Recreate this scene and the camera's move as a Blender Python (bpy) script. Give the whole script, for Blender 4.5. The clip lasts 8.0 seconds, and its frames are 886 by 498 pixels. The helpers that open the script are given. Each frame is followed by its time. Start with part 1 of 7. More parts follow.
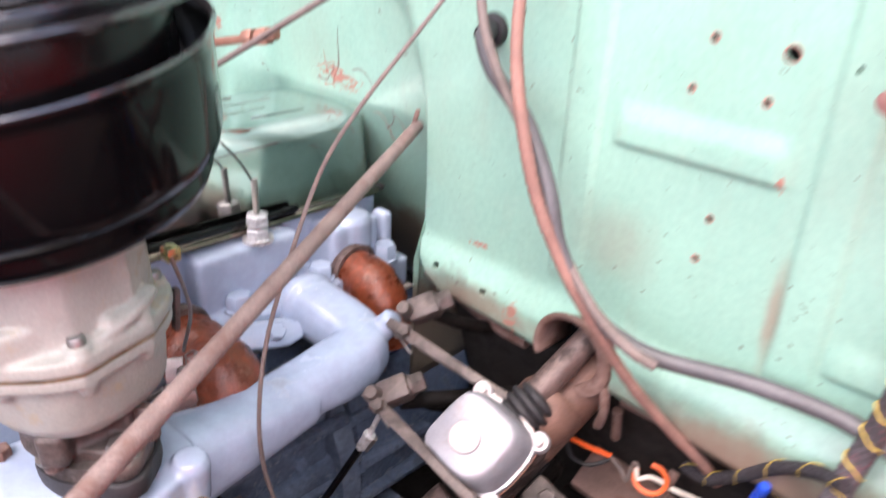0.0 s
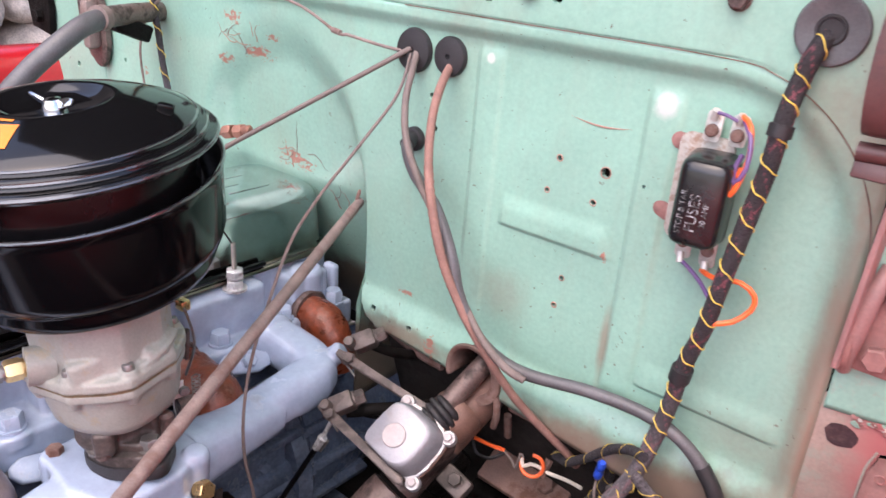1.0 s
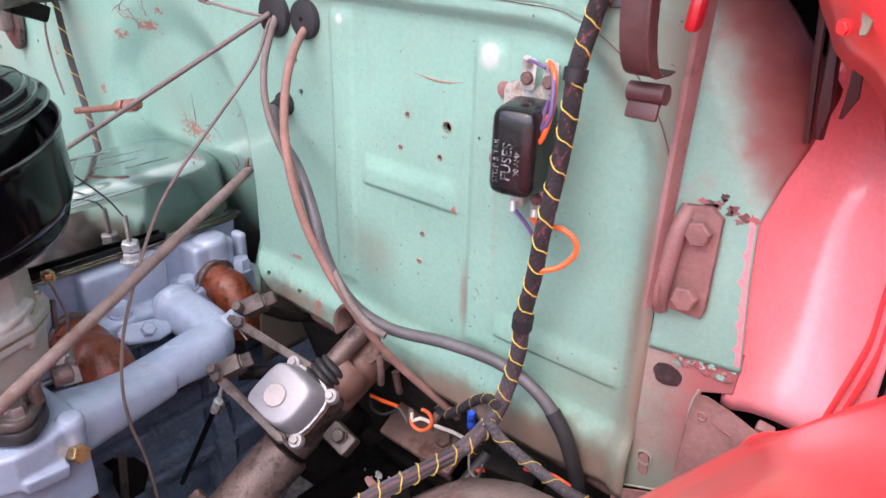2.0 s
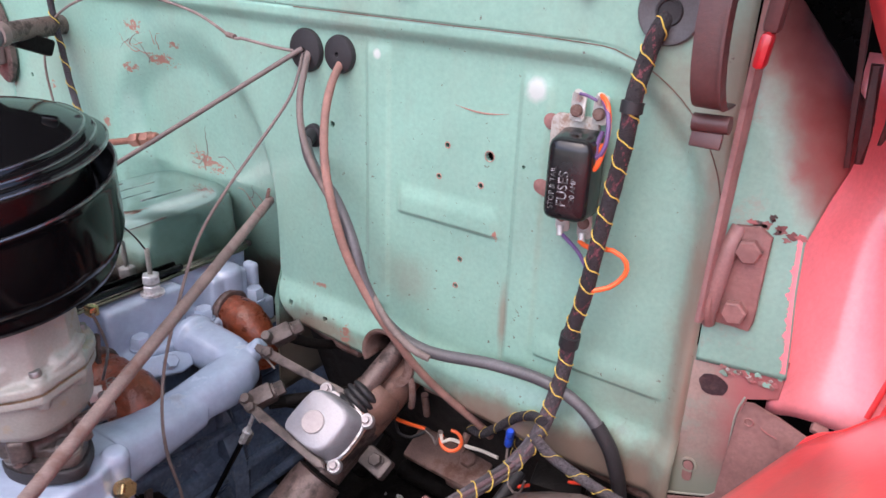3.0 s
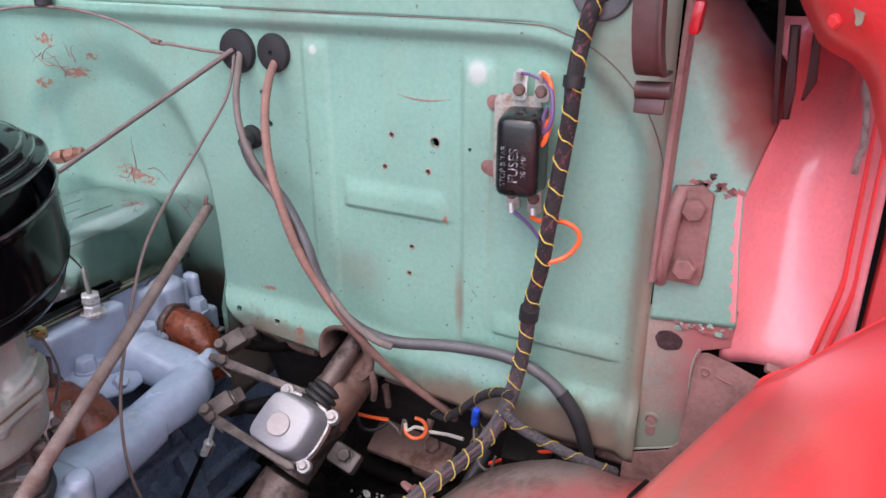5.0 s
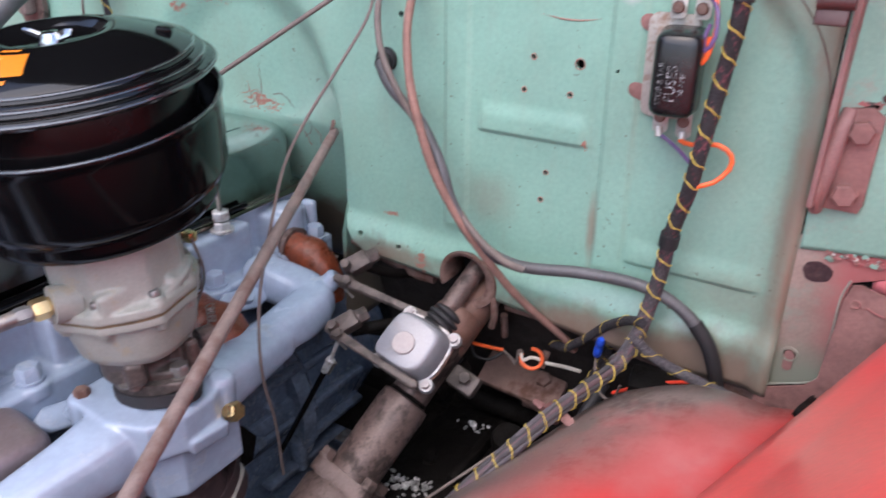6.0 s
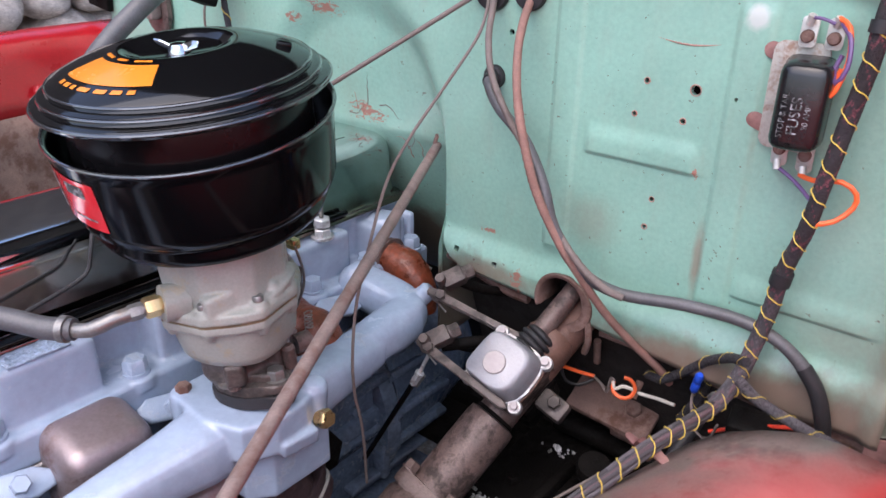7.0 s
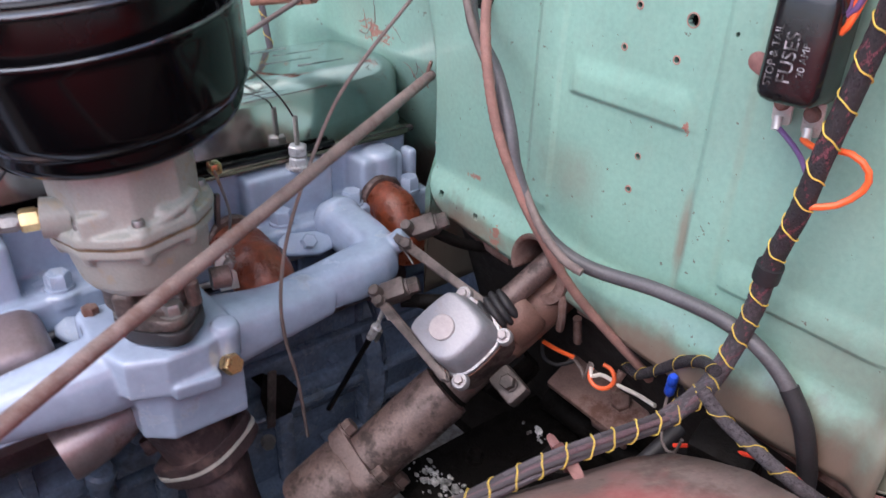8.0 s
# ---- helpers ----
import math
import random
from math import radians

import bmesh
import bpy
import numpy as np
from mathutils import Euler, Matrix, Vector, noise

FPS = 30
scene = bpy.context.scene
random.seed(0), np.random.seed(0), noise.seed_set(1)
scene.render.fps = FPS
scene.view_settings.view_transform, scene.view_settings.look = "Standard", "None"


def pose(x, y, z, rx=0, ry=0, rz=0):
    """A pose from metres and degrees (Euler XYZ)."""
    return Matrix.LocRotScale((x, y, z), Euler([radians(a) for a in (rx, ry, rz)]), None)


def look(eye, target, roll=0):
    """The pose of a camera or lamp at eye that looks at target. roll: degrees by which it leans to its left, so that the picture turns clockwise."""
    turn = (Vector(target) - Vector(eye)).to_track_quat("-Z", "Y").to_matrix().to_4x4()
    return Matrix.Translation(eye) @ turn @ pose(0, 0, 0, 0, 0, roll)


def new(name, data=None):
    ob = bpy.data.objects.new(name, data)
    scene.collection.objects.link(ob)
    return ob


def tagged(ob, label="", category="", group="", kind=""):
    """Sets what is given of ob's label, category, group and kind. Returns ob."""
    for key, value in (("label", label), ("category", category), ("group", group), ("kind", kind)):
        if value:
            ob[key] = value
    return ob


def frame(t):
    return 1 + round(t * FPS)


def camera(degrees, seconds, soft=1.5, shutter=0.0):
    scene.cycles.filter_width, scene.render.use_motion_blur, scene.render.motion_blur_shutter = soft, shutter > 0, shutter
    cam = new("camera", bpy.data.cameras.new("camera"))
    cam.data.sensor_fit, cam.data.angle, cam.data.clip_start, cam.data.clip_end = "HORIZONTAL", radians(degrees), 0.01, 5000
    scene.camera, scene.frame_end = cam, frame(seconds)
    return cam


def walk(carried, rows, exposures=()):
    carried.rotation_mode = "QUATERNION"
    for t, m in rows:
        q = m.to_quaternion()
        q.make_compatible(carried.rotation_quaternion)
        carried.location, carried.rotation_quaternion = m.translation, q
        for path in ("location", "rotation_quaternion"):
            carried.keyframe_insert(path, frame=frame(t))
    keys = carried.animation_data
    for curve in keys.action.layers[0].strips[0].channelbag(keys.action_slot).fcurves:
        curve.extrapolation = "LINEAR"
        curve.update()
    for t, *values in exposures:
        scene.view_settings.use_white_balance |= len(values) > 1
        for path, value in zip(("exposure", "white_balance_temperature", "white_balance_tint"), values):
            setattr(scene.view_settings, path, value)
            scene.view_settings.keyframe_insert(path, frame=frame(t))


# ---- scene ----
cam = camera(60.0, 8.0, soft=1.5, shutter=0.4)
PATH = [
    (0, (0.161, -0.462, 1.127), (-1.064, 0.869, 0.274), 3.0),
    (0.5, (0.235, -0.552, 1.229), (-0.898, 0.913, 0.475), 6.1),
    (1, (0.293, -0.597, 1.238), (-0.843, 0.855, 0.465), 4.7),
    (1.5, (0.36, -0.577, 1.243), (-0.796, 0.877, 0.501), 5.2),
    (2, (0.419, -0.509, 1.24), (-0.735, 0.887, 0.391), 1.4),
    (2.2, (0.423, -0.502, 1.241), (-0.763, 0.883, 0.421), 1.2),
    (3.5, (0.324, -0.634, 1.25), (-0.594, 0.97, 0.487), 1.5),
    (4, (0.332, -0.629, 1.241), (-0.526, 1.018, 0.499), 0.0),
    (4.2, (0.34, -0.62, 1.242), (-0.503, 1.032, 0.494), -0.2),
    (5.3, (0.323, -0.629, 1.231), (-0.547, 0.991, 0.446), -0.4),
    (5.5, (0.31, -0.645, 1.223), (-0.579, 0.961, 0.427), -0.2),
    (6, (0.276, -0.68, 1.195), (-0.687, 0.856, 0.352), 0.3),
    (6.5, (0.244, -0.713, 1.187), (-0.787, 0.777, 0.338), 0.7),
    (7, (0.261, -0.68, 1.203), (-0.888, 0.733, 0.376), 0.9),
    (7.5, (0.295, -0.572, 1.194), (-0.975, 0.68, 0.288), 1.2),
    (8, (0.32, -0.483, 1.165), (-1.034, 0.626, 0.198), 2.0),
]
walk(cam, [(t, look(eye, target, roll)) for t, eye, target, roll in PATH], [(0.0, 2.3, 7100, 19), (0.5, 2.06, 7100, 19), (1.0, 1.84, 7000, 19), (2.0, 1.77, 6700, 18), (3.5, 1.46, 6650, 18), (4.2, 1.40, 6650, 18), (5.5, 1.37, 6450, 13.5), (6.0, 1.37, 6450, 13.5), (6.5, 1.45, 6450, 13.5), (8.0, 1.44, 6450, 14.5)])

# ---- world, sun ----
world = bpy.data.worlds.new("sky")
scene.world = world
world.use_nodes = True
wn = world.node_tree.nodes
sky = wn.new("ShaderNodeTexSky")
sky.sky_type = "NISHITA"
sky.sun_disc = False
sky.sun_elevation = radians(64)
sky.sun_rotation = radians(170)
sky.air_density, sky.dust_density, sky.ozone_density = 0.8, 2.2, 0.9
wn["Background"].inputs["Strength"].default_value = 0.15
world.node_tree.links.new(sky.outputs[0], wn["Background"].inputs["Color"])
sun_data = bpy.data.lights.new("sun", "SUN")
sun_data.energy, sun_data.angle, sun_data.color = 1.30, radians(95), (1.0, 0.97, 0.98)
sun = new("sun", sun_data)
sun.matrix_world = look((0.55, -1.10, 2.9), (0, 0, 0.9))


# ---- materials ----
def surface(name, color, rough=0.5, metal=0.0, vary=0.25, scale=30.0, bump=0.15, fine=400.0, wear=None, amount=0.5, wear_scale=25.0, coat=0.0, rough_vary=0.15):
    """Principled surface with broad tone, fine grain bump and an optional second colour in worn patches."""
    m = bpy.data.materials.new(name)
    m.use_nodes = True
    nt = m.node_tree
    n, l = nt.nodes, nt.links
    p = n["Principled BSDF"]
    p.inputs["Metallic"].default_value = metal
    p.inputs["Coat Weight"].default_value = coat
    p.inputs["Coat Roughness"].default_value = 0.06
    co = n.new("ShaderNodeTexCoord")

    def noise_at(s, detail=6.0, rough_=0.6):
        t = n.new("ShaderNodeTexNoise")
        t.inputs["Scale"].default_value, t.inputs["Detail"].default_value, t.inputs["Roughness"].default_value = s, detail, rough_
        l.new(co.outputs["Object"], t.inputs["Vector"])
        return t

    broad, grain = noise_at(scale), noise_at(fine, 4.0)
    ramp = n.new("ShaderNodeMapRange")
    ramp.inputs["From Min"].default_value, ramp.inputs["From Max"].default_value = 0.3, 0.7
    ramp.inputs["To Min"].default_value, ramp.inputs["To Max"].default_value = 1.0 - vary, 1.0 + vary
    l.new(broad.outputs["Fac"], ramp.inputs["Value"])
    mul = n.new("ShaderNodeMix")
    mul.data_type, mul.blend_type = "RGBA", "MULTIPLY"
    mul.inputs["Factor"].default_value = 1.0
    mul.inputs[6].default_value = (*color, 1)
    l.new(ramp.outputs["Result"], mul.inputs[7])
    grit = n.new("ShaderNodeMapRange")
    grit.inputs["From Min"].default_value, grit.inputs["From Max"].default_value = 0.32, 0.68
    grit.inputs["To Min"].default_value, grit.inputs["To Max"].default_value = 1.0 - 0.6 * vary, 1.0 + 0.4 * vary
    l.new(grain.outputs["Fac"], grit.inputs["Value"])
    fleck = n.new("ShaderNodeMix")
    fleck.data_type, fleck.blend_type = "RGBA", "MULTIPLY"
    fleck.inputs["Factor"].default_value = 1.0
    l.new(mul.outputs[2], fleck.inputs[6])
    l.new(grit.outputs["Result"], fleck.inputs[7])
    out = fleck.outputs[2]
    rr = n.new("ShaderNodeMapRange")
    rr.inputs["To Min"].default_value, rr.inputs["To Max"].default_value = max(rough - rough_vary, 0.02), min(rough + rough_vary, 1.0)
    l.new(broad.outputs["Fac"], rr.inputs["Value"])
    rough_out = rr.outputs["Result"]
    if wear:
        w = noise_at(wear_scale, 8.0, 0.7)
        cut = n.new("ShaderNodeMapRange")
        edge = 0.75 - 0.5 * amount
        cut.inputs["From Min"].default_value, cut.inputs["From Max"].default_value = edge - 0.04, edge + 0.08
        l.new(w.outputs["Fac"], cut.inputs["Value"])
        mix = n.new("ShaderNodeMix")
        mix.data_type = "RGBA"
        l.new(cut.outputs["Result"], mix.inputs["Factor"])
        l.new(out, mix.inputs[6])
        mix.inputs[7].default_value = (*wear, 1)
        out = mix.outputs[2]
        rmix = n.new("ShaderNodeMix")
        l.new(cut.outputs["Result"], rmix.inputs["Factor"])
        l.new(rough_out, rmix.inputs[2])
        rmix.inputs[3].default_value = min(1.0, rough + 0.3)
        rough_out = rmix.outputs[0]
    l.new(out, p.inputs["Base Color"])
    l.new(rough_out, p.inputs["Roughness"])
    b = n.new("ShaderNodeBump")
    b.inputs["Strength"].default_value, b.inputs["Distance"].default_value = bump, 0.002
    l.new(grain.outputs["Fac"], b.inputs["Height"])
    l.new(b.outputs["Normal"], p.inputs["Normal"])
    return m


MINT = (0.234, 0.422, 0.338)
BLUE = surface("engine_blue_paint", (0.325, 0.398, 0.512), 0.22, 0.0, 0.10, 18, 0.18, 95, coat=0.5, wear=(0.28, 0.315, 0.37), amount=0.24, wear_scale=30)
BLOCK = surface("dirty_blue_paint", (0.145, 0.190, 0.265), 0.20, 0.0, 0.3, 14, 0.35, 150, wear=(0.085, 0.11, 0.15), amount=0.36, wear_scale=26, coat=0.3)
ZINC = surface("carburetor_zinc", (0.300, 0.302, 0.272), 0.42, 0.05, 0.12, 22, 0.15, 400, wear=(0.33, 0.28, 0.20), amount=0.34, wear_scale=34)
BLACK = surface("black_enamel", (0.003, 0.003, 0.0035), 0.11, 0.0, 0.2, 12, 0.008, 60, rough_vary=0.03)
BLACK.node_tree.nodes["Principled BSDF"].inputs["Specular IOR Level"].default_value = 0.18
POLISHED = surface("polished_black_enamel", (0.004, 0.004, 0.0045), 0.09, 0.0, 0.2, 12, 0.006, 60, rough_vary=0.02)
ZINC.node_tree.nodes["Principled BSDF"].inputs["Specular IOR Level"].default_value = 0.25
# black of the cleaner's inner drum, also the painted shade of the cowl cavity
DRUM_CAVITY_BLACK = surface("drum_and_cavity_shade_black", (0.005, 0.0045, 0.005), 0.25, 0.0, 0.4, 18, 0.05, 200)
RIM = surface("polished_black_edge", (0.03, 0.03, 0.033), 0.16, 0.0, 0.2, 12, 0.01, 60, coat=1.0, rough_vary=0.04)
RIM.node_tree.nodes["Principled BSDF"].inputs["Specular IOR Level"].default_value = 1.0
DRUM_CAVITY_BLACK.node_tree.nodes["Principled BSDF"].inputs["Specular IOR Level"].default_value = 0.2
RUST = surface("rusty_steel", (0.20, 0.125, 0.105), 0.75, 0.1, 0.3, 35, 0.4, 600, wear=(0.12, 0.06, 0.045), amount=0.45)
DARK = surface("greasy_steel", (0.006, 0.005, 0.0045), 0.6, 0.0, 0.4, 30, 0.5, 350, wear=(0.004, 0.003, 0.0025), amount=0.5)
DARK.node_tree.nodes["Principled BSDF"].inputs["Specular IOR Level"].default_value = 0.12
CAST = surface("dusty_cast_iron", (0.135, 0.092, 0.082), 0.40, 0.2, 0.3, 25, 0.4, 400, wear=(0.048, 0.033, 0.029), amount=0.45, wear_scale=45)
RISER = surface("rusty_brown_casting", (0.165, 0.038, 0.016), 0.30, 0.1, 0.45, 55, 0.7, 160, wear=(0.22, 0.10, 0.07), amount=0.30, wear_scale=60)
STOVE = surface("bronze_grey_casting", (0.30, 0.24, 0.245), 0.36, 0.6, 0.15, 25, 0.12, 260, wear=(0.19, 0.12, 0.115), amount=0.35)
GREASY = surface("greasy_grey_iron", (0.100, 0.080, 0.073), 0.45, 0.3, 0.35, 40, 0.35, 350, wear=(0.05, 0.042, 0.038), amount=0.45)
EXHAUST = surface("burnt_exhaust_iron", (0.048, 0.031, 0.034), 0.40, 0.2, 0.35, 30, 0.4, 300, wear=(0.12, 0.075, 0.07), amount=0.4)
SILVER = surface("silver_painted_alloy", (0.275, 0.275, 0.30), 0.40, 0.35, 0.10, 30, 0.2, 350, wear=(0.27, 0.25, 0.25), amount=0.30)
BRIGHT = surface("bright_alloy_flange", (0.35, 0.345, 0.36), 0.36, 0.40, 0.12, 40, 0.15, 350, wear=(0.36, 0.30, 0.27), amount=0.34, wear_scale=70)
JACKET = surface("red_brown_rusty_tube", (0.165, 0.088, 0.066), 0.50, 0.1, 0.30, 22, 0.35, 500, wear=(0.085, 0.050, 0.042), amount=0.42, wear_scale=30)
STEEL = surface("zinc_plated_steel", (0.24, 0.23, 0.22), 0.42, 0.7, 0.2, 60, 0.15, 500, wear=(0.25, 0.18, 0.14), amount=0.35)
WHITE_ZINC = surface("white_zinc_plate", (0.62, 0.63, 0.64), 0.38, 0.5, 0.2, 80, 0.2, 500, wear=(0.32, 0.31, 0.30), amount=0.35, wear_scale=120)
CHROME = surface("chrome_plate", (0.62, 0.635, 0.64), 0.09, 1.0, 0.10, 20, 0.01, 40, rough_vary=0.04)
COVER_CHROME = surface("brown_footed_chrome_plate", (0.60, 0.615, 0.62), 0.10, 1.0, 0.12, 14, 0.02, 40, rough_vary=0.06)
BRASS = surface("brass", (0.60, 0.43, 0.21), 0.3, 0.9, 0.15, 60, 0.1, 400)
COPPER = surface("tarnished_copper", (0.25, 0.12, 0.085), 0.5, 0.4, 0.25, 60, 0.2, 400)
RUBBER = surface("black_rubber", (0.019, 0.018, 0.020), 0.6, 0.0, 0.3, 40, 0.2, 500)
GREY_RUBBER = surface("dusty_grey_rubber", (0.085, 0.083, 0.088), 0.42, 0.0, 0.25, 40, 0.15, 500)
GREY_CABLE = surface("dusty_grey_cable", (0.155, 0.122, 0.110), 0.7, 0.0, 0.25, 60, 0.3, 700)
RED_CABLE = surface("faded_red_cable", (0.24, 0.13, 0.105), 0.75, 0.0, 0.25, 50, 0.3, 700)
BAKELITE = surface("black_bakelite", (0.012, 0.012, 0.013), 0.22, 0.0, 0.3, 40, 0.05, 300)
YELLOW = surface("yellow_tracer_thread", (0.66, 0.47, 0.09), 0.7, 0.0, 0.15, 200, 0.2, 1500)
ORANGE = surface("orange_wire", (0.85, 0.13, 0.03), 0.4, 0.0, 0.1, 80, 0.02, 400)
ORANGE_RED = surface("orange_red_wire", (0.80, 0.06, 0.025), 0.4, 0.0, 0.1, 80, 0.02, 400)
PURPLE = surface("purple_wire", (0.13, 0.075, 0.19), 0.4, 0.0, 0.1, 80, 0.02, 400)
WHITE_WIRE = surface("cream_wire", (0.62, 0.57, 0.50), 0.5, 0.0, 0.1, 80, 0.02, 400)
BLUE_PLASTIC = surface("blue_plastic", (0.02, 0.08, 0.55), 0.3, 0.0, 0.1, 80, 0.02, 400)
WHITE_INK = surface("worn_white_ink", (0.33, 0.33, 0.34), 0.6, 0.0, 0.1, 100, 0.0, 400, wear=(0.03, 0.03, 0.03), amount=0.60, wear_scale=220)
RED_DECAL = surface("red_decal", (0.62, 0.02, 0.03), 0.2, 0.0, 0.05, 40, 0.0, 400, coat=0.4)
ORANGE_DECAL = surface("orange_decal", (0.72, 0.22, 0.02), 0.25, 0.0, 0.06, 40, 0.0, 400, coat=0.3)
RED = surface("red_fender_paint", (0.90, 0.052, 0.054), 0.45, 0.0, 0.10, 9, 0.04, 250, coat=1.0)
RED.node_tree.nodes["Principled BSDF"].inputs["Coat Roughness"].default_value = 0.22
RED.node_tree.nodes["Principled BSDF"].inputs["Specular IOR Level"].default_value = 0.3
# deeper copy of the fender red, for the far fender and the shaded link
FAR_RED = surface("deep_red_paint", (0.42, 0.010, 0.016), 0.30, 0.0, 0.15, 9, 0.04, 250, coat=0.6)
RED_DUSTY = surface("dusty_red_paint", (0.17, 0.12, 0.11), 0.45, 0.0, 0.25, 10, 0.1, 300, wear=(0.11, 0.07, 0.06), amount=0.40, wear_scale=16, coat=0.25)
# fender red lightened to pink, with the sky's sheen put into the colour
SCOOP = surface("sheen_lightened_red_paint", (0.92, 0.285, 0.305), 0.40, 0.0, 0.12, 12, 0.05, 250, coat=0.8)
MAROON = surface("dull_maroon_paint", (0.17, 0.065, 0.06), 0.5, 0.0, 0.25, 20, 0.15, 400, wear=(0.10, 0.05, 0.045), amount=0.4)
FADED = surface("faded_red_primer", (0.27, 0.135, 0.12), 0.65, 0.0, 0.25, 20, 0.2, 400, wear=(0.17, 0.085, 0.075), amount=0.45)
GASKET = surface("crinkled_gasket", (0.45, 0.43, 0.42), 0.4, 0.7, 0.3, 120, 0.8, 500)
LOOM = surface("braided_loom_cloth", (0.038, 0.033, 0.040), 0.7, 0.0, 0.5, 260, 0.9, 1300, wear=(0.012, 0.010, 0.012), amount=0.47, wear_scale=900)
LOOM_DUSTY = surface("dusty_loom_cloth", (0.100, 0.088, 0.097), 0.75, 0.0, 0.4, 200, 0.9, 1200, wear=(0.040, 0.033, 0.037), amount=0.42, wear_scale=500)
WIRE_BLACK = surface("black_cloth_wire", (0.020, 0.017, 0.019), 0.65, 0.0, 0.5, 300, 0.8, 1300, wear=(0.070, 0.055, 0.062), amount=0.36, wear_scale=800)
WIRE_RED = surface("reddish_cloth_wire", (0.170, 0.050, 0.066), 0.7, 0.0, 0.5, 160, 0.8, 900, wear=(0.018, 0.013, 0.015), amount=0.46, wear_scale=650)
PALE = surface("pale_tinned_metal", (0.56, 0.54, 0.50), 0.4, 0.4, 0.15, 60, 0.15, 500, wear=(0.30, 0.18, 0.13), amount=0.3, wear_scale=90)
DIRTY_PLATE = surface("dirty_grey_plate", (0.42, 0.39, 0.35), 0.6, 0.1, 0.2, 40, 0.15, 500, wear=(0.26, 0.17, 0.13), amount=0.4, wear_scale=60)
ROD = surface("pale_rusty_rod", (0.215, 0.160, 0.146), 0.65, 0.1, 0.25, 45, 0.4, 600, wear=(0.165, 0.105, 0.09), amount=0.38)
TOE = surface("dirty_toe_board", (0.013, 0.009, 0.0075), 0.8, 0.0, 0.35, 18, 0.4, 300, wear=(0.010, 0.007, 0.006), amount=0.45, wear_scale=22)
GRAVEL = surface("pale_gravel", (0.20, 0.185, 0.17), 0.9, 0.0, 0.5, 40, 0.6, 120, wear=(0.12, 0.10, 0.09), amount=0.5, wear_scale=60)
STONE = surface("pale_stone", (0.46, 0.40, 0.36), 0.9, 0.0, 0.45, 12, 0.6, 90)


def mint_paint():
    """Mint enamel with dust, brown run-off and red primer showing in chips."""
    m = surface("weathered_mint_paint", MINT, 0.36, 0.0, 0.13, 7, 0.10, 200, coat=0.25)
    nt = m.node_tree
    n, l = nt.nodes, nt.links
    p = n["Principled BSDF"]
    co = next(x for x in n if x.bl_idname == "ShaderNodeTexCoord")
    base = p.inputs["Base Color"].links[0].from_socket
    sep = n.new("ShaderNodeSeparateXYZ")
    l.new(co.outputs["Object"], sep.inputs[0])

    def math(op, a, b=None, clamp=False):
        x = n.new("ShaderNodeMath")
        x.operation, x.use_clamp = op, clamp
        for k, v in enumerate((a, b)):
            if v is None:
                continue
            if isinstance(v, (int, float)):
                x.inputs[k].default_value = v
            else:
                l.new(v, x.inputs[k])
        return x.outputs[0]

    def noise_at(s, d=8.0, stretch=(1, 1, 1)):
        mp = n.new("ShaderNodeMapping")
        mp.inputs["Scale"].default_value = stretch
        l.new(co.outputs["Object"], mp.inputs["Vector"])
        t = n.new("ShaderNodeTexNoise")
        t.inputs["Scale"].default_value, t.inputs["Detail"].default_value, t.inputs["Roughness"].default_value = s, d, 0.65
        l.new(mp.outputs[0], t.inputs["Vector"])
        return t.outputs["Fac"]

    def mixed(fac, a, color):
        x = n.new("ShaderNodeMix")
        x.data_type = "RGBA"
        l.new(fac, x.inputs["Factor"])
        l.new(a, x.inputs[6])
        x.inputs[7].default_value = (*color, 1)
        return x.outputs[2]

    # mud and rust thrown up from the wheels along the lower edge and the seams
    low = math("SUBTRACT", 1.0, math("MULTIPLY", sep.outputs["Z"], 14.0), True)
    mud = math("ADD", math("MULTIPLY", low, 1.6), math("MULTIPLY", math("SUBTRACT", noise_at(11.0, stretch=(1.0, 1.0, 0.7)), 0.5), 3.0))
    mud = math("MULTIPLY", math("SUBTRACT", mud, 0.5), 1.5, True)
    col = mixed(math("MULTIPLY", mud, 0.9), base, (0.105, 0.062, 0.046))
    # brown stain beside the pillar joint
    off = math("DIVIDE", math("SUBTRACT", sep.outputs["X"], 0.212), 0.036)
    band = math("SUBTRACT", 1.0, math("ABSOLUTE", off), True)
    stain = math("MULTIPLY", math("SUBTRACT", math("ADD", band, math("MULTIPLY", noise_at(16.0, stretch=(1, 1, 0.6)), 1.2)), 0.85), 1.4, True)
    col = mixed(math("MULTIPLY", stain, 0.6), col, (0.23, 0.15, 0.112))
    # faint brown film in patches
    film = math("MULTIPLY", math("SUBTRACT", noise_at(6.0, stretch=(1.3, 1, 0.5)), 0.5), 2.6, True)
    col = mixed(math("MULTIPLY", film, 0.4), col, (0.28, 0.27, 0.215))
    film = math("MULTIPLY", math("SUBTRACT", noise_at(38.0, stretch=(1.0, 1, 0.25)), 0.54), 3.0, True)
    col = mixed(math("MULTIPLY", film, 0.28), col, (0.24, 0.20, 0.155))
    # pale primer where the ribs are rubbed through
    for cx, cz, rr in ((0.045, 0.358, 0.012), (-0.133, 0.368, 0.0055)):
        d = math("SQRT", math("ADD", math("POWER", math("DIVIDE", math("SUBTRACT", sep.outputs["X"], cx), rr), 2.0), math("POWER", math("DIVIDE", math("SUBTRACT", sep.outputs["Z"], cz), rr), 2.0)))
        rub = math("MULTIPLY", math("SUBTRACT", math("ADD", math("SUBTRACT", 1.0, d), noise_at(70.0)), 0.45), 2.0, True)
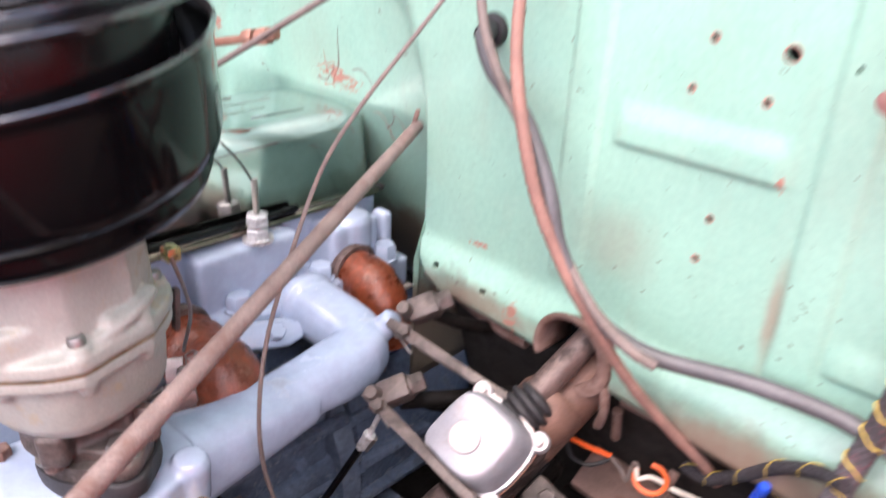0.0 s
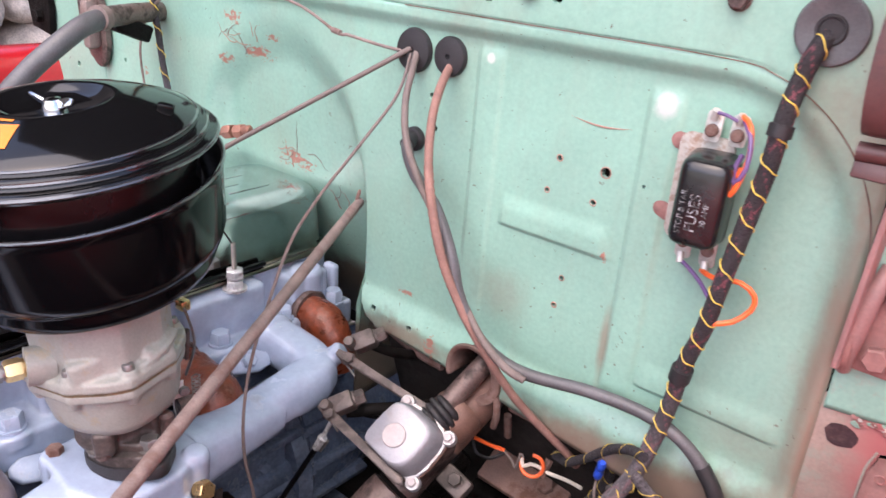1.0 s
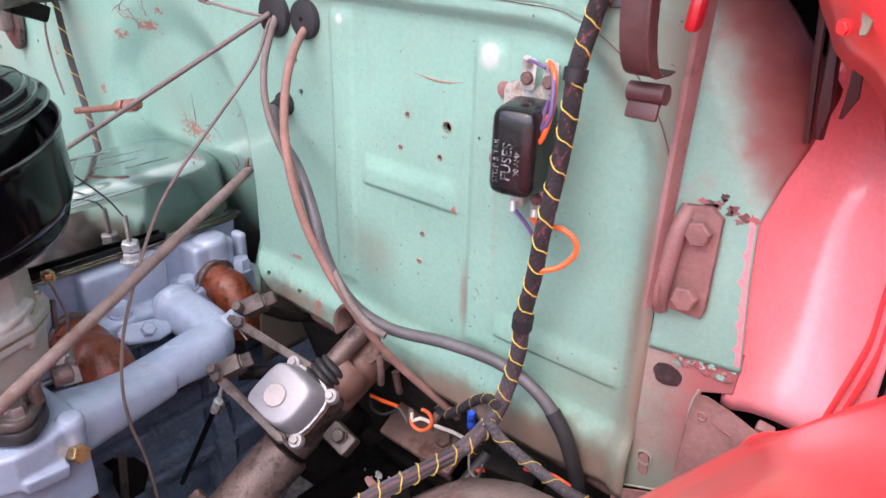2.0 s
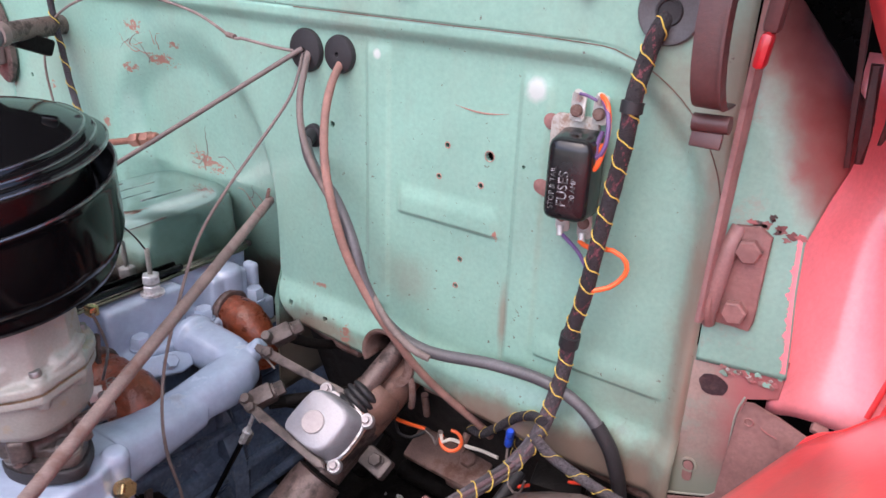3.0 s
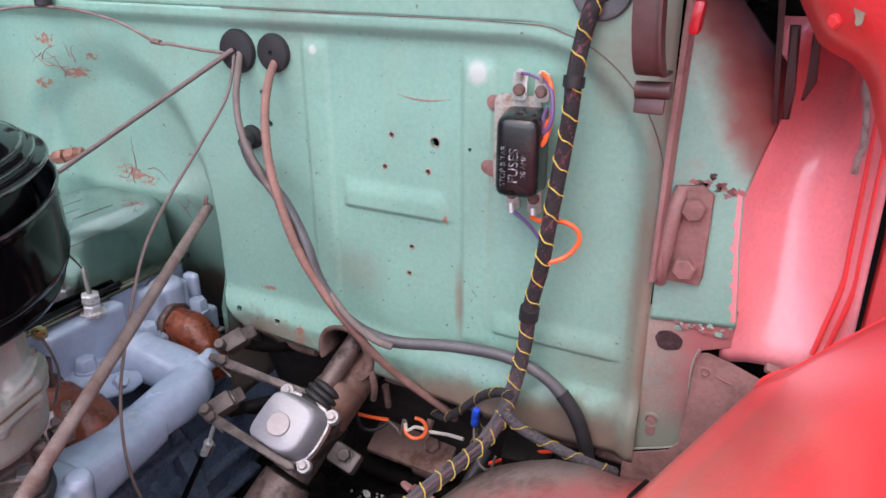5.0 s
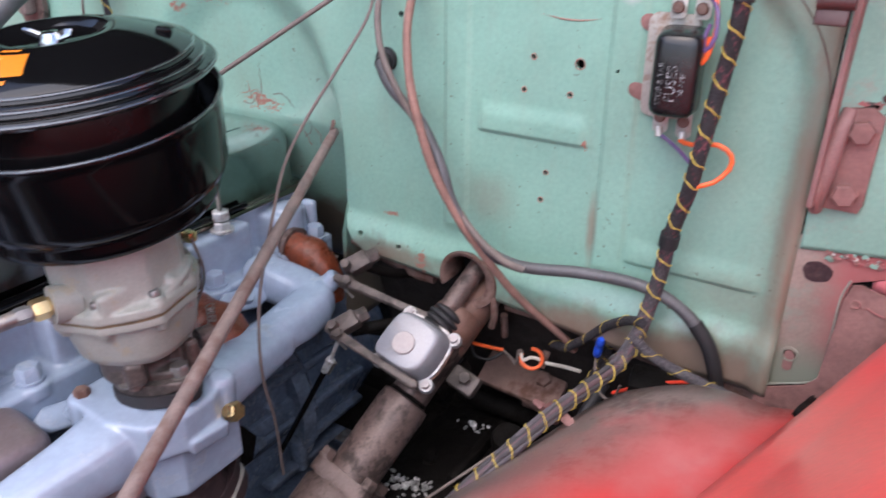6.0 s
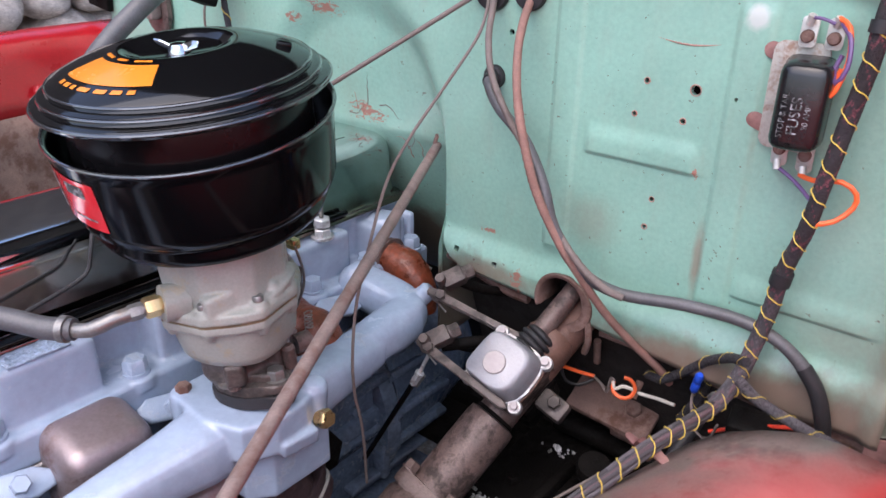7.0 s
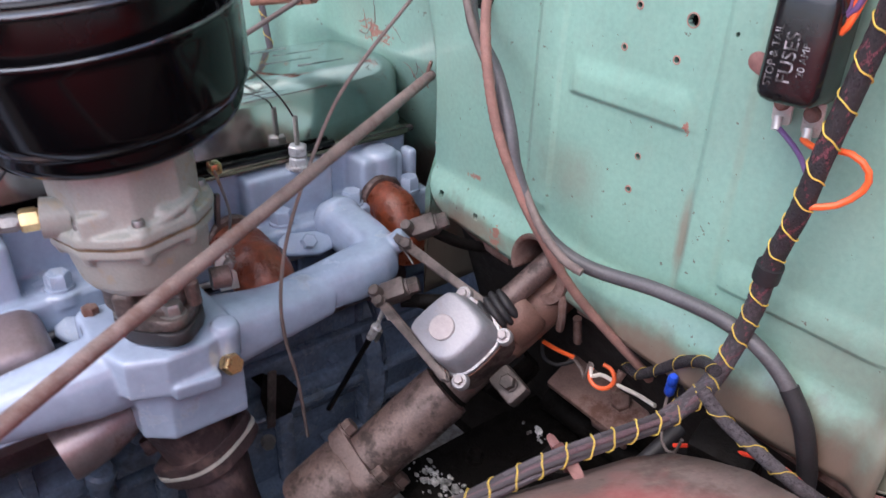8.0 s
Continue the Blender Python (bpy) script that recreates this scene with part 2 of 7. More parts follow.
        col = mixed(math("MULTIPLY", rub, 0.9), col, (0.50, 0.53, 0.50))
    # brown smudges of rust and grease
    smear = noise_at(26.0, 8.0, (1, 1, 0.6))
    for cx, cz, rx, rz, k in STAINS:
        dx = math("DIVIDE", math("SUBTRACT", sep.outputs["X"], cx), rx)
        dz = math("DIVIDE", math("SUBTRACT", sep.outputs["Z"], cz), rz)
        d = math("SUBTRACT", 1.0, math("SQRT", math("ADD", math("MULTIPLY", dx, dx), math("MULTIPLY", dz, dz))))
        d = math("ADD", d, math("MULTIPLY", math("SUBTRACT", smear, 0.5), 1.6))
        col = mixed(math("MULTIPLY", math("MULTIPLY", d, 1.3, True), k), col, (0.235, 0.165, 0.125))
    # flecks
    flecks = math("GREATER_THAN", noise_at(130.0, 3.0), 0.695)
    col = mixed(math("MULTIPLY", flecks, 0.75), col, (0.10, 0.05, 0.04))
    # paint chips down to red primer
    ragged = noise_at(165.0, 6.0, stretch=(0.8, 1, 1.2))
    total = None
    for cx, cz, rx, rz in CHIPS:
        dx = math("DIVIDE", math("SUBTRACT", sep.outputs["X"], cx), rx)
        dz = math("DIVIDE", math("SUBTRACT", sep.outputs["Z"], cz), rz)
        d = math("SQRT", math("ADD", math("MULTIPLY", dx, dx), math("MULTIPLY", dz, dz)))
        d = math("SUBTRACT", 1.0, d)
        total = d if total is None else math("MAXIMUM", total, d)
    chip = math("GREATER_THAN", math("ADD", total, math("MULTIPLY", math("SUBTRACT", ragged, 0.5), 5.5)), 0.42)
    near = math("GREATER_THAN", total, -0.9)
    col = mixed(math("MULTIPLY", chip, near), col, (0.33, 0.165, 0.125))
    l.new(col, p.inputs["Base Color"])
    return m


# chips in the mint paint: x, height above the firewall's foot, half width, half height
CHIPS = [(-0.534, 0.355, 0.016, 0.009), (-0.505, 0.315, 0.026, 0.008), (-0.47, 0.339, 0.012, 0.005), (-0.45, 0.188, 0.034, 0.012),
         (-0.56, 0.30, 0.012, 0.008), (-0.222, 0.091, 0.012, 0.004), (-0.172, 0.044, 0.009, 0.014),
         (0.011, 0.213, 0.003, 0.008), (-0.745, 0.255, 0.006, 0.008), (-0.62, 0.22, 0.010, 0.01)]
FOOT = 0.76
# stains: x, height above the foot, half width, half height, strength
STAINS = [(0.190, 0.390, 0.055, 0.085, 0.55), (0.205, 0.17, 0.012, 0.15, 0.7), (0.026, 0.125, 0.007, 0.045, 0.7), (-0.095, 0.135, 0.045, 0.040, 0.35), (0.150, 0.030, 0.085, 0.035, 0.5), (0.185, 0.015, 0.035, 0.035, 0.8), (0.2125, 0.12, 0.006, 0.13, 0.9), (0.165, 0.09, 0.05, 0.03, 0.3), (0.02, 0.025, 0.12, 0.030, 0.7), (-0.20, 0.045, 0.09, 0.016, 0.7), (-0.165, 0.40, 0.03, 0.10, 0.2)]
FADED_PAINT = surface("pink_primer_edge", (0.36, 0.20, 0.16), 0.7, 0.0, 0.2, 60, 0.2, 400)
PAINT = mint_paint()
MINT_PLAIN = surface("mint_paint_dusty", MINT, 0.45, 0.0, 0.12, 10, 0.1, 260, wear=(0.30, 0.17, 0.13), amount=0.36, wear_scale=14)


def drift(m, direction, low, soft_, color, amp, scale=28.0, rough=None):
    """Lays a second colour over a material beyond a wavering soft border."""
    n, l = m.node_tree.nodes, m.node_tree.links
    p = n["Principled BSDF"]
    co = next(x for x in n if x.bl_idname == "ShaderNodeTexCoord")
    base = p.inputs["Base Color"].links[0].from_socket
    dot = n.new("ShaderNodeVectorMath")
    dot.operation = "DOT_PRODUCT"
    dot.inputs[1].default_value = direction
    l.new(co.outputs["Object"], dot.inputs[0])
    t = n.new("ShaderNodeTexNoise")
    t.inputs["Scale"].default_value, t.inputs["Detail"].default_value = scale, 7.0
    l.new(co.outputs["Object"], t.inputs["Vector"])
    add = n.new("ShaderNodeMath")
    add.operation = "MULTIPLY_ADD"
    add.inputs[1].default_value = amp
    l.new(t.outputs["Fac"], add.inputs[0])
    l.new(dot.outputs["Value"], add.inputs[2])
    edge = n.new("ShaderNodeMapRange")
    edge.inputs["From Min"].default_value, edge.inputs["From Max"].default_value = low + amp * 0.5 - soft_ / 2, low + amp * 0.5 + soft_
    l.new(add.outputs[0], edge.inputs["Value"])
    mix = n.new("ShaderNodeMix")
    mix.data_type = "RGBA"
    l.new(edge.outputs["Result"], mix.inputs["Factor"])
    l.new(base, mix.inputs[6])
    mix.inputs[7].default_value = (*color, 1)
    l.new(mix.outputs[2], p.inputs["Base Color"])
    return m


# mint pillar with red overspray over its upper outer corner
PILLAR = surface("oversprayed_shaded_mint_paint", MINT, 0.45, 0.0, 0.12, 10, 0.1, 260, wear=(0.33, 0.27, 0.23), amount=0.3, wear_scale=14)
drift(PILLAR, (1.0, 0.0, 0.49), 0.158, 0.022, (0.25, 0.15, 0.125), 0.045)
drift(PILLAR, (1.0, 0.0, 0.49), 0.176, 0.024, (0.26, 0.036, 0.036), 0.045)
# near-black beyond the red is painted shade of the cowl opening
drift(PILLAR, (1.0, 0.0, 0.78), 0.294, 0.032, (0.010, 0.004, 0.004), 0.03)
# wheel housing: road dust on the crown, red paint beyond it
drift(RED_DUSTY, (1.0, -0.75, 0.0), -0.482, 0.08, (0.55, 0.030, 0.032), 0.11, 11.0)
drift(RED_DUSTY, (0.0, 0.0, 0.0), 0.12, 0.10, (0.46, 0.13, 0.13), 1.0, 7.0)
# brown tint along the foot of the valve cover
drift(COVER_CHROME, (0.0, 0.0, -1.0), -0.026, 0.020, (0.26, 0.21, 0.18), 0.05, 24.0)
# road dust on the lower run of the loom
drift(LOOM, (0.0, 0.0, -1.0), 0.30, 0.10, (0.125, 0.108, 0.122), 0.05)
drift(WIRE_BLACK, (0.0, 0.0, -1.0), 0.31, 0.12, (0.075, 0.066, 0.074), 0.05)
drift(WIRE_RED, (0.0, 0.0, -1.0), 0.31, 0.12, (0.125, 0.085, 0.097), 0.05)


# ---- mesh helpers ----
BASE = {}


def thing(name, base, label, category, group="", kind=""):
    ob = new(name)
    ob.empty_display_size = 0.02
    ob.location = base
    BASE[ob] = Vector(base)
    return tagged(ob, label, category, group, kind)


def finish(name, bm, material, origin, sharp=38.0):
    bmesh.ops.recalc_face_normals(bm, faces=bm.faces)
    bm.transform(Matrix.Translation(-Vector(origin)))
    me = bpy.data.meshes.new(name)
    bm.to_mesh(me)
    bm.free()
    me.materials.append(material)
    me.polygons.foreach_set("use_smooth", [True] * len(me.polygons))
    me.set_sharp_from_angle(angle=radians(sharp))
    return new(name, me)


def part(name, bm, material, parent, label="", sharp=38.0):
    """One mesh, built in world metres, as a child of a thing or of a part."""
    ob = finish(name, bm, material, BASE[parent], sharp)
    ob.parent = parent
    BASE[ob] = BASE[parent]
    if label:
        ob["label"] = label
    return ob


def solo(name, bm, material, base, label, category, group="", kind="", sharp=38.0):
    ob = finish(name, bm, material, base, sharp)
    ob.location = base
    BASE[ob] = Vector(base)
    return tagged(ob, label, category, group, kind)


def frame_of(axis, side=None):
    """A rotation whose z runs along axis and whose x is near side."""
    z = Vector(axis).normalized()
    s = Vector(side) if side else (Vector((1, 0, 0)) if abs(z.x) < 0.8 else Vector((0, 1, 0)))
    y = z.cross(s).normalized()
    x = y.cross(z)
    return Matrix((x, y, z)).transposed()


def at(point, axis=(0, 0, 1), side=None):
    return Matrix.Translation(point) @ frame_of(axis, side).to_4x4()


def lathe(profile, place, n=32, bm=None, scale=(1, 1), squash=None):
    """Turns (radius, height) pairs about the z of place."""
    bm = bm or bmesh.new()
    rings = []
    for r, h in profile:
        ring = []
        for k in range(n):
            a = 2 * math.pi * k / n
            f = squash(a) if squash else 1.0
            ring.append(bm.verts.new(place @ Vector((r * f * math.cos(a) * scale[0], r * f * math.sin(a) * scale[1], h))))
        rings.append(ring)
    for a, b in zip(rings, rings[1:]):
        for k in range(n):
            bm.faces.new((a[k], a[(k + 1) % n], b[(k + 1) % n], b[k]))
    for ring in (rings[0], rings[-1]):
        bm.faces.new(ring)
    return bm


def spline(points, step=0.006):
    """A smooth curve through the points, cut into short steps."""
    p = [Vector(q) for q in points]
    p = [2 * p[0] - p[1]] + p + [2 * p[-1] - p[-2]]
    out = []
    for a, b, c, d in zip(p, p[1:], p[2:], p[3:]):
        k = max(2, int((c - b).length / step))
        for i in range(k):
            t = i / k
            out.append(0.5 * (2 * b + (c - a) * t + (2 * a - 5 * b + 4 * c - d) * t * t + (3 * b - a - 3 * c + d) * t ** 3))
    out.append(p[-2])
    return out


def frames_along(path):
    tangents = [(path[min(i + 1, len(path) - 1)] - path[max(i - 1, 0)]).normalized() for i in range(len(path))]
    up = Vector((0, 0, 1)) if abs(tangents[0].z) < 0.9 else Vector((1, 0, 0))
    out = []
    for t in tangents:
        x = (up - t * up.dot(t)).normalized()
        up = x
        out.append((x, t.cross(x), t))
    return out


def tube(points, radius, n=12, bm=None, smooth=True, step=0.006, wobble=0.0):
    """A round bar, pipe or cable along points; radius is a number or a function of 0..1."""
    bm = bm or bmesh.new()
    path = spline(points, step) if smooth else [Vector(q) for q in points]
    rings = []
    for i, (q, (x, y, t)) in enumerate(zip(path, frames_along(path))):
        r = radius(i / (len(path) - 1)) if callable(radius) else radius
        if wobble:
            r *= 1 + wobble * noise.noise(q * 60)
        rings.append([bm.verts.new(q + r * (x * math.cos(2 * math.pi * k / n) + y * math.sin(2 * math.pi * k / n))) for k in range(n)])
    for a, b in zip(rings, rings[1:]):
        for k in range(n):
            bm.faces.new((a[k], a[(k + 1) % n], b[(k + 1) % n], b[k]))
    bm.faces.new(rings[0])
    bm.faces.new(rings[-1])
    return bm


def box(place, size, bevel=0.003, segments=2, bm=None, taper=1.0):
    """A bevelled block of that size centred on place; taper shrinks its top."""
    own = bmesh.new()
    bmesh.ops.create_cube(own, size=1.0)
    for v in own.verts:
        k = taper if v.co.z > 0 else 1.0
        v.co = Vector((v.co.x * size[0] * k, v.co.y * size[1] * k, v.co.z * size[2]))
    if bevel:
        bmesh.ops.bevel(own, geom=own.edges[:], offset=bevel, segments=segments, profile=0.5, affect="EDGES")
    own.transform(place)
    return merge(own, bm)


def merge(own, bm):
    if bm is None:
        return own
    me = bpy.data.meshes.new("join")
    own.to_mesh(me)
    own.free()
    bm.from_mesh(me)
    bpy.data.meshes.remove(me)
    return bm


def slab(outline, place, thickness, bevel=0.002, bm=None, segments=2):
    """A flat plate: an outline in the x, y of place, pushed along its z."""
    own = bmesh.new()
    low = [own.verts.new((x, y, 0)) for x, y in outline]
    high = [own.verts.new((x, y, thickness)) for x, y in outline]
    own.faces.new(low[::-1])
    own.faces.new(high)
    k = len(outline)
    for i in range(k):
        own.faces.new((low[i], low[(i + 1) % k], high[(i + 1) % k], high[i]))
    if bevel:
        edges = [e for e in own.edges if abs(e.verts[0].co.z - e.verts[1].co.z) < 1e-7]
        bmesh.ops.bevel(own, geom=edges, offset=bevel, segments=segments, profile=0.5, affect="EDGES")
    own.transform(place)
    return merge(own, bm)


def rounded(w, h, r, n=5):
    out = []
    for cx, cy, a0 in ((w / 2 - r, h / 2 - r, 0), (-w / 2 + r, h / 2 - r, 90), (-w / 2 + r, -h / 2 + r, 180), (w / 2 - r, -h / 2 + r, 270)):
        for k in range(n + 1):
            a = radians(a0 + 90 * k / n)
            out.append((cx + r * math.cos(a), cy + r * math.sin(a)))
    return out


def oblong(length, r0, r1, n=8):
    """Two round ends of radius r0 and r1, that far apart along x."""
    out = [(r0 * math.cos(radians(a)), r0 * math.sin(radians(a))) for a in np.linspace(90, 270, n + 1)]
    out += [(length + r1 * math.cos(radians(a)), r1 * math.sin(radians(a))) for a in np.linspace(-90, 90, n + 1)]
    return out


def hex_bolt(place, across, height, washer=1.25, bm=None, thick=0.25):
    """Hexagon head with a chamfered top over a thin round washer."""
    bm = bm or bmesh.new()
    r = across / 2 / math.cos(math.pi / 6)
    lathe([(0.001, -0.0005), (across / 2 * washer, -0.0005), (across / 2 * washer, height * thick * 0.6), (across / 2 * 0.95, height * thick * 0.7)], place, 20, bm)
    lathe([(r, height * thick * 0.5), (r, height * 0.85), (r * 0.86, height), (0.001, height)], place, 6, bm)
    return bm


def cast(ob, voxel, soften):
    """Melts the blocks of one mesh into a single casting with filleted corners."""
    mod = ob.modifiers.new("melt", "REMESH")
    mod.mode, mod.voxel_size, mod.use_smooth_shade = "VOXEL", voxel, True
    mod = ob.modifiers.new("soften", "SMOOTH")
    mod.factor, mod.iterations = 0.5, soften
    return ob


def sweep(points, half, bm=None, power=3.0, n=28, up=(0, 0, 1)):
    """A bar with a rounded square section; half is (side, up) or a function of 0..1."""
    bm = bm or bmesh.new()
    path, rings = spline(points, 0.008), []
    for i, q in enumerate(path):
        d = (path[min(i + 1, len(path) - 1)] - path[max(i - 1, 0)]).normalized()
        s = d.cross(Vector(up)).normalized()
        u = s.cross(d)
        a, c = half(i / (len(path) - 1)) if callable(half) else half
        ring = []
        for k in range(n):
            w = 2 * math.pi * k / n
            f = 1.0 / (abs(math.cos(w)) ** power + abs(math.sin(w)) ** power) ** (1 / power)
            ring.append(bm.verts.new(q + s * a * f * math.cos(w) + u * c * f * math.sin(w)))
        rings.append(ring)
    for a, c in zip(rings, rings[1:]):
        for k in range(n):
            bm.faces.new((a[k], a[(k + 1) % n], c[(k + 1) % n], c[k]))
    bm.faces.new(rings[0])
    bm.faces.new(rings[-1])
    return bm


def smoothstep(a, b, v):
    t = min(1.0, max(0.0, (v - a) / (b - a)))
    return t * t * (3 - 2 * t)


# ---- ground ----
def ground():
    bm = bmesh.new()
    bmesh.ops.create_grid(bm, x_segments=60, y_segments=60, size=40.0)
    for v in bm.verts:
        v.co.z = 0.01 * noise.noise(v.co * 0.7)
    solo("ground", bm, GRAVEL, (0, 0, 0), "pale gravel yard under and around the truck", "ground", kind="structure")
    # loose pebbles under the open engine bay
    rng = random.Random(3)
    bm = bmesh.new()
    for k in range(700):
        x, y = rng.uniform(-0.35, 0.35), rng.uniform(-0.25, 0.95)
        s = rng.uniform(0.012, 0.03)
        own = bmesh.new()
        bmesh.ops.create_icosphere(own, subdivisions=1, radius=s)
        for v in own.verts:
            v.co *= 1 + 0.35 * noise.noise(v.co * 90 + Vector((k, 0, 0)))
        own.transform(pose(x, y, s * 0.4, rng.uniform(0, 360), rng.uniform(0, 360), 0))
        merge(own, bm)
    solo("pebbles", bm, STONE, (0, 0, 0), "loose pale pebbles lying on the ground beneath the truck", "pebbles", kind="stuff", sharp=20)


ground()

# ---- firewall ----
HOLES = [(0.0, 1.050, 0.0046), (-0.048, 1.052, 0.0025), (-0.057, 1.019, 0.0022), (-0.008, 1.020, 0.0025), (-0.028, 0.938, 0.0023), (-0.032, 0.908, 0.0023),
         (0.038, 1.048, 0.0015), (-0.261, 0.819, 0.0035), (-0.204, 0.815, 0.0033), (-0.067, 1.190, 0.005), (-0.139, 1.182, 0.004), (-0.204, 1.079, 0.003), (-0.197, 1.047, 0.003),
         (-0.944, 0.991, 0.004), (-0.80, 1.02, 0.003)]
COLUMN_HOLE = (-0.112, 0.800, 0.029)


def foot_of(x):
    if x < -0.2885:
        return 0.68
    side = 0.80 + 0.035 * max(0.0, 1 - (x + 0.2885) / 0.03) ** 2 if x < -0.258 else 0.796
    return min(side, 0.796 - 0.03 * smoothstep(-0.26, 0.15, x)) if x > -0.258 else side


def firewall_depth(x, z):
    """How far the pressed sheet stands behind its main plane."""
    y = 0.0
    # rounded frame: the top and the right margin stand proud of the main panel
    cx, cz, r = 0.203 - 0.12, 1.150 - 0.12, 0.12
    dx, dz = max(x - cx, 0.0), max(z - cz, 0.0)
    sd = math.hypot(dx, dz) - r if (dx > 0 and dz > 0) else max(x - 0.203, z - 1.150)
    y -= 0.008 * smoothstep(-0.010, 0.006, sd)
    y += 0.0016 * math.exp(-((sd - 0.014) / 0.0012) ** 2)
    # upright ribs
    for x0, x1, z0, z1 in ((-0.147, -0.120, 0.855, 1.134), (0.030, 0.058, 0.845, 1.124)):
        y -= 0.0028 * smoothstep(x0 - 0.004, x0 + 0.003, x) * smoothstep(x1 + 0.004, x1 - 0.003, x) * smoothstep(z0 - 0.006, z0 + 0.004, z) * smoothstep(z1 + 0.006, z1 - 0.003, z)
    # lying ledges: steep upper shoulder, sharp lower edge
    for x0, x1, z0, z1 in ((-0.108, 0.014, 0.971, 1.003), (0.062, 0.190, 0.862, 0.888)):
        k = smoothstep(x0 - 0.002, x0 + 0.008, x) * smoothstep(x1 + 0.002, x1 - 0.008, x)
        y -= 0.0036 * k * smoothstep(z1 + 0.003, z1 - 0.018, z) * smoothstep(z0 - 0.002, z0 + 0.003, z)
    # foot kicks forward
    if x > -0.29:
        y -= (0.013 - 0.006 * smoothstep(0.12, 0.20, x)) * smoothstep(0.846, 0.815, z - 0.012 * smoothstep(-0.25, 0.1, x) * -1)
    # arched pocket behind the engine
    u = (x + 0.45) / 0.161
    arch = 1.135 - 0.20 * (1 - math.sqrt(max(0.0, 1 - u * u))) if abs(u) < 1 else 0.0
    inside = 0.0
    if abs(u) < 1 and arch > z:
        soft_edge = 0.05 + 0.33 * smoothstep(0.90, 1.03, z) if u > 0 else 0.3
        inside = smoothstep(0.0, 1.0, (1 - abs(u)) / soft_edge) * smoothstep(0.0, 0.07, arch - z)
    y += inside * (0.018 + 0.09 * max(0.0, 1.10 - z) + 0.4 * max(0.0, 0.93 - z))
    # long seams left of the engine
    y += 0.002 * math.exp(-((x + 0.86) / 0.0015) ** 2)
    # slight waviness of old sheet metal
    y += 0.0008 * noise.noise(Vector((x * 9, z * 9, 1.3)))
    return y


def firewall():
    xs = set(np.round(np.arange(-1.02, 0.2201, 0.006), 5))
    zs = set(np.round(np.arange(0.764, 1.3241, 0.006), 5))
    for x in (-0.2905, -0.2895, -0.288, -0.286, -0.283):
        xs.add(x)
    for x0 in (-0.147, -0.120, 0.030, 0.058, -0.86):
        xs.update(np.round(np.linspace(x0 - 0.006, x0 + 0.006, 9), 5))
    for z0 in (1.003, 0.971, 0.888, 0.862, 1.15, 1.164):
        zs.update(np.round(np.linspace(z0 - 0.006, z0 + 0.006, 9), 5))
    cx, cz, cr = COLUMN_HOLE
    xs.update(np.round(np.linspace(cx - cr, cx + cr, 31), 5))
    zs.update(np.round(np.linspace(cz - 0.03, cz + cr, 29), 5))
    for hx, hz, r in HOLES:
        k = np.array((-1.2, -1, -0.7, -0.35, 0, 0.35, 0.7, 1, 1.2)) * r
        xs.update(np.round(hx + k, 5))
        zs.update(np.round(hz + k, 5))

    def thin(values):
        out = []
        for v in sorted(float(q) for q in values):
            if not out or v - out[-1] > 0.00035:
                out.append(v)
        return out

    xs, zs = thin(xs), thin(zs)
    verts, faces, pierced = [], [], set()
    for x in xs:
        foot = foot_of(x)
        for z in zs:
            zz = foot + (z - 0.764) * (0.86 - foot) / 0.096 if z < 0.86 else z
            y = firewall_depth(x, zz)
            for hx, hz, r in HOLES:
                if abs(x - hx) <= r and (x - hx) ** 2 + (zz - hz) ** 2 <= 1.02 * r * r:
                    y += 0.004
                    pierced.add(len(verts))
            verts.append((x, y, zz - FOOT))
    k = len(zs)
    for i in range(len(xs) - 1):
        for j in range(k - 1):
            a = i * k + j
            mx = (xs[i] + xs[i + 1]) / 2
            mz = sum(verts[q][2] for q in (a, a + 1, a + k, a + k + 1)) / 4 + FOOT
            if (mx - cx) ** 2 + (mz - cz) ** 2 < cr * cr or (abs(mx - cx) < cr * 0.93 and mz < cz):
                continue
            if {a, a + k, a + k + 1, a + 1} <= pierced:
                continue
            faces.append((a, a + k, a + k + 1, a + 1))
    me = bpy.data.meshes.new("firewall")
    me.from_pydata(verts, [], faces)
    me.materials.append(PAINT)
    me.polygons.foreach_set("use_smooth", [True] * len(me.polygons))
    me.set_sharp_from_angle(angle=radians(60))
    ob = new("firewall", me)
    ob.location = (0, 0, FOOT)
    thick = ob.modifiers.new("sheet", "SOLIDIFY")
    thick.thickness, thick.offset = 0.0015, -1.0
    tagged(ob, "weathered mint-green pressed steel firewall with rust chips and holes", "firewall", kind="structure")
    BASE[ob] = Vector((0, 0, FOOT))
    return ob


FIREWALL = firewall()
# hairline cracks round the paint chips
rng = random.Random(14)
for cx, cz, spread, count in ((-0.51, 1.09, 0.045, 9), (-0.452, 0.948, 0.035, 8), (-0.36, 0.90, 0.03, 3), (-0.30, 0.86, 0.012, 2)):
    for k in range(count):
        x, z, a = cx + rng.uniform(-spread, spread), cz + rng.uniform(-spread, spread) * 0.5, rng.uniform(0, 6.28)
        pts = []
        for i in range(rng.randint(4, 8)):
            pts.append((x, firewall_depth(x, z) - 0.0003, z))
            a += rng.uniform(-0.7, 0.7)
            x, z = x + 0.006 * math.cos(a), z + 0.006 * math.sin(a)
        part("paint_crack", tube(pts, lambda s: 0.0006 * (1 - s) + 0.00015, 5, step=0.004), ROD if k % 3 == 0 else FADED_PAINT, FIREWALL)
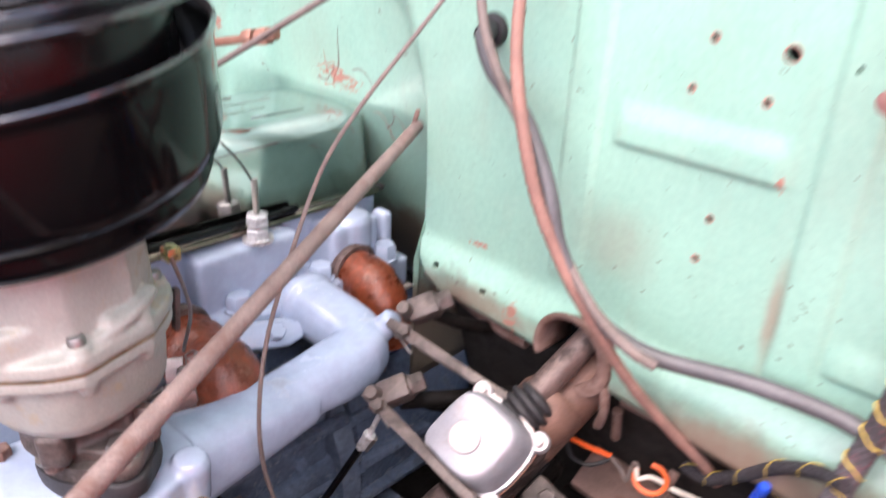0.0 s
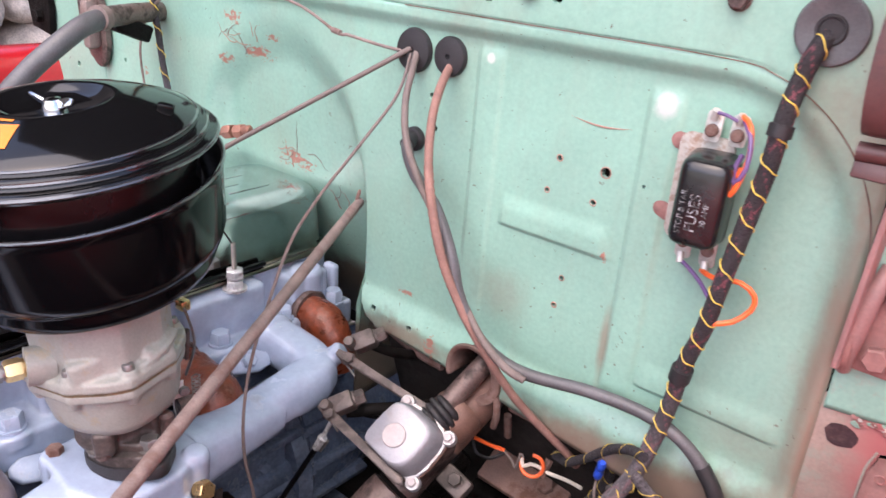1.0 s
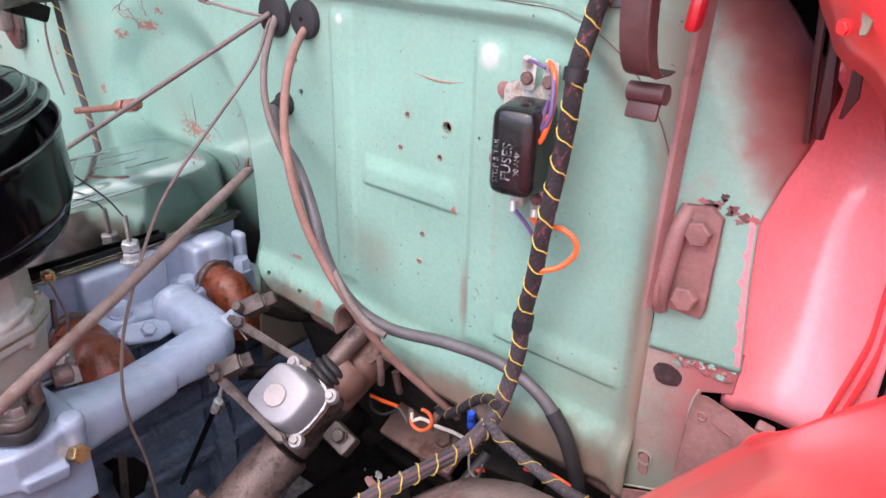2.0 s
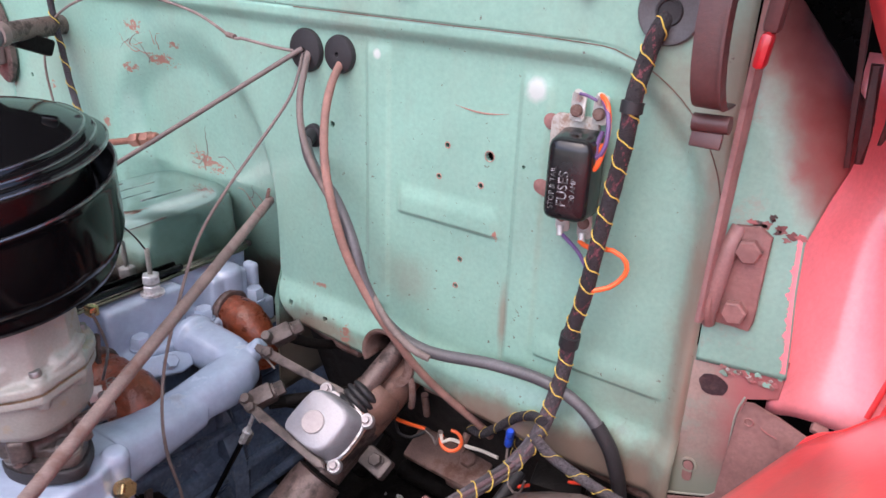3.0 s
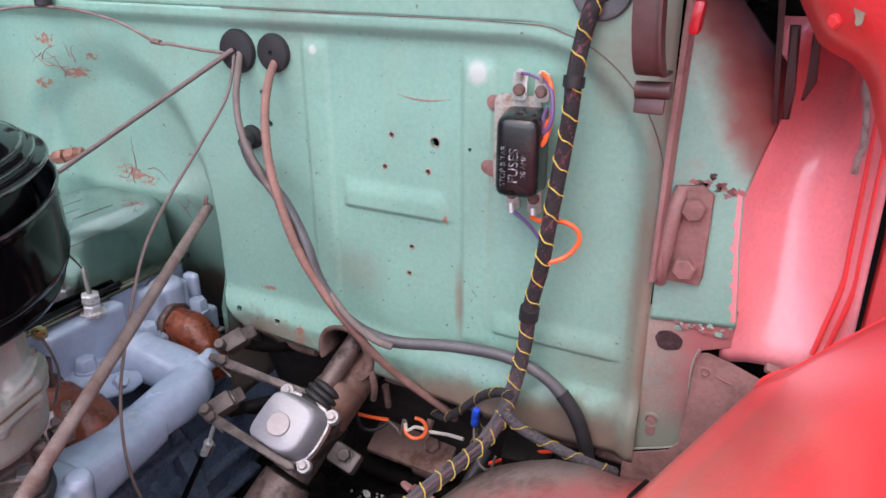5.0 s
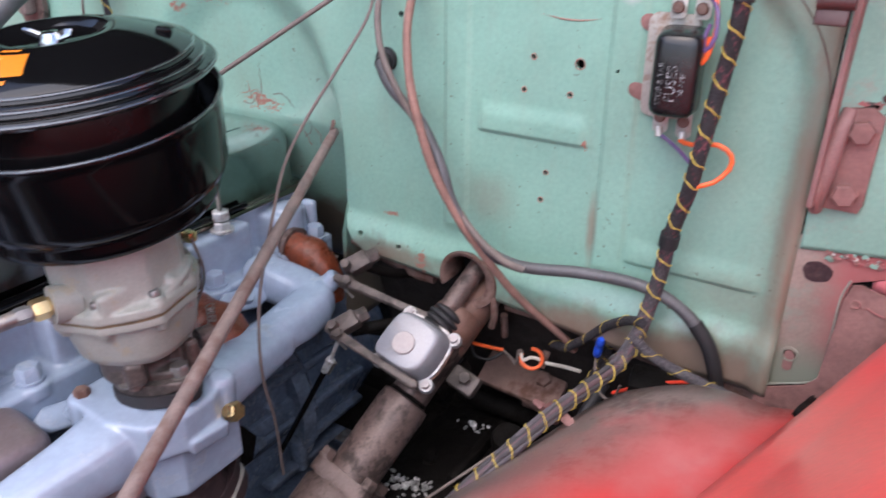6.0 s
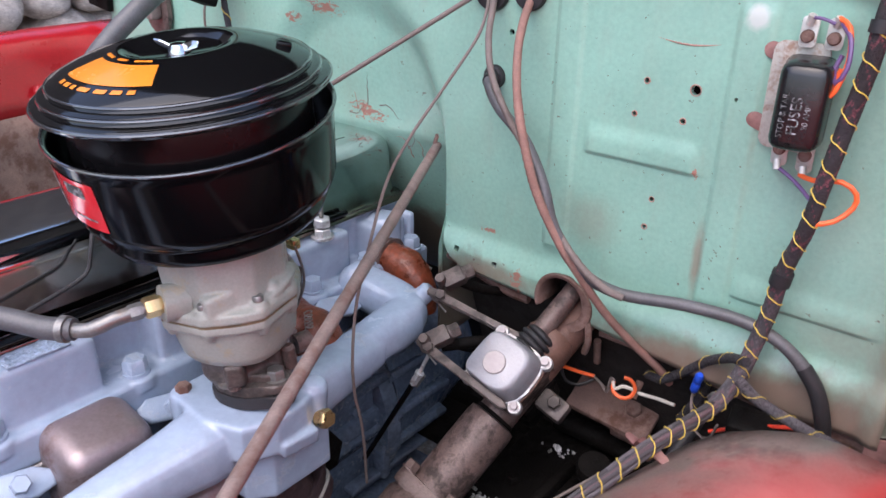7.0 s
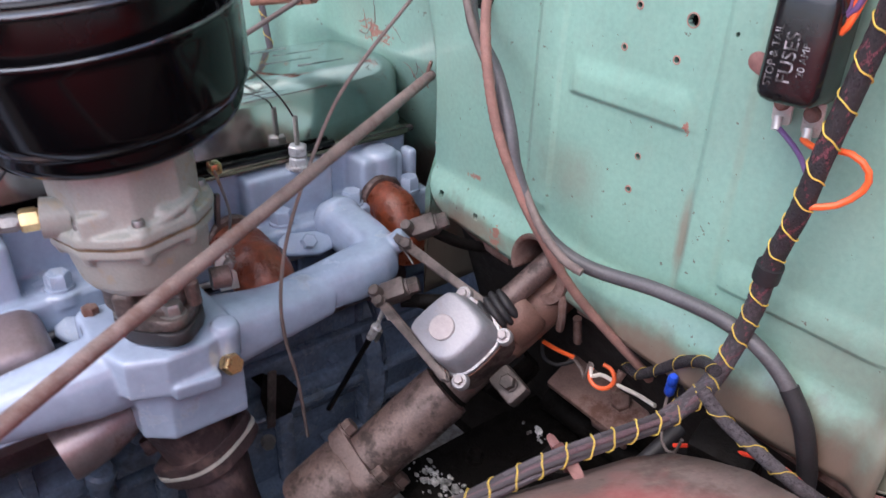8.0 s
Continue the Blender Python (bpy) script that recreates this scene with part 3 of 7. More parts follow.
part("scratch", tube([(x, firewall_depth(x, z) - 0.0001, z) for x, z in [(-0.042 + 0.0075 * i, 1.0925 - 0.0035 * math.sin(math.pi * i / 8)) for i in range(9)]], lambda s: 0.0009 * math.sin(math.pi * min(0.97, max(0.06, s))), 6, step=0.004), FADED_PAINT, FIREWALL, "thin curved pink scratch")
for hx, hz, r in HOLES[:6]:
    part("hole_rim", tube([(hx + (r + 0.0004) * math.cos(a), firewall_depth(hx, hz) - 0.0001, hz + (r + 0.0004) * math.sin(a)) for a in np.linspace(0, 2 * math.pi, 16)], 0.0006, 6, step=0.002, wobble=0.4), FADED_PAINT, FIREWALL, "chipped pink rim of a drilled hole")
part("panel_seam", tube([(-0.24 + 0.04 * i, -0.0085, 1.164) for i in range(8)] + [(0.083 + 0.134 * math.sin(a), -0.0085, 1.03 + 0.134 * math.cos(a)) for a in np.linspace(0.15, 1.57, 12)], 0.0005, 6), RUST, FIREWALL, "thin dark seam between the pressed panels")


# ---- cowl side, fenders, hood ----
def sheet(rows, bm=None):
    """A skin over rows of points, all rows alike in length."""
    bm = bm or bmesh.new()
    grid = [[bm.verts.new(p) for p in row] for row in rows]
    for a, b in zip(grid, grid[1:]):
        for i in range(len(a) - 1):
            bm.faces.new((a[i], a[i + 1], b[i + 1], b[i]))
    return bm


def even(points, n):
    """n points at even steps along a smooth curve."""
    path = spline(points, 0.002)
    run = [0.0]
    for p, q in zip(path, path[1:]):
        run.append(run[-1] + (q - p).length)
    out, k = [], 0
    for i in range(n):
        want = run[-1] * i / (n - 1)
        while k < len(run) - 2 and run[k + 1] < want:
            k += 1
        out.append(path[k].lerp(path[k + 1], (want - run[k]) / max(run[k + 1] - run[k], 1e-9)))
    return out


def thicken(ob, t, offset=0.0):
    mod = ob.modifiers.new("sheet", "SOLIDIFY")
    mod.thickness, mod.offset = t, offset
    return ob


def pillar_y(x, z):
    """The pillar plate is flat below and rolls back into the cowl above."""
    past = max(0.0, (x - 0.25) + 0.52 * (z - 0.78) - 0.160) / 1.13
    return -0.0072 + 1.15 * past * past / (past + 0.016)


def cowl_side():
    ob = thing("cowl_side_panel", (0.25, 0, 0.78), "mint-green hinge pillar panel with worn red overspray and rust", "cowl panel", kind="structure")
    rows = []
    edge = ((0.9185, 0.288), (0.96, 0.285), (1.00, 0.281), (1.04, 0.279), (1.07, 0.286), (1.09, 0.292), (1.12, 0.298), (1.145, 0.296), (1.163, 0.288), (1.180, 0.276), (1.20, 0.262), (1.24, 0.250), (1.32, 0.240))
    for z in np.linspace(0.9185, 1.32, 90):
        right = float(np.interp(z, [q[0] for q in edge], [q[1] for q in edge]))
        right = min(right, max(0.2195, 0.25 + 0.318 - 0.78 * (z - 0.78) + 0.003 * noise.noise(Vector((z * 60, 1.0, 2.0)))))
        row = []
        for x in np.linspace(0.2175, right, 26):
            row.append(Vector((x, pillar_y(x, z), z + 0.10 * (x - 0.2175) * (1 - smoothstep(0.9185, 0.97, z)))))
        rows.append(row)
    bm = sheet(rows)
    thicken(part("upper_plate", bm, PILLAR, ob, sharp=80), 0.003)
    low = [(0.2080, 0.772), (0.246, 0.788), (0.2545, 0.794), (0.2575, 0.803), (0.2585, 0.84), (0.2585, 0.880), (0.2625, 0.898), (0.286, 0.905), (0.288, 0.940), (0.213, 0.930)]
    bm = slab(low, Matrix(((1, 0, 0, 0), (0, 0, -1, -0.0040), (0, 1, 0, 0), (0, 0, 0, 1))), 0.003, 0.001)
    rng = random.Random(17)
    inner, outer = [], []
    for z in np.linspace(0.931, 1.046, 110):
        x = float(np.interp(z, (0.93, 0.96, 1.0, 1.04), (0.284, 0.2815, 0.277, 0.2745)))
        inner.append((x - 0.0002 - 0.0065 * max(0.0, noise.noise(Vector((z * 150, 2.0, 0)))) - 0.003 * max(0.0, noise.noise(Vector((z * 520, 5.0, 0)))), z))
        outer.append((x + 0.003, z))
    part("red_edge", slab(inner + outer[::-1], Matrix(((1, 0, 0, 0), (0, 0, -1, -0.0089), (0, 1, 0, 0), (0, 0, 0, 1))), 0.0004, 0.0), SCOOP, ob, "chipped red paint edge")
    part("lower_plate", bm, PLATE, ob, "faded mint and pink lower plate with a keyhole slot")
    part("pale_rim", tube([(x, -0.0072, z) for x, z in [(0.2085, 0.7745), (0.246, 0.7895), (0.253, 0.795), (0.2562, 0.804), (0.2572, 0.84), (0.2572, 0.880), (0.2615, 0.8985)]], 0.0009, 6), PLATE_RIM, ob, "pale worn rim")
    bm = lathe([(0.0075, 0.0), (0.0075, 0.0012), (0.0055, 0.0015), (0.0055, 0.0)], at((0.228, -0.0071, 0.8145), (0, -1, 0)), 18)
    part("slot_rim", bm, PLATE, ob)
    bm = slab(oblong(0.013, 0.0042, 0.0042), at((0.228, -0.0071, 0.8145), (0, -1, 0), (0, 0, -1)), 0.0012, 0.0)
    part("keyhole_slot", bm, FADED, ob)
    # crumbling sealer along the joint
    rng = random.Random(5)
    for k in range(22):
        x, s = 0.240 + 0.0021 * k, rng.uniform(0.0014, 0.0036)
        bm = slab([(s * math.cos(a) * rng.uniform(0.6, 1.4), 0.8 * s * math.sin(a) * rng.uniform(0.5, 1.4)) for a in np.linspace(0, 2 * math.pi, 10)[:-1]], at((x, -0.0084, 0.917 + 0.08 * (x - 0.24) + rng.uniform(-0.005, 0.004)), (rng.uniform(-0.2, 0.2), -1, rng.uniform(-0.2, 0.2))), 0.0007, 0.0001)
        part("sealer_flake", bm, (PLATE, MINT_PLAIN, PALE, FADED)[k % 4], ob)
    bm = slab([(0.012 * math.cos(a) * (1 + 0.25 * noise.noise(Vector((math.cos(a) * 2, math.sin(a) * 2, 4)))), 0.010 * math.sin(a) * (1 + 0.3 * noise.noise(Vector((math.cos(a) * 2, math.sin(a) * 2, 9))))) for a in np.linspace(0, 2 * math.pi, 22)[:-1]],
              at((0.235, -0.0071, 0.900), (0, -1, 0)), 0.0006, 0.0)
    part("bare_patch", bm, EXHAUST, ob, "bare brown patch in the paint")
    rng = random.Random(9)
    for k in range(20):
        x = 0.253 + rng.gauss(0, 0.009)
        z, s = 1.0465 + rng.gauss(0, 0.0025) + 0.010 * math.exp(-((x - 0.253) / 0.006) ** 2) * rng.uniform(-0.4, 1), rng.uniform(0.0016, 0.0048)
        bm = slab([(s * math.cos(a) * rng.uniform(0.5, 1.5), 0.7 * s * math.sin(a) * rng.uniform(0.4, 1.5)) for a in np.linspace(0, 2 * math.pi, 13)[:-1]], at((x, -0.0089 - 0.0001 * (k % 3), z), (0, -1, 0)), 0.0004, 0.0)
        part("flaked_paint", bm, (CAST, FADED, GREASY, PLATE, MAROON)[k % 5], ob)
    # maroon apron sheet behind the fender
    ob = thing("apron_sheet", (0.27, -0.02, 0.76), "dull maroon apron sheet bolted between the pillar and the fender", "body panel")
    bm = slab([(0.206, 0.70), (0.206, 0.7735), (0.2465, 0.7895), (0.2555, 0.80), (0.259, 0.880), (0.264, 0.898), (0.270, 0.8995), (0.289, 0.8945), (0.318, 0.884), (0.335, 0.870), (0.35, 0.70)], Matrix(((1, 0, 0, 0), (0, 0, -1, -0.012), (0, 1, 0, 0), (0, 0, 0, 1))), 0.002, 0.0008)
    part("sheet", bm, FADED, ob)
    ring = bmesh.new()
    tube([(0.2695 + 0.0035 * math.cos(a), -0.0148, 0.8815 + 0.0035 * math.sin(a)) for a in np.linspace(0, 2 * math.pi, 12)], 0.0007, 6, ring, step=0.002)
    part("stamped_ring", ring, PLATE, ob)
    part("scratch", tube([(0.279, -0.0148, 0.8805), (0.2845, -0.0148, 0.8775), (0.2925, -0.0148, 0.8755)], 0.0006, 6, step=0.003), PLATE, ob)
    part("post", tube([(0.216, 0.0, 0.60), (0.213, -0.002, 0.74)], 0.006, 10, smooth=False), FADED, ob)


PLATE = surface("pink_grey_worn_paint", (0.300, 0.220, 0.185), 0.55, 0.0, 0.18, 16, 0.15, 300, wear=(0.25, 0.27, 0.22), amount=0.36, wear_scale=22)
drift(PLATE, (1.0, 0.0, 0.15), 0.008, 0.020, (0.36, 0.120, 0.115), 0.03, 40.0)
drift(PLATE, (-1.0, 0.0, -0.2), 0.026, 0.012, (0.17, 0.080, 0.045), 0.02, 60.0)
drift(PLATE, (0.0, 0.0, -1.0), -0.042, 0.020, (0.25, 0.265, 0.205), 0.02, 40.0)
PLATE_RIM = surface("pale_worn_rim_paint", (0.34, 0.34, 0.28), 0.55, 0.0, 0.2, 30, 0.2, 300)


def ridge_x(y):
    return 0.322 + 0.31 * (max(y, -0.75) + 0.055)


APRON = [(-0.280, 0.33), (-0.272, 0.58), (-0.258, 0.70), (-0.226, 0.757), (-0.195, 0.785), (-0.168, 0.800), (-0.140, 0.812), (-0.108, 0.816), (-0.080, 0.813), (-0.055, 0.818),
         (-0.035, 0.838), (-0.020, 0.868), (-0.010, 0.898), (-0.003, 0.913), (0.006, 0.921), (0.018, 0.929), (0.051, 0.965), (0.10, 1.012), (0.16, 1.045), (0.23, 1.055), (0.30, 1.02), (0.36, 0.92), (0.40, 0.62), (0.40, 0.32)]


def near_fender():
    ob = thing("front_fender", (0.4, -0.5, 0.5), "glossy red front fender with a dusty inner wheel housing", "fender")
    rows = []
    for y in np.linspace(-0.10, -1.15, 43):
        rows.append([Vector((ridge_x(y) + 0.0 + u, y, z + 0.008 * math.sin((y + 0.1) * 3) * (z < 0.85))) for u, z in APRON[2:10]])
    side = [[Vector((ridge_x(y) + u, y, z)) for u, z in APRON[:3]] for y in np.linspace(-0.10, -1.15, 43)]
    thicken(part("inner_side", sheet(side), DARK, ob, "oily dark inner side of the wheel housing", sharp=80), 0.002)
    thicken(part("wheel_housing", sheet(rows), RED_DUSTY, ob, "dusty red wheel housing dome", sharp=80), 0.002)
    rows = []
    for y in np.linspace(-0.058, -1.15, 45):
        rows.append(even([(ridge_x(y) + u, y, z) for u, z in APRON[9:]], 70))
    thicken(part("fender_skin", sheet(rows), RED, ob, sharp=80), 0.002)
    # rolled lip at the back edge of the skin
    y = -0.058
    part("rolled_lip", tube([(ridge_x(y) + u, y, z) for u, z in APRON[11:19]], 0.0022, 8), RED, ob)
    part("drain_slot", slab(oblong(0.018, 0.0042, 0.0036), at((0.2570, -0.208, 0.8870), (-0.95, 0.29, 0.32), (0.31, 1, 0)), 0.004, 0.0006), DARK, ob, "dark oblong drain slot")
    part("weld_tab", box(at((0.322, -0.048, 0.917), (0.3, -0.5, 0.8)), (0.012, 0.008, 0.006), 0.002), FADED, ob)
    # scooped inner rear of the fender
    rows = []
    for z in np.linspace(0.892, 1.17, 26):
        s = 1.9 * (1 - (1 - min(1.0, max(0.0, z - 0.90) / 0.24)) ** 2)
        d = 1 + 1.3 * smoothstep(1.05, 1.15, z)
        left = float(np.interp(z, (0.90, 0.93, 1.0, 1.035, 1.06, 1.09, 1.12), (0.286, 0.284, 0.2775, 0.275, 0.281, 0.288, 0.290)))
        pts = [(left - 0.008, pillar_y(left, z) + 0.004), (left, pillar_y(left, z) + 0.002), (left + 0.012, max(0.018 * s * d, pillar_y(left, z) + 0.004)), (left + 0.030, 0.034 * s * d + 0.002), (left + 0.050, 0.037 * s * d), (0.352, 0.024 * s), (0.364, 0.008 * s), (0.3735, -0.006)]
        rows.append([Vector((q.x, q.y, z)) for q in even([(a, b, 0) for a, b in pts], 26)])
    thicken(part("inner_scoop", sheet(rows), SCOOP, ob, "pink-red inner rear of the fender, sky sheen put into its colour", sharp=80), 0.002)
    for x, depth in ((0.3600, 0.0135), (0.3680, 0.0040)):
        part("scoop_bead", tube([(x - 0.012 * (1 - min(1.0, (z - 0.912) / 0.06)), depth * 1.9 * (1 - (1 - min(1.0, (z - 0.90) / 0.24)) ** 2) - 0.003, z) for z in np.linspace(0.912, 1.15, 12)], 0.0022, 10), RED, ob)
    # outer skin beyond a narrow slit
    rows = [[Vector((x, y, z)) for x, y in ((0.3775 + 0.02 * (z - 0.9), -0.006), (0.3795 + 0.02 * (z - 0.9), -0.020), (0.396, -0.045), (0.43, -0.085), (0.50, -0.12))] for z in np.linspace(0.90, 1.32, 14)]
    thicken(part("outer_panel", sheet(rows), RED, ob, "red outer panel beyond the slit", sharp=80), 0.002)
    part("slit_sealer", tube([(0.3495, 0.042, 1.135), (0.3505, 0.042, 1.122), (0.3538, 0.037, 1.103), (0.3559, 0.032, 1.080), (0.3536, 0.036, 1.0705), (0.3528, 0.035, 1.057)], lambda t: 0.0050 - 0.0014 * t, 10, wobble=0.5), DIRTY_PLATE, ob, "crumbling grey sealer strip")
    # black sheets behind the gap and under the cowl; their colour stands for shade
    ob = thing("cowl_cavity", (0.35, 0.25, 0.6), "black sheets behind the pillar standing in for the unlit cowl cavity", "body panel", kind="structure")
    part("back_sheet", box(pose(0.35, 0.27, 0.95), (0.45, 0.004, 0.9), 0.0), DRUM_CAVITY_BLACK, ob)
    part("floor_sheet", box(pose(0.36, 0.14, 0.62), (0.30, 0.26, 0.004), 0.0), DRUM_CAVITY_BLACK, ob)


PINKISH = surface("faded_pink_primer", (0.29, 0.16, 0.148), 0.6, 0.0, 0.2, 20, 0.15, 400, wear=(0.22, 0.11, 0.10), amount=0.35)
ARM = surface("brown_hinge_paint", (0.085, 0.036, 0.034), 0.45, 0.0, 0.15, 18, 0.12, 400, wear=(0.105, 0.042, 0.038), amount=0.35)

# hinge stop red, darkened in colour for the shade inside the cavity
CAVITY_RED = surface("cavity_shaded_red_paint", (0.050, 0.010, 0.010), 0.55, 0.0, 0.3, 40, 0.3, 400)


def hood_hinge():
    ob = thing("hinge_assembly", (0.24, -0.01, 0.95), "rusty maroon hood hinge bolted to the cowl pillar", "hinge")
    base = slab([(0.224, 0.960), (0.254, 0.960), (0.2565, 0.968), (0.2575, 1.040), (0.248, 1.0465), (0.230, 1.044), (0.223, 1.0)], Matrix(((1, 0, 0, 0), (0, 0, -1, -0.009), (0, 1, 0, 0), (0, 0, 0, 1))), 0.006, 0.002)
    part("bracket", base, FADED, ob)
    part("bracket_flange", tube([(0.2225, -0.012, 0.957), (0.2235, -0.019, 0.975), (0.2255, -0.021, 1.0), (0.229, -0.019, 1.025), (0.232, -0.012, 1.043)], lambda u: 0.0055 + 0.002 * math.sin(u * math.pi), 12), PINKISH, ob, "rolled pink flange")
    for z in (1.0275, 0.9755):
        part("bolt", hex_bolt(at((0.2420 + 0.04 * (z - 0.973), -0.0148, z), (0, -1, 0), (0.3, 0, 1)), 0.017, 0.009, 1.1), FADED, ob, "rusty hexagon bolt")
    # flat strap up to the arm
    strap = slab([(-0.0024, 0.0), (0.0018, 0.0), (0.0044, 0.12), (0.0080, 0.24), (0.0095, 0.38), (0.005, 0.38), (0.0036, 0.24), (0.0004, 0.12)], at((0.2215, -0.020, 0.965), (-0.12, -1, 0.02), (1, -0.12, 0)), 0.016, 0.0012)
    part("strap", strap, PINKISH, ob)
    part("strap_hook", tube([(0.2235, -0.020, 0.962), (0.2230, -0.026, 0.975), (0.2225, -0.022, 1.0)], 0.004, 8), FADED, ob)
    # broad curved arm
    pts = [(0.211, -0.052, 1.140), (0.2105, -0.066, 1.139), (0.210, -0.076, 1.147), (0.208, -0.080, 1.17), (0.207, -0.077, 1.21), (0.211, -0.066, 1.26), (0.222, -0.05, 1.31), (0.24, -0.04, 1.36)]
    rows = []
    for q in spline(pts, 0.008):
        rows.append([q + Vector((dx, dy, 0)) for dx, dy in ((-0.0115, 0.004), (-0.0105, -0.002), (0.0, -0.003), (0.0075, -0.002), (0.0085, -0.006), (0.0105, -0.006), (0.0115, 0.004), (0.009, 0.008), (-0.009, 0.008), (-0.0115, 0.004))])
    bm = sheet(rows)
    bmesh.ops.holes_fill(bm, edges=[e for e in bm.edges if e.is_boundary])
    part("arm", bm, ARM, ob)
    part("arm_roll", tube([(0.199, -0.060, 1.127), (0.224, -0.060, 1.128)], 0.0065, 12, smooth=False), ARM, ob)
    part("arm_tongue", box(at((0.210, -0.062, 1.1165), (0, 0.3, 1)), (0.022, 0.004, 0.012), 0.0015), ARM, ob)
    # link is coloured deeper red for the shade it sits in
    part("red_link", box(at((0.2375, -0.066, 1.180), (0.12, 0, 1)), (0.0085, 0.014, 0.024), 0.004), FAR_RED, ob, "red link end, its colour deepened for shade")
    part("link_bar", box(at((0.2435, -0.062, 1.248), (0.08, 0, 1)), (0.011, 0.014, 0.115), 0.004), ARM, ob)
    # second hinge leaf further back in the cavity
    ob = thing("hinge_stop", (0.289, 0.030, 1.097), "maroon hinge stop in the cowl cavity, its colour darkened for shade", "hinge")
    m = at((0.2905, 0.020, 1.094), (0, -1, 0), (1, 0, 0))
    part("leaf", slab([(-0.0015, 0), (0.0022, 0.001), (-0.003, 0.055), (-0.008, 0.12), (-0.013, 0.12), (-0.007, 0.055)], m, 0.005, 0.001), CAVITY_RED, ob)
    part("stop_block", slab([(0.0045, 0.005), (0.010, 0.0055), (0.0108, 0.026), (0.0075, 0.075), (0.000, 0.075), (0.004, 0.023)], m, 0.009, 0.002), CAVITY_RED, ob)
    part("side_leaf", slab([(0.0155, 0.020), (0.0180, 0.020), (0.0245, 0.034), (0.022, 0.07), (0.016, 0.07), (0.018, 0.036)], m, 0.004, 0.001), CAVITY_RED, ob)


def fender_rail():
    """The fender's top flange where it turns in over the cowl."""
    ob = thing("fender_top_flange", (0.40, -0.05, 1.15), "red fender top flange with a bolt and chipped paint", "fender flange")
    rows = []
    for p in spline([(0.268, -0.048, 1.275), (0.2845, -0.054, 1.228), (0.2925, -0.058, 1.208), (0.3025, -0.060, 1.188), (0.3095, -0.062, 1.177), (0.3145, -0.064, 1.1685), (0.3237, -0.070, 1.163), (0.3325, -0.074, 1.160), (0.342, -0.080, 1.153), (0.3487, -0.084, 1.143), (0.354, -0.088, 1.130), (0.366, -0.092, 1.10)], 0.008):
        rows.append([p + Vector((0.0, 0.010, 0.004)), p, p + Vector((0.008, -0.020, 0.012)), p + Vector((0.020, -0.042, 0.028)), p + Vector((0.045, -0.06, 0.055)), p + Vector((0.09, -0.07, 0.09)), p + Vector((0.16, -0.07, 0.10))])
    thicken(part("flange", sheet(rows), RED, ob, sharp=80), 0.002)
    # unseen overhead sheet, added to keep light off the recess below
    rows = [[Vector((x, y, 1.285 + 0.06 * (x - 0.26))) for x in np.linspace(0.240, 0.60, 12)] for y in np.linspace(-0.140, 0.40, 12)]
    thicken(part("shade_sheet", sheet(rows), ARM, ob, "unseen dull maroon sheet added to shade the cowl recess", sharp=80), 0.002)
    part("flange_bolt", hex_bolt(at((0.3215, -0.0885, 1.1835), (-0.5, -1, -0.2)), 0.0065, 0.0025, 1.4), RED, ob)
    part("chip", slab([(0.004 * math.cos(a) * (1 + 0.4 * math.sin(3 * a)), 0.010 * math.sin(a)) for a in np.linspace(0, 6.2832, 15)[:-1]], at((0.3350, -0.1035, 1.1915), (-0.5, -0.8, 0.5)), 0.001, 0.0), PLATE, ob, "grey chip in the red paint")


def hood():
    """The open hood stands above the cowl, hinged at its rear edge."""
    rows = []
    for v in np.linspace(0, 1, 12):
        y, z = 0.14 - 0.46 * v, 1.38 + 1.02 * v
        rows.append([Vector((-0.39 + 0.86 * u * (1 - 0.10 * v), y + 0.05 * (1 - u * u) - 0.05, z + 0.07 * (1 - u * u) - 0.22 * min(1.0, v * 2.5) * smoothstep(0.7, 1.0, abs(u)))) for u in np.linspace(-1, 1, 21)])
    ob = solo("hood", sheet(rows), DARK, (-0.48, 0.1, 1.40), "open truck hood with a dark dusty underside, propped above the cowl", "hood", sharp=80)
    thicken(ob, 0.003)
    rows = []
    for y in np.linspace(-0.01, 0.40, 8):
        rows.append([Vector((x, y, 1.322 + 0.012 * math.sin((y + 0.01) / 0.41 * math.pi))) for x in np.linspace(-1.02, 0.27, 25)])
    ob = solo("cowl_top", sheet(rows), MINT_PLAIN, (-0.4, 0.0, 1.322), "mint-green cowl top above the firewall", "cowl", kind="structure", sharp=80)
    thicken(ob, 0.002)


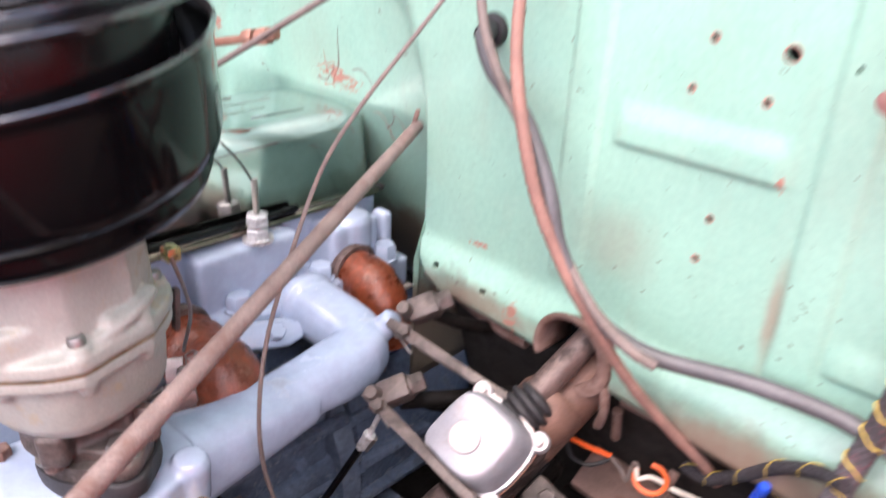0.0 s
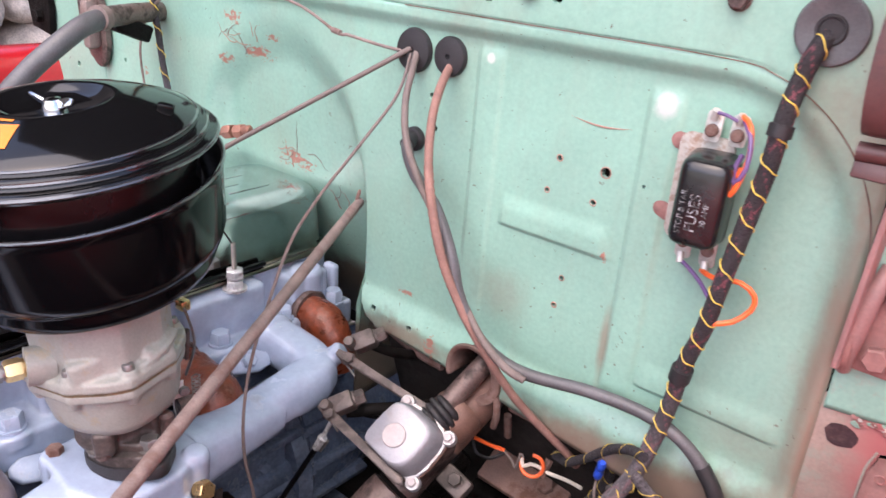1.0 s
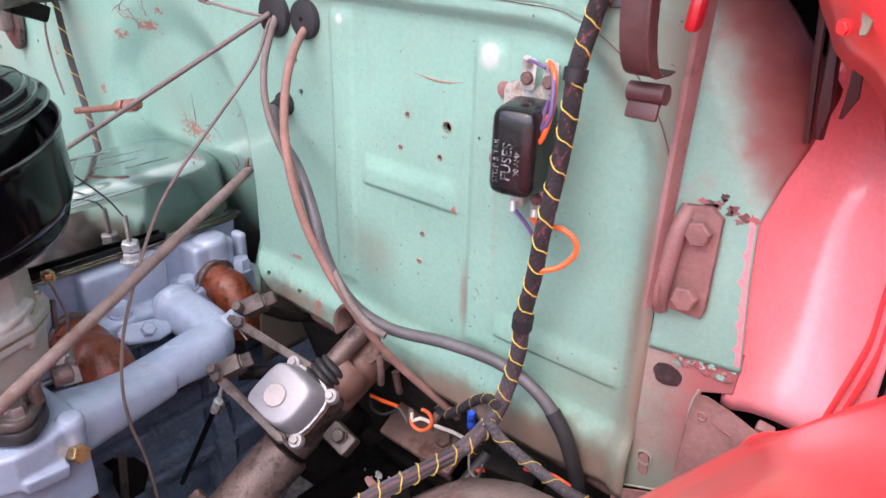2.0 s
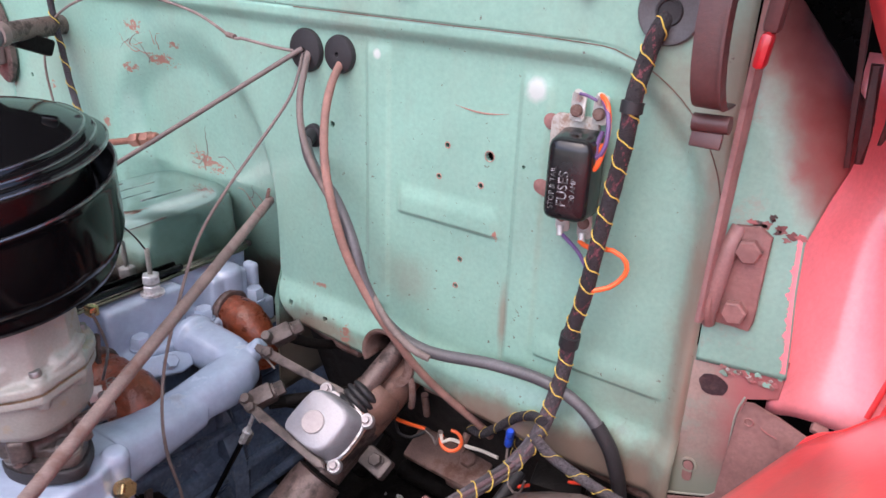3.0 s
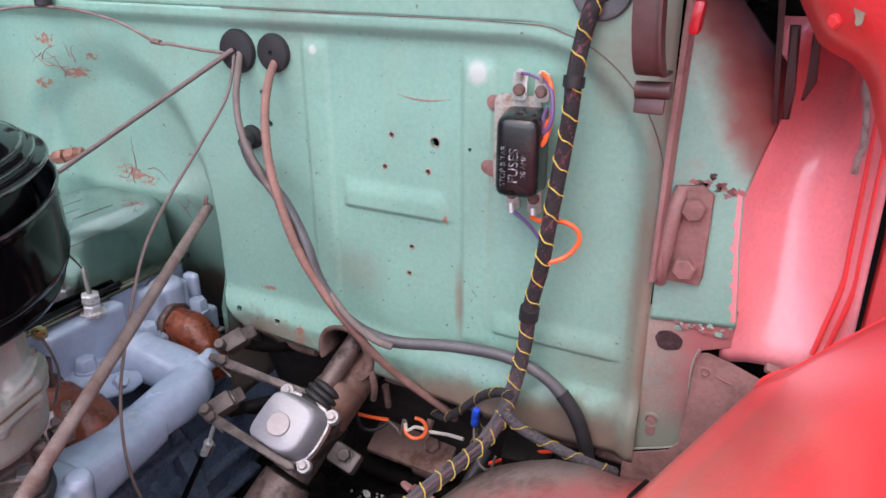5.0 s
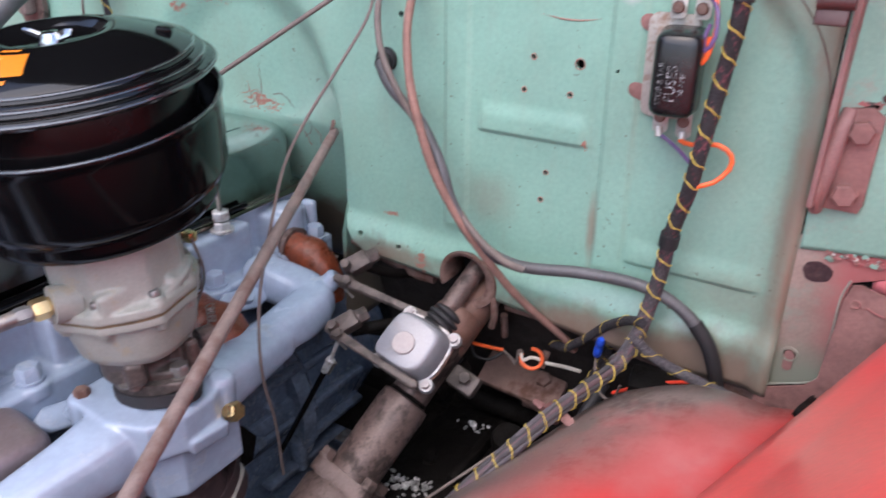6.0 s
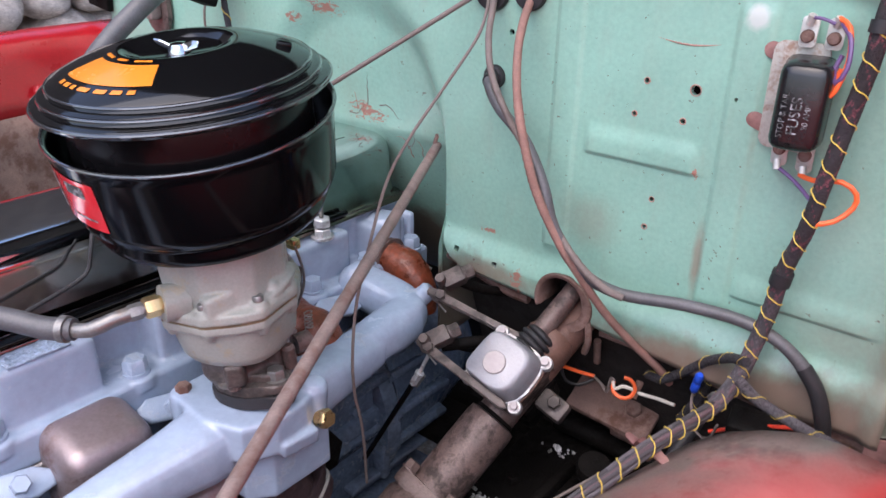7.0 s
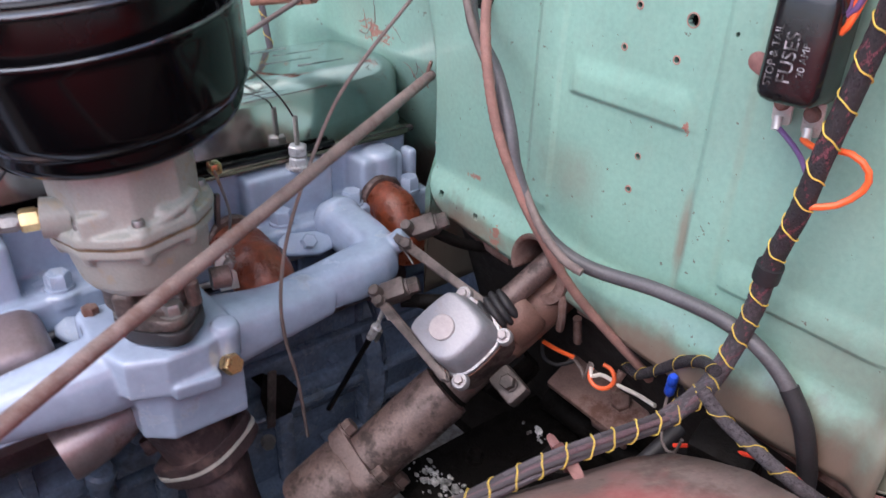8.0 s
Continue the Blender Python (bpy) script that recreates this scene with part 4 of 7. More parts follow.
def far_fender():
    ob = thing("far_fender", (-1.1, -0.3, 0.7), "glossy red front fender on the far side of the engine bay", "fender")
    rows = []
    for y in np.linspace(0.05, -1.2, 26):
        e = -1.02 + 0.16 * smoothstep(0.0, -0.9, y)
        rows.append([Vector(q) for q in even([(e + 0.034, y, 0.893), (e + 0.024, y, 0.925), (e + 0.014, y, 0.965), (e, y, 0.995), (e - 0.05, y, 1.005), (e - 0.16, y, 0.97), (e - 0.24, y, 0.90), (e - 0.27, y, 0.62), (e - 0.27, y, 0.30)], 40)])
    thicken(part("fender_skin", sheet(rows), FAR_RED, ob, sharp=80), 0.002)
    rows = [[Vector((-1.02 + 0.16 * smoothstep(0.0, -0.9, y) + dx, y, z)) for dx, z in ((0.036, 0.895), (0.045, 0.85), (0.055, 0.78), (0.075, 0.66), (0.10, 0.30))] for y in np.linspace(0.05, -1.2, 20)]
    thicken(part("inner_apron", sheet(rows), RUST, ob, "dusty brown inner apron", sharp=80), 0.002)
    for y in (-0.09, -0.16, -0.25):
        part("bolt", hex_bolt(at((-0.985 + 0.16 * smoothstep(0.0, -0.9, y), y, 0.925), (1, 0, 0.3)), 0.016, 0.008), FAR_RED, ob)


cowl_side()
near_fender()
hood_hinge()
fender_rail()
hood()
far_fender()


# ---- engine ----
def engine_block():
    ob = thing("engine_block", (-0.49, -0.4, 0.40), "dark dusty blue inline engine block beneath the cylinder head", "engine block")
    part("crankcase", box(pose(-0.49, -0.50, 0.545), (0.235, 1.06, 0.40), 0.012), BLOCK, ob)
    part("side_cover", slab(rounded(0.46, 0.13, 0.02), at((-0.374, -0.38, 0.66), (1, 0, 0), (0, 1, 0)), 0.012, 0.005), BLOCK, ob)
    part("side_ledge", box(pose(-0.366, -0.45, 0.555), (0.03, 0.9, 0.03), 0.008), BLOCK, ob)
    part("oil_pan_rail", box(pose(-0.365, -0.45, 0.40), (0.05, 1.0, 0.04), 0.008), BLOCK, ob)
    for y in (-0.62, -0.47, -0.32, -0.17):
        part("web", box(pose(-0.362, y, 0.48), (0.02, 0.022, 0.14), 0.006), BLOCK, ob)
    for y, z in ((-0.55, 0.50), (-0.395, 0.50), (-0.245, 0.50)):
        part("core_plug", lathe([(0.022, 0.0), (0.022, 0.006), (0.018, 0.007), (0.016, 0.003), (0.001, 0.003)], at((-0.373, y, z), (1, 0, 0)), 24), BLOCK, ob)
    for y in (-0.27, -0.13):
        part("rib", box(pose(-0.3665, y, 0.66), (0.008, 0.010, 0.16), 0.003), BLOCK, ob)
    part("lower_rail", box(pose(-0.352, -0.24, 0.615), (0.014, 0.40, 0.012), 0.004), BLOCK, ob)
    for y in (-0.34, -0.22, -0.10):
        part("rail_bolt", hex_bolt(at((-0.360, y, 0.582), (1, 0, 0.2)), 0.014, 0.008), BLOCK, ob)
    part("rear_cover", slab(rounded(0.155, 0.150, 0.012), at((-0.374, -0.142, 0.627), (1, 0, 0), (0, 1, 0)), 0.015, 0.005), BLOCK, ob)
    part("groove_rib", box(pose(-0.362, -0.056, 0.61), (0.012, 0.007, 0.13), 0.003), BLOCK, ob)
    part("shelf", box(at((-0.364, -0.12, 0.525), (0.6, 0, 1)), (0.016, 0.20, 0.040), 0.005), BLOCK, ob)
    for y0, y1, z in ((-0.050, 0.075, 0.499), (-0.045, 0.060, 0.459), (-0.120, -0.062, 0.458), (-0.44, -0.398, 0.561), (-0.372, -0.325, 0.530)):
        part("rail", box(pose(-0.357, (y0 + y1) / 2, z), (0.020, y1 - y0, 0.010), 0.004), BLOCK, ob)
    part("rail_post", box(pose(-0.354, -0.056, 0.478), (0.024, 0.016, 0.060), 0.005), BLOCK, ob)
    part("rail_post", box(pose(-0.359, -0.449, 0.585), (0.018, 0.014, 0.13), 0.004), BLOCK, ob)
    part("stub", lathe([(0.013, -0.06), (0.0135, 0.0), (0.016, 0.004), (0.0155, 0.016), (0.012, 0.020), (0.001, 0.020)], at((-0.338, -0.388, 0.565), (0.25, 0.1, 1)), 20), BLOCK, ob)
    lever = thing("choke_bracket_arm", (-0.30, -0.20, 0.60), "black greasy bracket and lever beside the exhaust outlet", "bracket")
    part("plate", slab([(-0.016, -0.030), (0.010, -0.026), (0.022, 0.0), (0.010, 0.020), (-0.012, 0.028), (-0.020, 0.0)], at((-0.305, -0.200, 0.610), (1, -0.2, 0.2), (0, 1, 0)), 0.006, 0.0015), DARK, lever)
    part("bar", box(at((-0.296, -0.212, 0.612), (0, 0.1, 1)), (0.004, 0.010, 0.075), 0.0015), GREASY, lever)
    part("nut", hex_bolt(at((-0.288, -0.224, 0.565), (1, -0.4, 0.3)), 0.013, 0.010), STEEL, lever)
    part("post", tube([(-0.365, -0.20, 0.60), (-0.300, -0.20, 0.605)], 0.007, 10, smooth=False), DARK, lever)
    # bell housing at the back
    ob = thing("bell_housing", (-0.48, 0.0, 0.36), "dark blue ribbed clutch bell housing behind the engine block", "bell housing")
    part("shell", lathe([(0.145, -0.08), (0.150, -0.06), (0.136, -0.045), (0.132, 0.02), (0.12, 0.12), (0.10, 0.17)], at((-0.48, 0.02, 0.535), (0, 1, 0)), 40), BLOCK, ob)
    for a in (-60, -38, -16, 6, 28, 50, 72):
        c, s = math.cos(radians(a)), math.sin(radians(a))
        part("rib", box(at((-0.48 + 0.136 * c, 0.02, 0.535 + 0.136 * s), (0, 1, -0.02), (c, 0, s)), (0.02, 0.012, 0.11), 0.004), BLOCK, ob)
        part("flange_bolt", hex_bolt(at((-0.48 + 0.142 * c, -0.043, 0.535 + 0.142 * s), (0, 1, 0)), 0.014, 0.01), BLOCK, ob)


PITTED = surface("pitted_blue_paint", (0.33, 0.41, 0.54), 0.4, 0.0, 0.3, 140, 1.0, 330, coat=0.2)


def cylinder_head():
    ob = thing("cylinder_head", (-0.49, -0.4, 0.75), "light blue-grey painted cylinder head with bolts and bosses", "cylinder head")
    bm = box(pose(-0.4785, -0.475, 0.757), (0.241, 1.05, 0.035), 0.004)
    box(pose(-0.495, -0.475, 0.80), (0.17, 1.05, 0.065), 0.006, 2, bm)
    # towers between the bolts, with open scallops around the bolts
    for y, w, hh in ((-0.935, 0.09, 0.055), (-0.81, 0.05, 0.05), (-0.69, 0.1, 0.055), (-0.575, 0.07, 0.058), (-0.455, 0.095, 0.06), (-0.31, 0.075, 0.055), (-0.245, 0.05, 0.06), (-0.125, 0.105, 0.058), (-0.01, 0.06, 0.052)):
        box(pose(-0.398 - (0.009 if y == -0.125 else 0.0), y, 0.772 + hh / 2), (0.052, w, hh), 0.006, 2, bm)
    lathe([(0.022, 0), (0.022, 0.040), (0.018, 0.046), (0.001, 0.048)], at((-0.388, -0.006, 0.782)), 24, bm)
    box(pose(-0.384, 0.034, 0.803), (0.022, 0.014, 0.040), 0.005, 2, bm)
    for y in (-0.76, -0.635, -0.512, -0.376, -0.146, -0.055):
        lathe([(0.019, 0), (0.019, 0.012), (0.017, 0.014), (0.001, 0.014)], at((-0.373, y, 0.762)), 20, bm)
    cast(part("casting", bm, BLUE, ob, sharp=50), 0.0022, 3)
    for y in (-0.458, -0.69):
        bm = box(pose(-0.392, y, 0.8330), (0.036, 0.056, 0.002), 0.0008)
        rng = random.Random(int(-y * 1000))
        for k in range(90):
            own = bmesh.new()
            bmesh.ops.create_icosphere(own, subdivisions=1, radius=rng.uniform(0.0014, 0.0026))
            own.transform(pose(-0.392 + rng.uniform(-0.016, 0.016), y + rng.uniform(-0.026, 0.026), 0.8340, 0, 0, rng.uniform(0, 180)) @ Matrix.Diagonal((1.3, 0.9, 0.55, 1)))
            merge(own, bm)
        part("casting_patch", bm, PITTED, ob, "rough pitted patch")
    part("gasket", box(pose(-0.477, -0.475, 0.7385), (0.246, 1.056, 0.003), 0.0), GASKET, ob, "crinkled metal head gasket edge")
    part("gasket_lip", tube([(-0.3555, -0.99 + 0.02 * i, 0.7400 + 0.0012 * ((i * 7) % 3 - 1)) for i in range(53)], 0.0022, 6, step=0.01), GASKET, ob)
    for y in (-0.76, -0.635, -0.512, -0.376, -0.146, -0.055):
        part("bolt", hex_bolt(at((-0.373, y, 0.7765), (0, 0, 1), (1, 0.3, 0)), 0.021, 0.016, 1.3), BLUE, ob)
    for y in (-0.095, -0.03, -0.27, -0.57):
        part("core_screw", hex_bolt(at((-0.425, y, 0.832), (0, 0, 1), (1, y * 7, 0)), 0.013, 0.006, 1.3), BLUE, ob)
    part("bolt", hex_bolt(at((-0.366, 0.022, 0.776), (0, 0, 1), (1, 0.6, 0)), 0.021, 0.018, 1.3), BLUE, ob)
    # tall stud with nuts near the back
    stud = thing("rocker_stud", (-0.388, -0.113, 0.83), "zinc-plated threaded stud with stacked nuts on the cylinder head", "stud")
    part("washer", lathe([(0.014, 0), (0.014, 0.003), (0.006, 0.0035)], at((-0.388, -0.113, 0.830)), 20), WHITE_ZINC, stud)
    for z in (0.833, 0.846):
        part("nut", hex_bolt(at((-0.388, -0.113, z), (0.03, 0, 1), (1, z * 9, 0)), 0.018, 0.010, 1.1), WHITE_ZINC, stud)
    thread = []
    for i in range(60):
        thread += [(0.0024 if i % 2 else 0.0031, 0.85 + i * 0.0006)]
    part("thread", lathe([(r, h - 0.85) for r, h in thread], at((-0.388, -0.113, 0.853), (-0.03, 0.0, 1)), 10), STEEL, stud, sharp=80)


def stud_wire():
    ob = thing("oil_line_wire", (-0.388, -0.113, 0.87), "thin dark wire running from the stud behind the air cleaner", "wire")
    part("lead", tube([(-0.3885, -0.113, 0.884), (-0.3950, -0.128, 0.912), (-0.4080, -0.158, 0.948), (-0.4180, -0.190, 0.980)], 0.0010, 8), RUBBER, ob)


def valve_cover():
    ob = thing("valve_cover", (-0.50, -0.4, 0.832), "chrome valve cover with rounded corners on the cylinder head", "valve cover")
    outline = rounded(0.150, 1.0, 0.032, 8)
    rows = []
    steps = [(0.8335, -0.010), (0.8365, -0.010), (0.8378, -0.0088), (0.8383, -0.0020), (0.8395, -0.0006), (0.8415, 0.0), (0.8435, 0.0002), (0.870, 0.0017), (0.898, 0.0033), (0.900, 0.0034)]
    steps += [(0.900 + 0.022 * math.sin(a), 0.0036 + 0.022 * (1 - math.cos(a))) for a in np.linspace(0.15, 1.5, 9)] + [(0.9228, 0.034), (0.9235, 0.05)]
    for z, inset in steps:
        kx, ky = 1 - 2 * inset / 0.150, 1 - 2 * inset / 1.0
        rows.append([Vector((-0.484 + x * kx, -0.446 + y * ky, z)) for x, y in outline])
    bm = bmesh.new()
    grid = [[bm.verts.new(p) for p in r] for r in rows]
    k = len(outline)
    for a, b in zip(grid, grid[1:]):
        for i in range(k):
            bm.faces.new((a[i], a[(i + 1) % k], b[(i + 1) % k], b[i]))
    bm.faces.new(grid[-1])
    part("shell", bm, COVER_CHROME, ob, sharp=50)
    for x, y in ((-0.447, -0.045), (-0.470, -0.075), (-0.497, -0.05), (-0.522, -0.08)):
        part("louver", box(pose(x, y, 0.9236), (0.0018, 0.060, 0.0016), 0.0006), CHROME, ob)
    part("lip_gasket", tube([(-0.407, -0.95, 0.835), (-0.406, -0.5, 0.835), (-0.406, 0.01, 0.835), (-0.42, 0.045, 0.835)], 0.0035, 8), RUBBER, ob)
    wire = thing("spark_plug_wire", (-0.39, -0.5, 0.86), "thin black wire hanging beside the valve cover", "wire")
    part("lead", tube([(-0.398, -0.38, 0.925), (-0.391, -0.390, 0.905), (-0.389, -0.400, 0.886), (-0.388, -0.441, 0.875), (-0.388, -0.477, 0.868), (-0.39, -0.56, 0.855), (-0.39, -0.70, 0.85)], 0.0022, 8), RUBBER, wire)
    # spark plug wire rail beside the cover
    rail = thing("wire_rail", (-0.40, -0.45, 0.84), "glossy black rail and wires beside the valve cover", "rail")
    part("rail", tube([(-0.402, -0.95, 0.846), (-0.400, -0.55, 0.846), (-0.399, -0.22, 0.846), (-0.402, -0.06, 0.843)], 0.004, 8), BLACK, rail)


def riser(name, y, material, label, out=0.0, fat=0.0245, drop=0.0):
    """A port casting that leaves the head and turns down."""
    ob = thing(name, (-0.35, y, 0.70), label, "exhaust port")
    pts = [(-0.375, y, 0.776 - drop), (-0.355 + out, y, 0.778 - drop), (-0.336 + out, y, 0.770 - drop), (-0.325 + out, y, 0.752 - drop), (-0.3225 + out, y, 0.735), (-0.322 + out, y, 0.718)]
    bm = tube(pts, lambda s: fat - 0.001 * s, 32, wobble=0.12, step=0.003)
    for v in bm.verts:
        v.co += 0.0016 * Vector((noise.noise(v.co * 130), noise.noise(v.co * 130 + Vector((7, 0, 0))), noise.noise(v.co * 130 + Vector((0, 9, 0)))))
    part("casting", bm, material, ob, sharp=60)
    part("collar", lathe([(0.027, 0), (0.028, 0.006), (0.0255, 0.009), (0.02, 0.009)], at((-0.374, y, 0.776), (1, 0, 0)), 24), CAST if material is RISER else BLUE, ob)
    return ob


def clamp(y, z=0.755, turn=0.0):
    """Oblong clamp washer and bolt that holds the manifolds."""
    ob = thing("manifold_clamp", (-0.36, y, z), "blue-grey cast clamp and bolt holding the manifold", "clamp", "manifold clamps")
    c = Vector((-0.350, y, z))
    d = Vector((0.25, 1, -0.1)).normalized()
    n = Vector((0.75, -0.1, 0.66)).normalized()
    boat = [(-0.031, -0.004), (-0.021, -0.0125), (0.014, -0.0140), (0.030, -0.0075), (0.031, 0.006), (0.014, 0.0135), (-0.021, 0.0125), (-0.031, 0.004)]
    part("plate", slab(boat, at(c, n, d), 0.014, 0.0035, None, 3), BLUE, ob)
    part("bolt", hex_bolt(at(c + n * 0.0140 + d * 0.002, n), 0.015, 0.010, 1.15), BLUE, ob)
    return ob


def manifold():
    ob = thing("intake_manifold", (-0.27, -0.33, 0.70), "blue-grey painted intake manifold casting with a brass plug", "manifold")
    log = [(-0.262, -0.95, 0.738), (-0.262, -0.7, 0.739), (-0.262, -0.5, 0.741), (-0.263, -0.36, 0.744), (-0.265, -0.25, 0.748), (-0.268, -0.16, 0.751), (-0.269, -0.112, 0.753), (-0.275, -0.089, 0.755), (-0.293, -0.081, 0.758), (-0.325, -0.081, 0.762), (-0.372, -0.083, 0.766)]
    half = lambda s: (0.0222 + 0.004 * smoothstep(0.82, 0.88, s), 0.0220 + 0.004 * smoothstep(0.82, 0.88, s))
    bm = sweep(log, half, None, 2.7)
    outline = [(-0.314, -0.366), (-0.298, -0.380), (-0.25, -0.384), (-0.214, -0.370), (-0.201, -0.340), (-0.203, -0.305), (-0.213, -0.282), (-0.235, -0.270), (-0.30, -0.272), (-0.318, -0.295)]
    slab(outline, Matrix.Translation((0, 0, 0.742)), 0.040, 0.004, bm)
    slab([(-0.30, -0.366), (-0.230, -0.362), (-0.212, -0.340), (-0.212, -0.272), (-0.30, -0.266)], Matrix.Translation((0, 0, 0.686)), 0.06, 0.004, bm)
    box(at((-0.204, -0.318, 0.746), (0.15, 0, 1), (0.10, 1, 0)), (0.040, 0.016, 0.016), 0.002, 2, bm)
    for s in (-1, 1):
        sweep([(-0.262, -0.328 + s * 0.035, 0.748), (-0.258, -0.328 + s * 0.065, 0.748), (-0.262, -0.328 + s * 0.17, 0.745)], lambda u: (0.034 - 0.0145 * u, 0.034 - 0.0150 * u), bm)
    lathe([(0.013, 0), (0.013, 0.030), (0.010, 0.036), (0.001, 0.037)], at((-0.220, -0.283, 0.752), (0.12, 0, 1)), 18, bm)
    lathe([(0.014, 0), (0.014, 0.030), (0.012, 0.034), (0.001, 0.035)], at((-0.303, -0.368, 0.748)), 18, bm)
    lathe([(0.030, 0), (0.031, 0.010), (0.028, 0.015), (0.001, 0.015)], at((-0.366, -0.083, 0.766), (1, 0.02, -0.05)), 24, bm)
    lathe([(0.012, 0), (0.012, 0.012), (0.008, 0.016), (0.001, 0.016)], at((-0.270, -0.066, 0.772), (0.5, 0.4, 0.6)), 14, bm)
    cast(part("casting", bm, BLUE, ob, sharp=60), 0.0018, 3)
    part("casting_seam", tube([(x + 0.0195, y - 0.001, z - 0.015) for x, y, z in log[:7]], 0.0016, 6), BLUE, ob)
    plug = part("brass_plug", hex_bolt(at((-0.2055, -0.288, 0.752), (0.85, 0.1, 0.35)), 0.0165, 0.013, 1.0), BRASS, ob, "bright brass hexagon plug")
    part("stud_nut", hex_bolt(at((-0.303, -0.368, 0.781), (0, 0, 1)), 0.013, 0.008, 1.2), RUST, ob, "rusty nut")
    # exhaust outlet below
    ob = thing("exhaust_manifold", (-0.27, -0.33, 0.55), "burnt brown iron exhaust manifold and outlet flange", "manifold")
    down = Vector((0.33, 0.36, -1)).normalized()
    o = Vector((-0.254, -0.322, 0.682))
    part("outlet", tube([o, o + down * 0.02, o + down * 0.04], lambda s: 0.036 - 0.002 * s, 24, wobble=0.03), EXHAUST, ob, sharp=60)
    oct_ = [((0.038 + 0.012 * abs(math.cos(a)) ** 6) * math.cos(a), 0.037 * math.sin(a)) for a in np.linspace(0, 2 * math.pi, 41)[:-1]]
    part("flange", slab(oct_, at(o + down * 0.036, down, (0.3, 1, 0)), 0.010, 0.003), EXHAUST, ob)
    part("gasket", slab([(x * 1.015, y * 1.015) for x, y in oct_], at(o + down * 0.0463, down, (0.3, 1, 0)), 0.0036, 0.0), PALE, ob, "bright crushed gasket")
    part("pipe_flange", slab(oct_, at(o + down * 0.0500, down, (0.3, 1, 0)), 0.011, 0.003), EXHAUST, ob)
    across = Vector((0.3, 1, 0)).normalized()
    for s in (-1, 1):
        part("stud", hex_bolt(at(o + down * 0.036 + across * s * 0.042, -down), 0.013, 0.014), EXHAUST, ob)
    part("down_pipe", tube([o + down * 0.058, (-0.212, -0.30, 0.56), (-0.225, -0.26, 0.45), (-0.225, -0.15, 0.38), (-0.23, 0.1, 0.35)], 0.032, 18), EXHAUST, ob)
    part("log", tube([(-0.315, -0.90, 0.672), (-0.312, -0.6, 0.672), (-0.312, -0.42, 0.672), (-0.312, -0.33, 0.672), (-0.334, -0.25, 0.690), (-0.340, -0.02, 0.694)], 0.026, 18, wobble=0.03), EXHAUST, ob)
    part("shroud", lathe([(0.012, -0.046), (0.017, -0.040), (0.022, -0.024), (0.0265, -0.006), (0.028, 0.026), (0.0265, 0.030), (0.001, 0.030)], at((-0.262, -0.395, 0.688), (0.05, -1, -0.22)), 24), STOVE, ob, "grey cast heat riser body")
    riser("exhaust_port", -0.016, RISER, "rusty brown exhaust port casting by the firewall", 0.004, 0.0245, 0.006)
    riser("exhaust_port", -0.205, RISER, "rusty brown exhaust port casting behind the carburetor", 0.032, 0.030, 0.010)
    ob = thing("exhaust_port", (-0.35, -0.42, 0.70), "bronze-grey exhaust port casting with a rounded square top", "exhaust port")
    part("casting", box(at((-0.338, -0.442, 0.732), (0.22, 0.0, 1)), (0.072, 0.084, 0.085), 0.020, 5), STOVE, ob)
    part("skirt", box(at((-0.324, -0.442, 0.695), (0.22, 0.0, 1)), (0.077, 0.088, 0.06), 0.016, 4), STOVE, ob)
    part("seam", tube([(-0.368, -0.486, 0.745), (-0.366, -0.442, 0.769), (-0.366, -0.400, 0.757)], 0.0022, 8), GASKET, ob)
    riser("exhaust_port", -0.63, STOVE, "bronze-grey exhaust port casting at the front of the head")
    for y, z in ((-0.362, 0.736), (-0.510, 0.734), (-0.134, 0.754)):
        clamp(y, z)


PAPER = surface("oily_paper_gasket", (0.17, 0.125, 0.07), 0.7, 0.0, 0.4, 60, 0.2, 300)


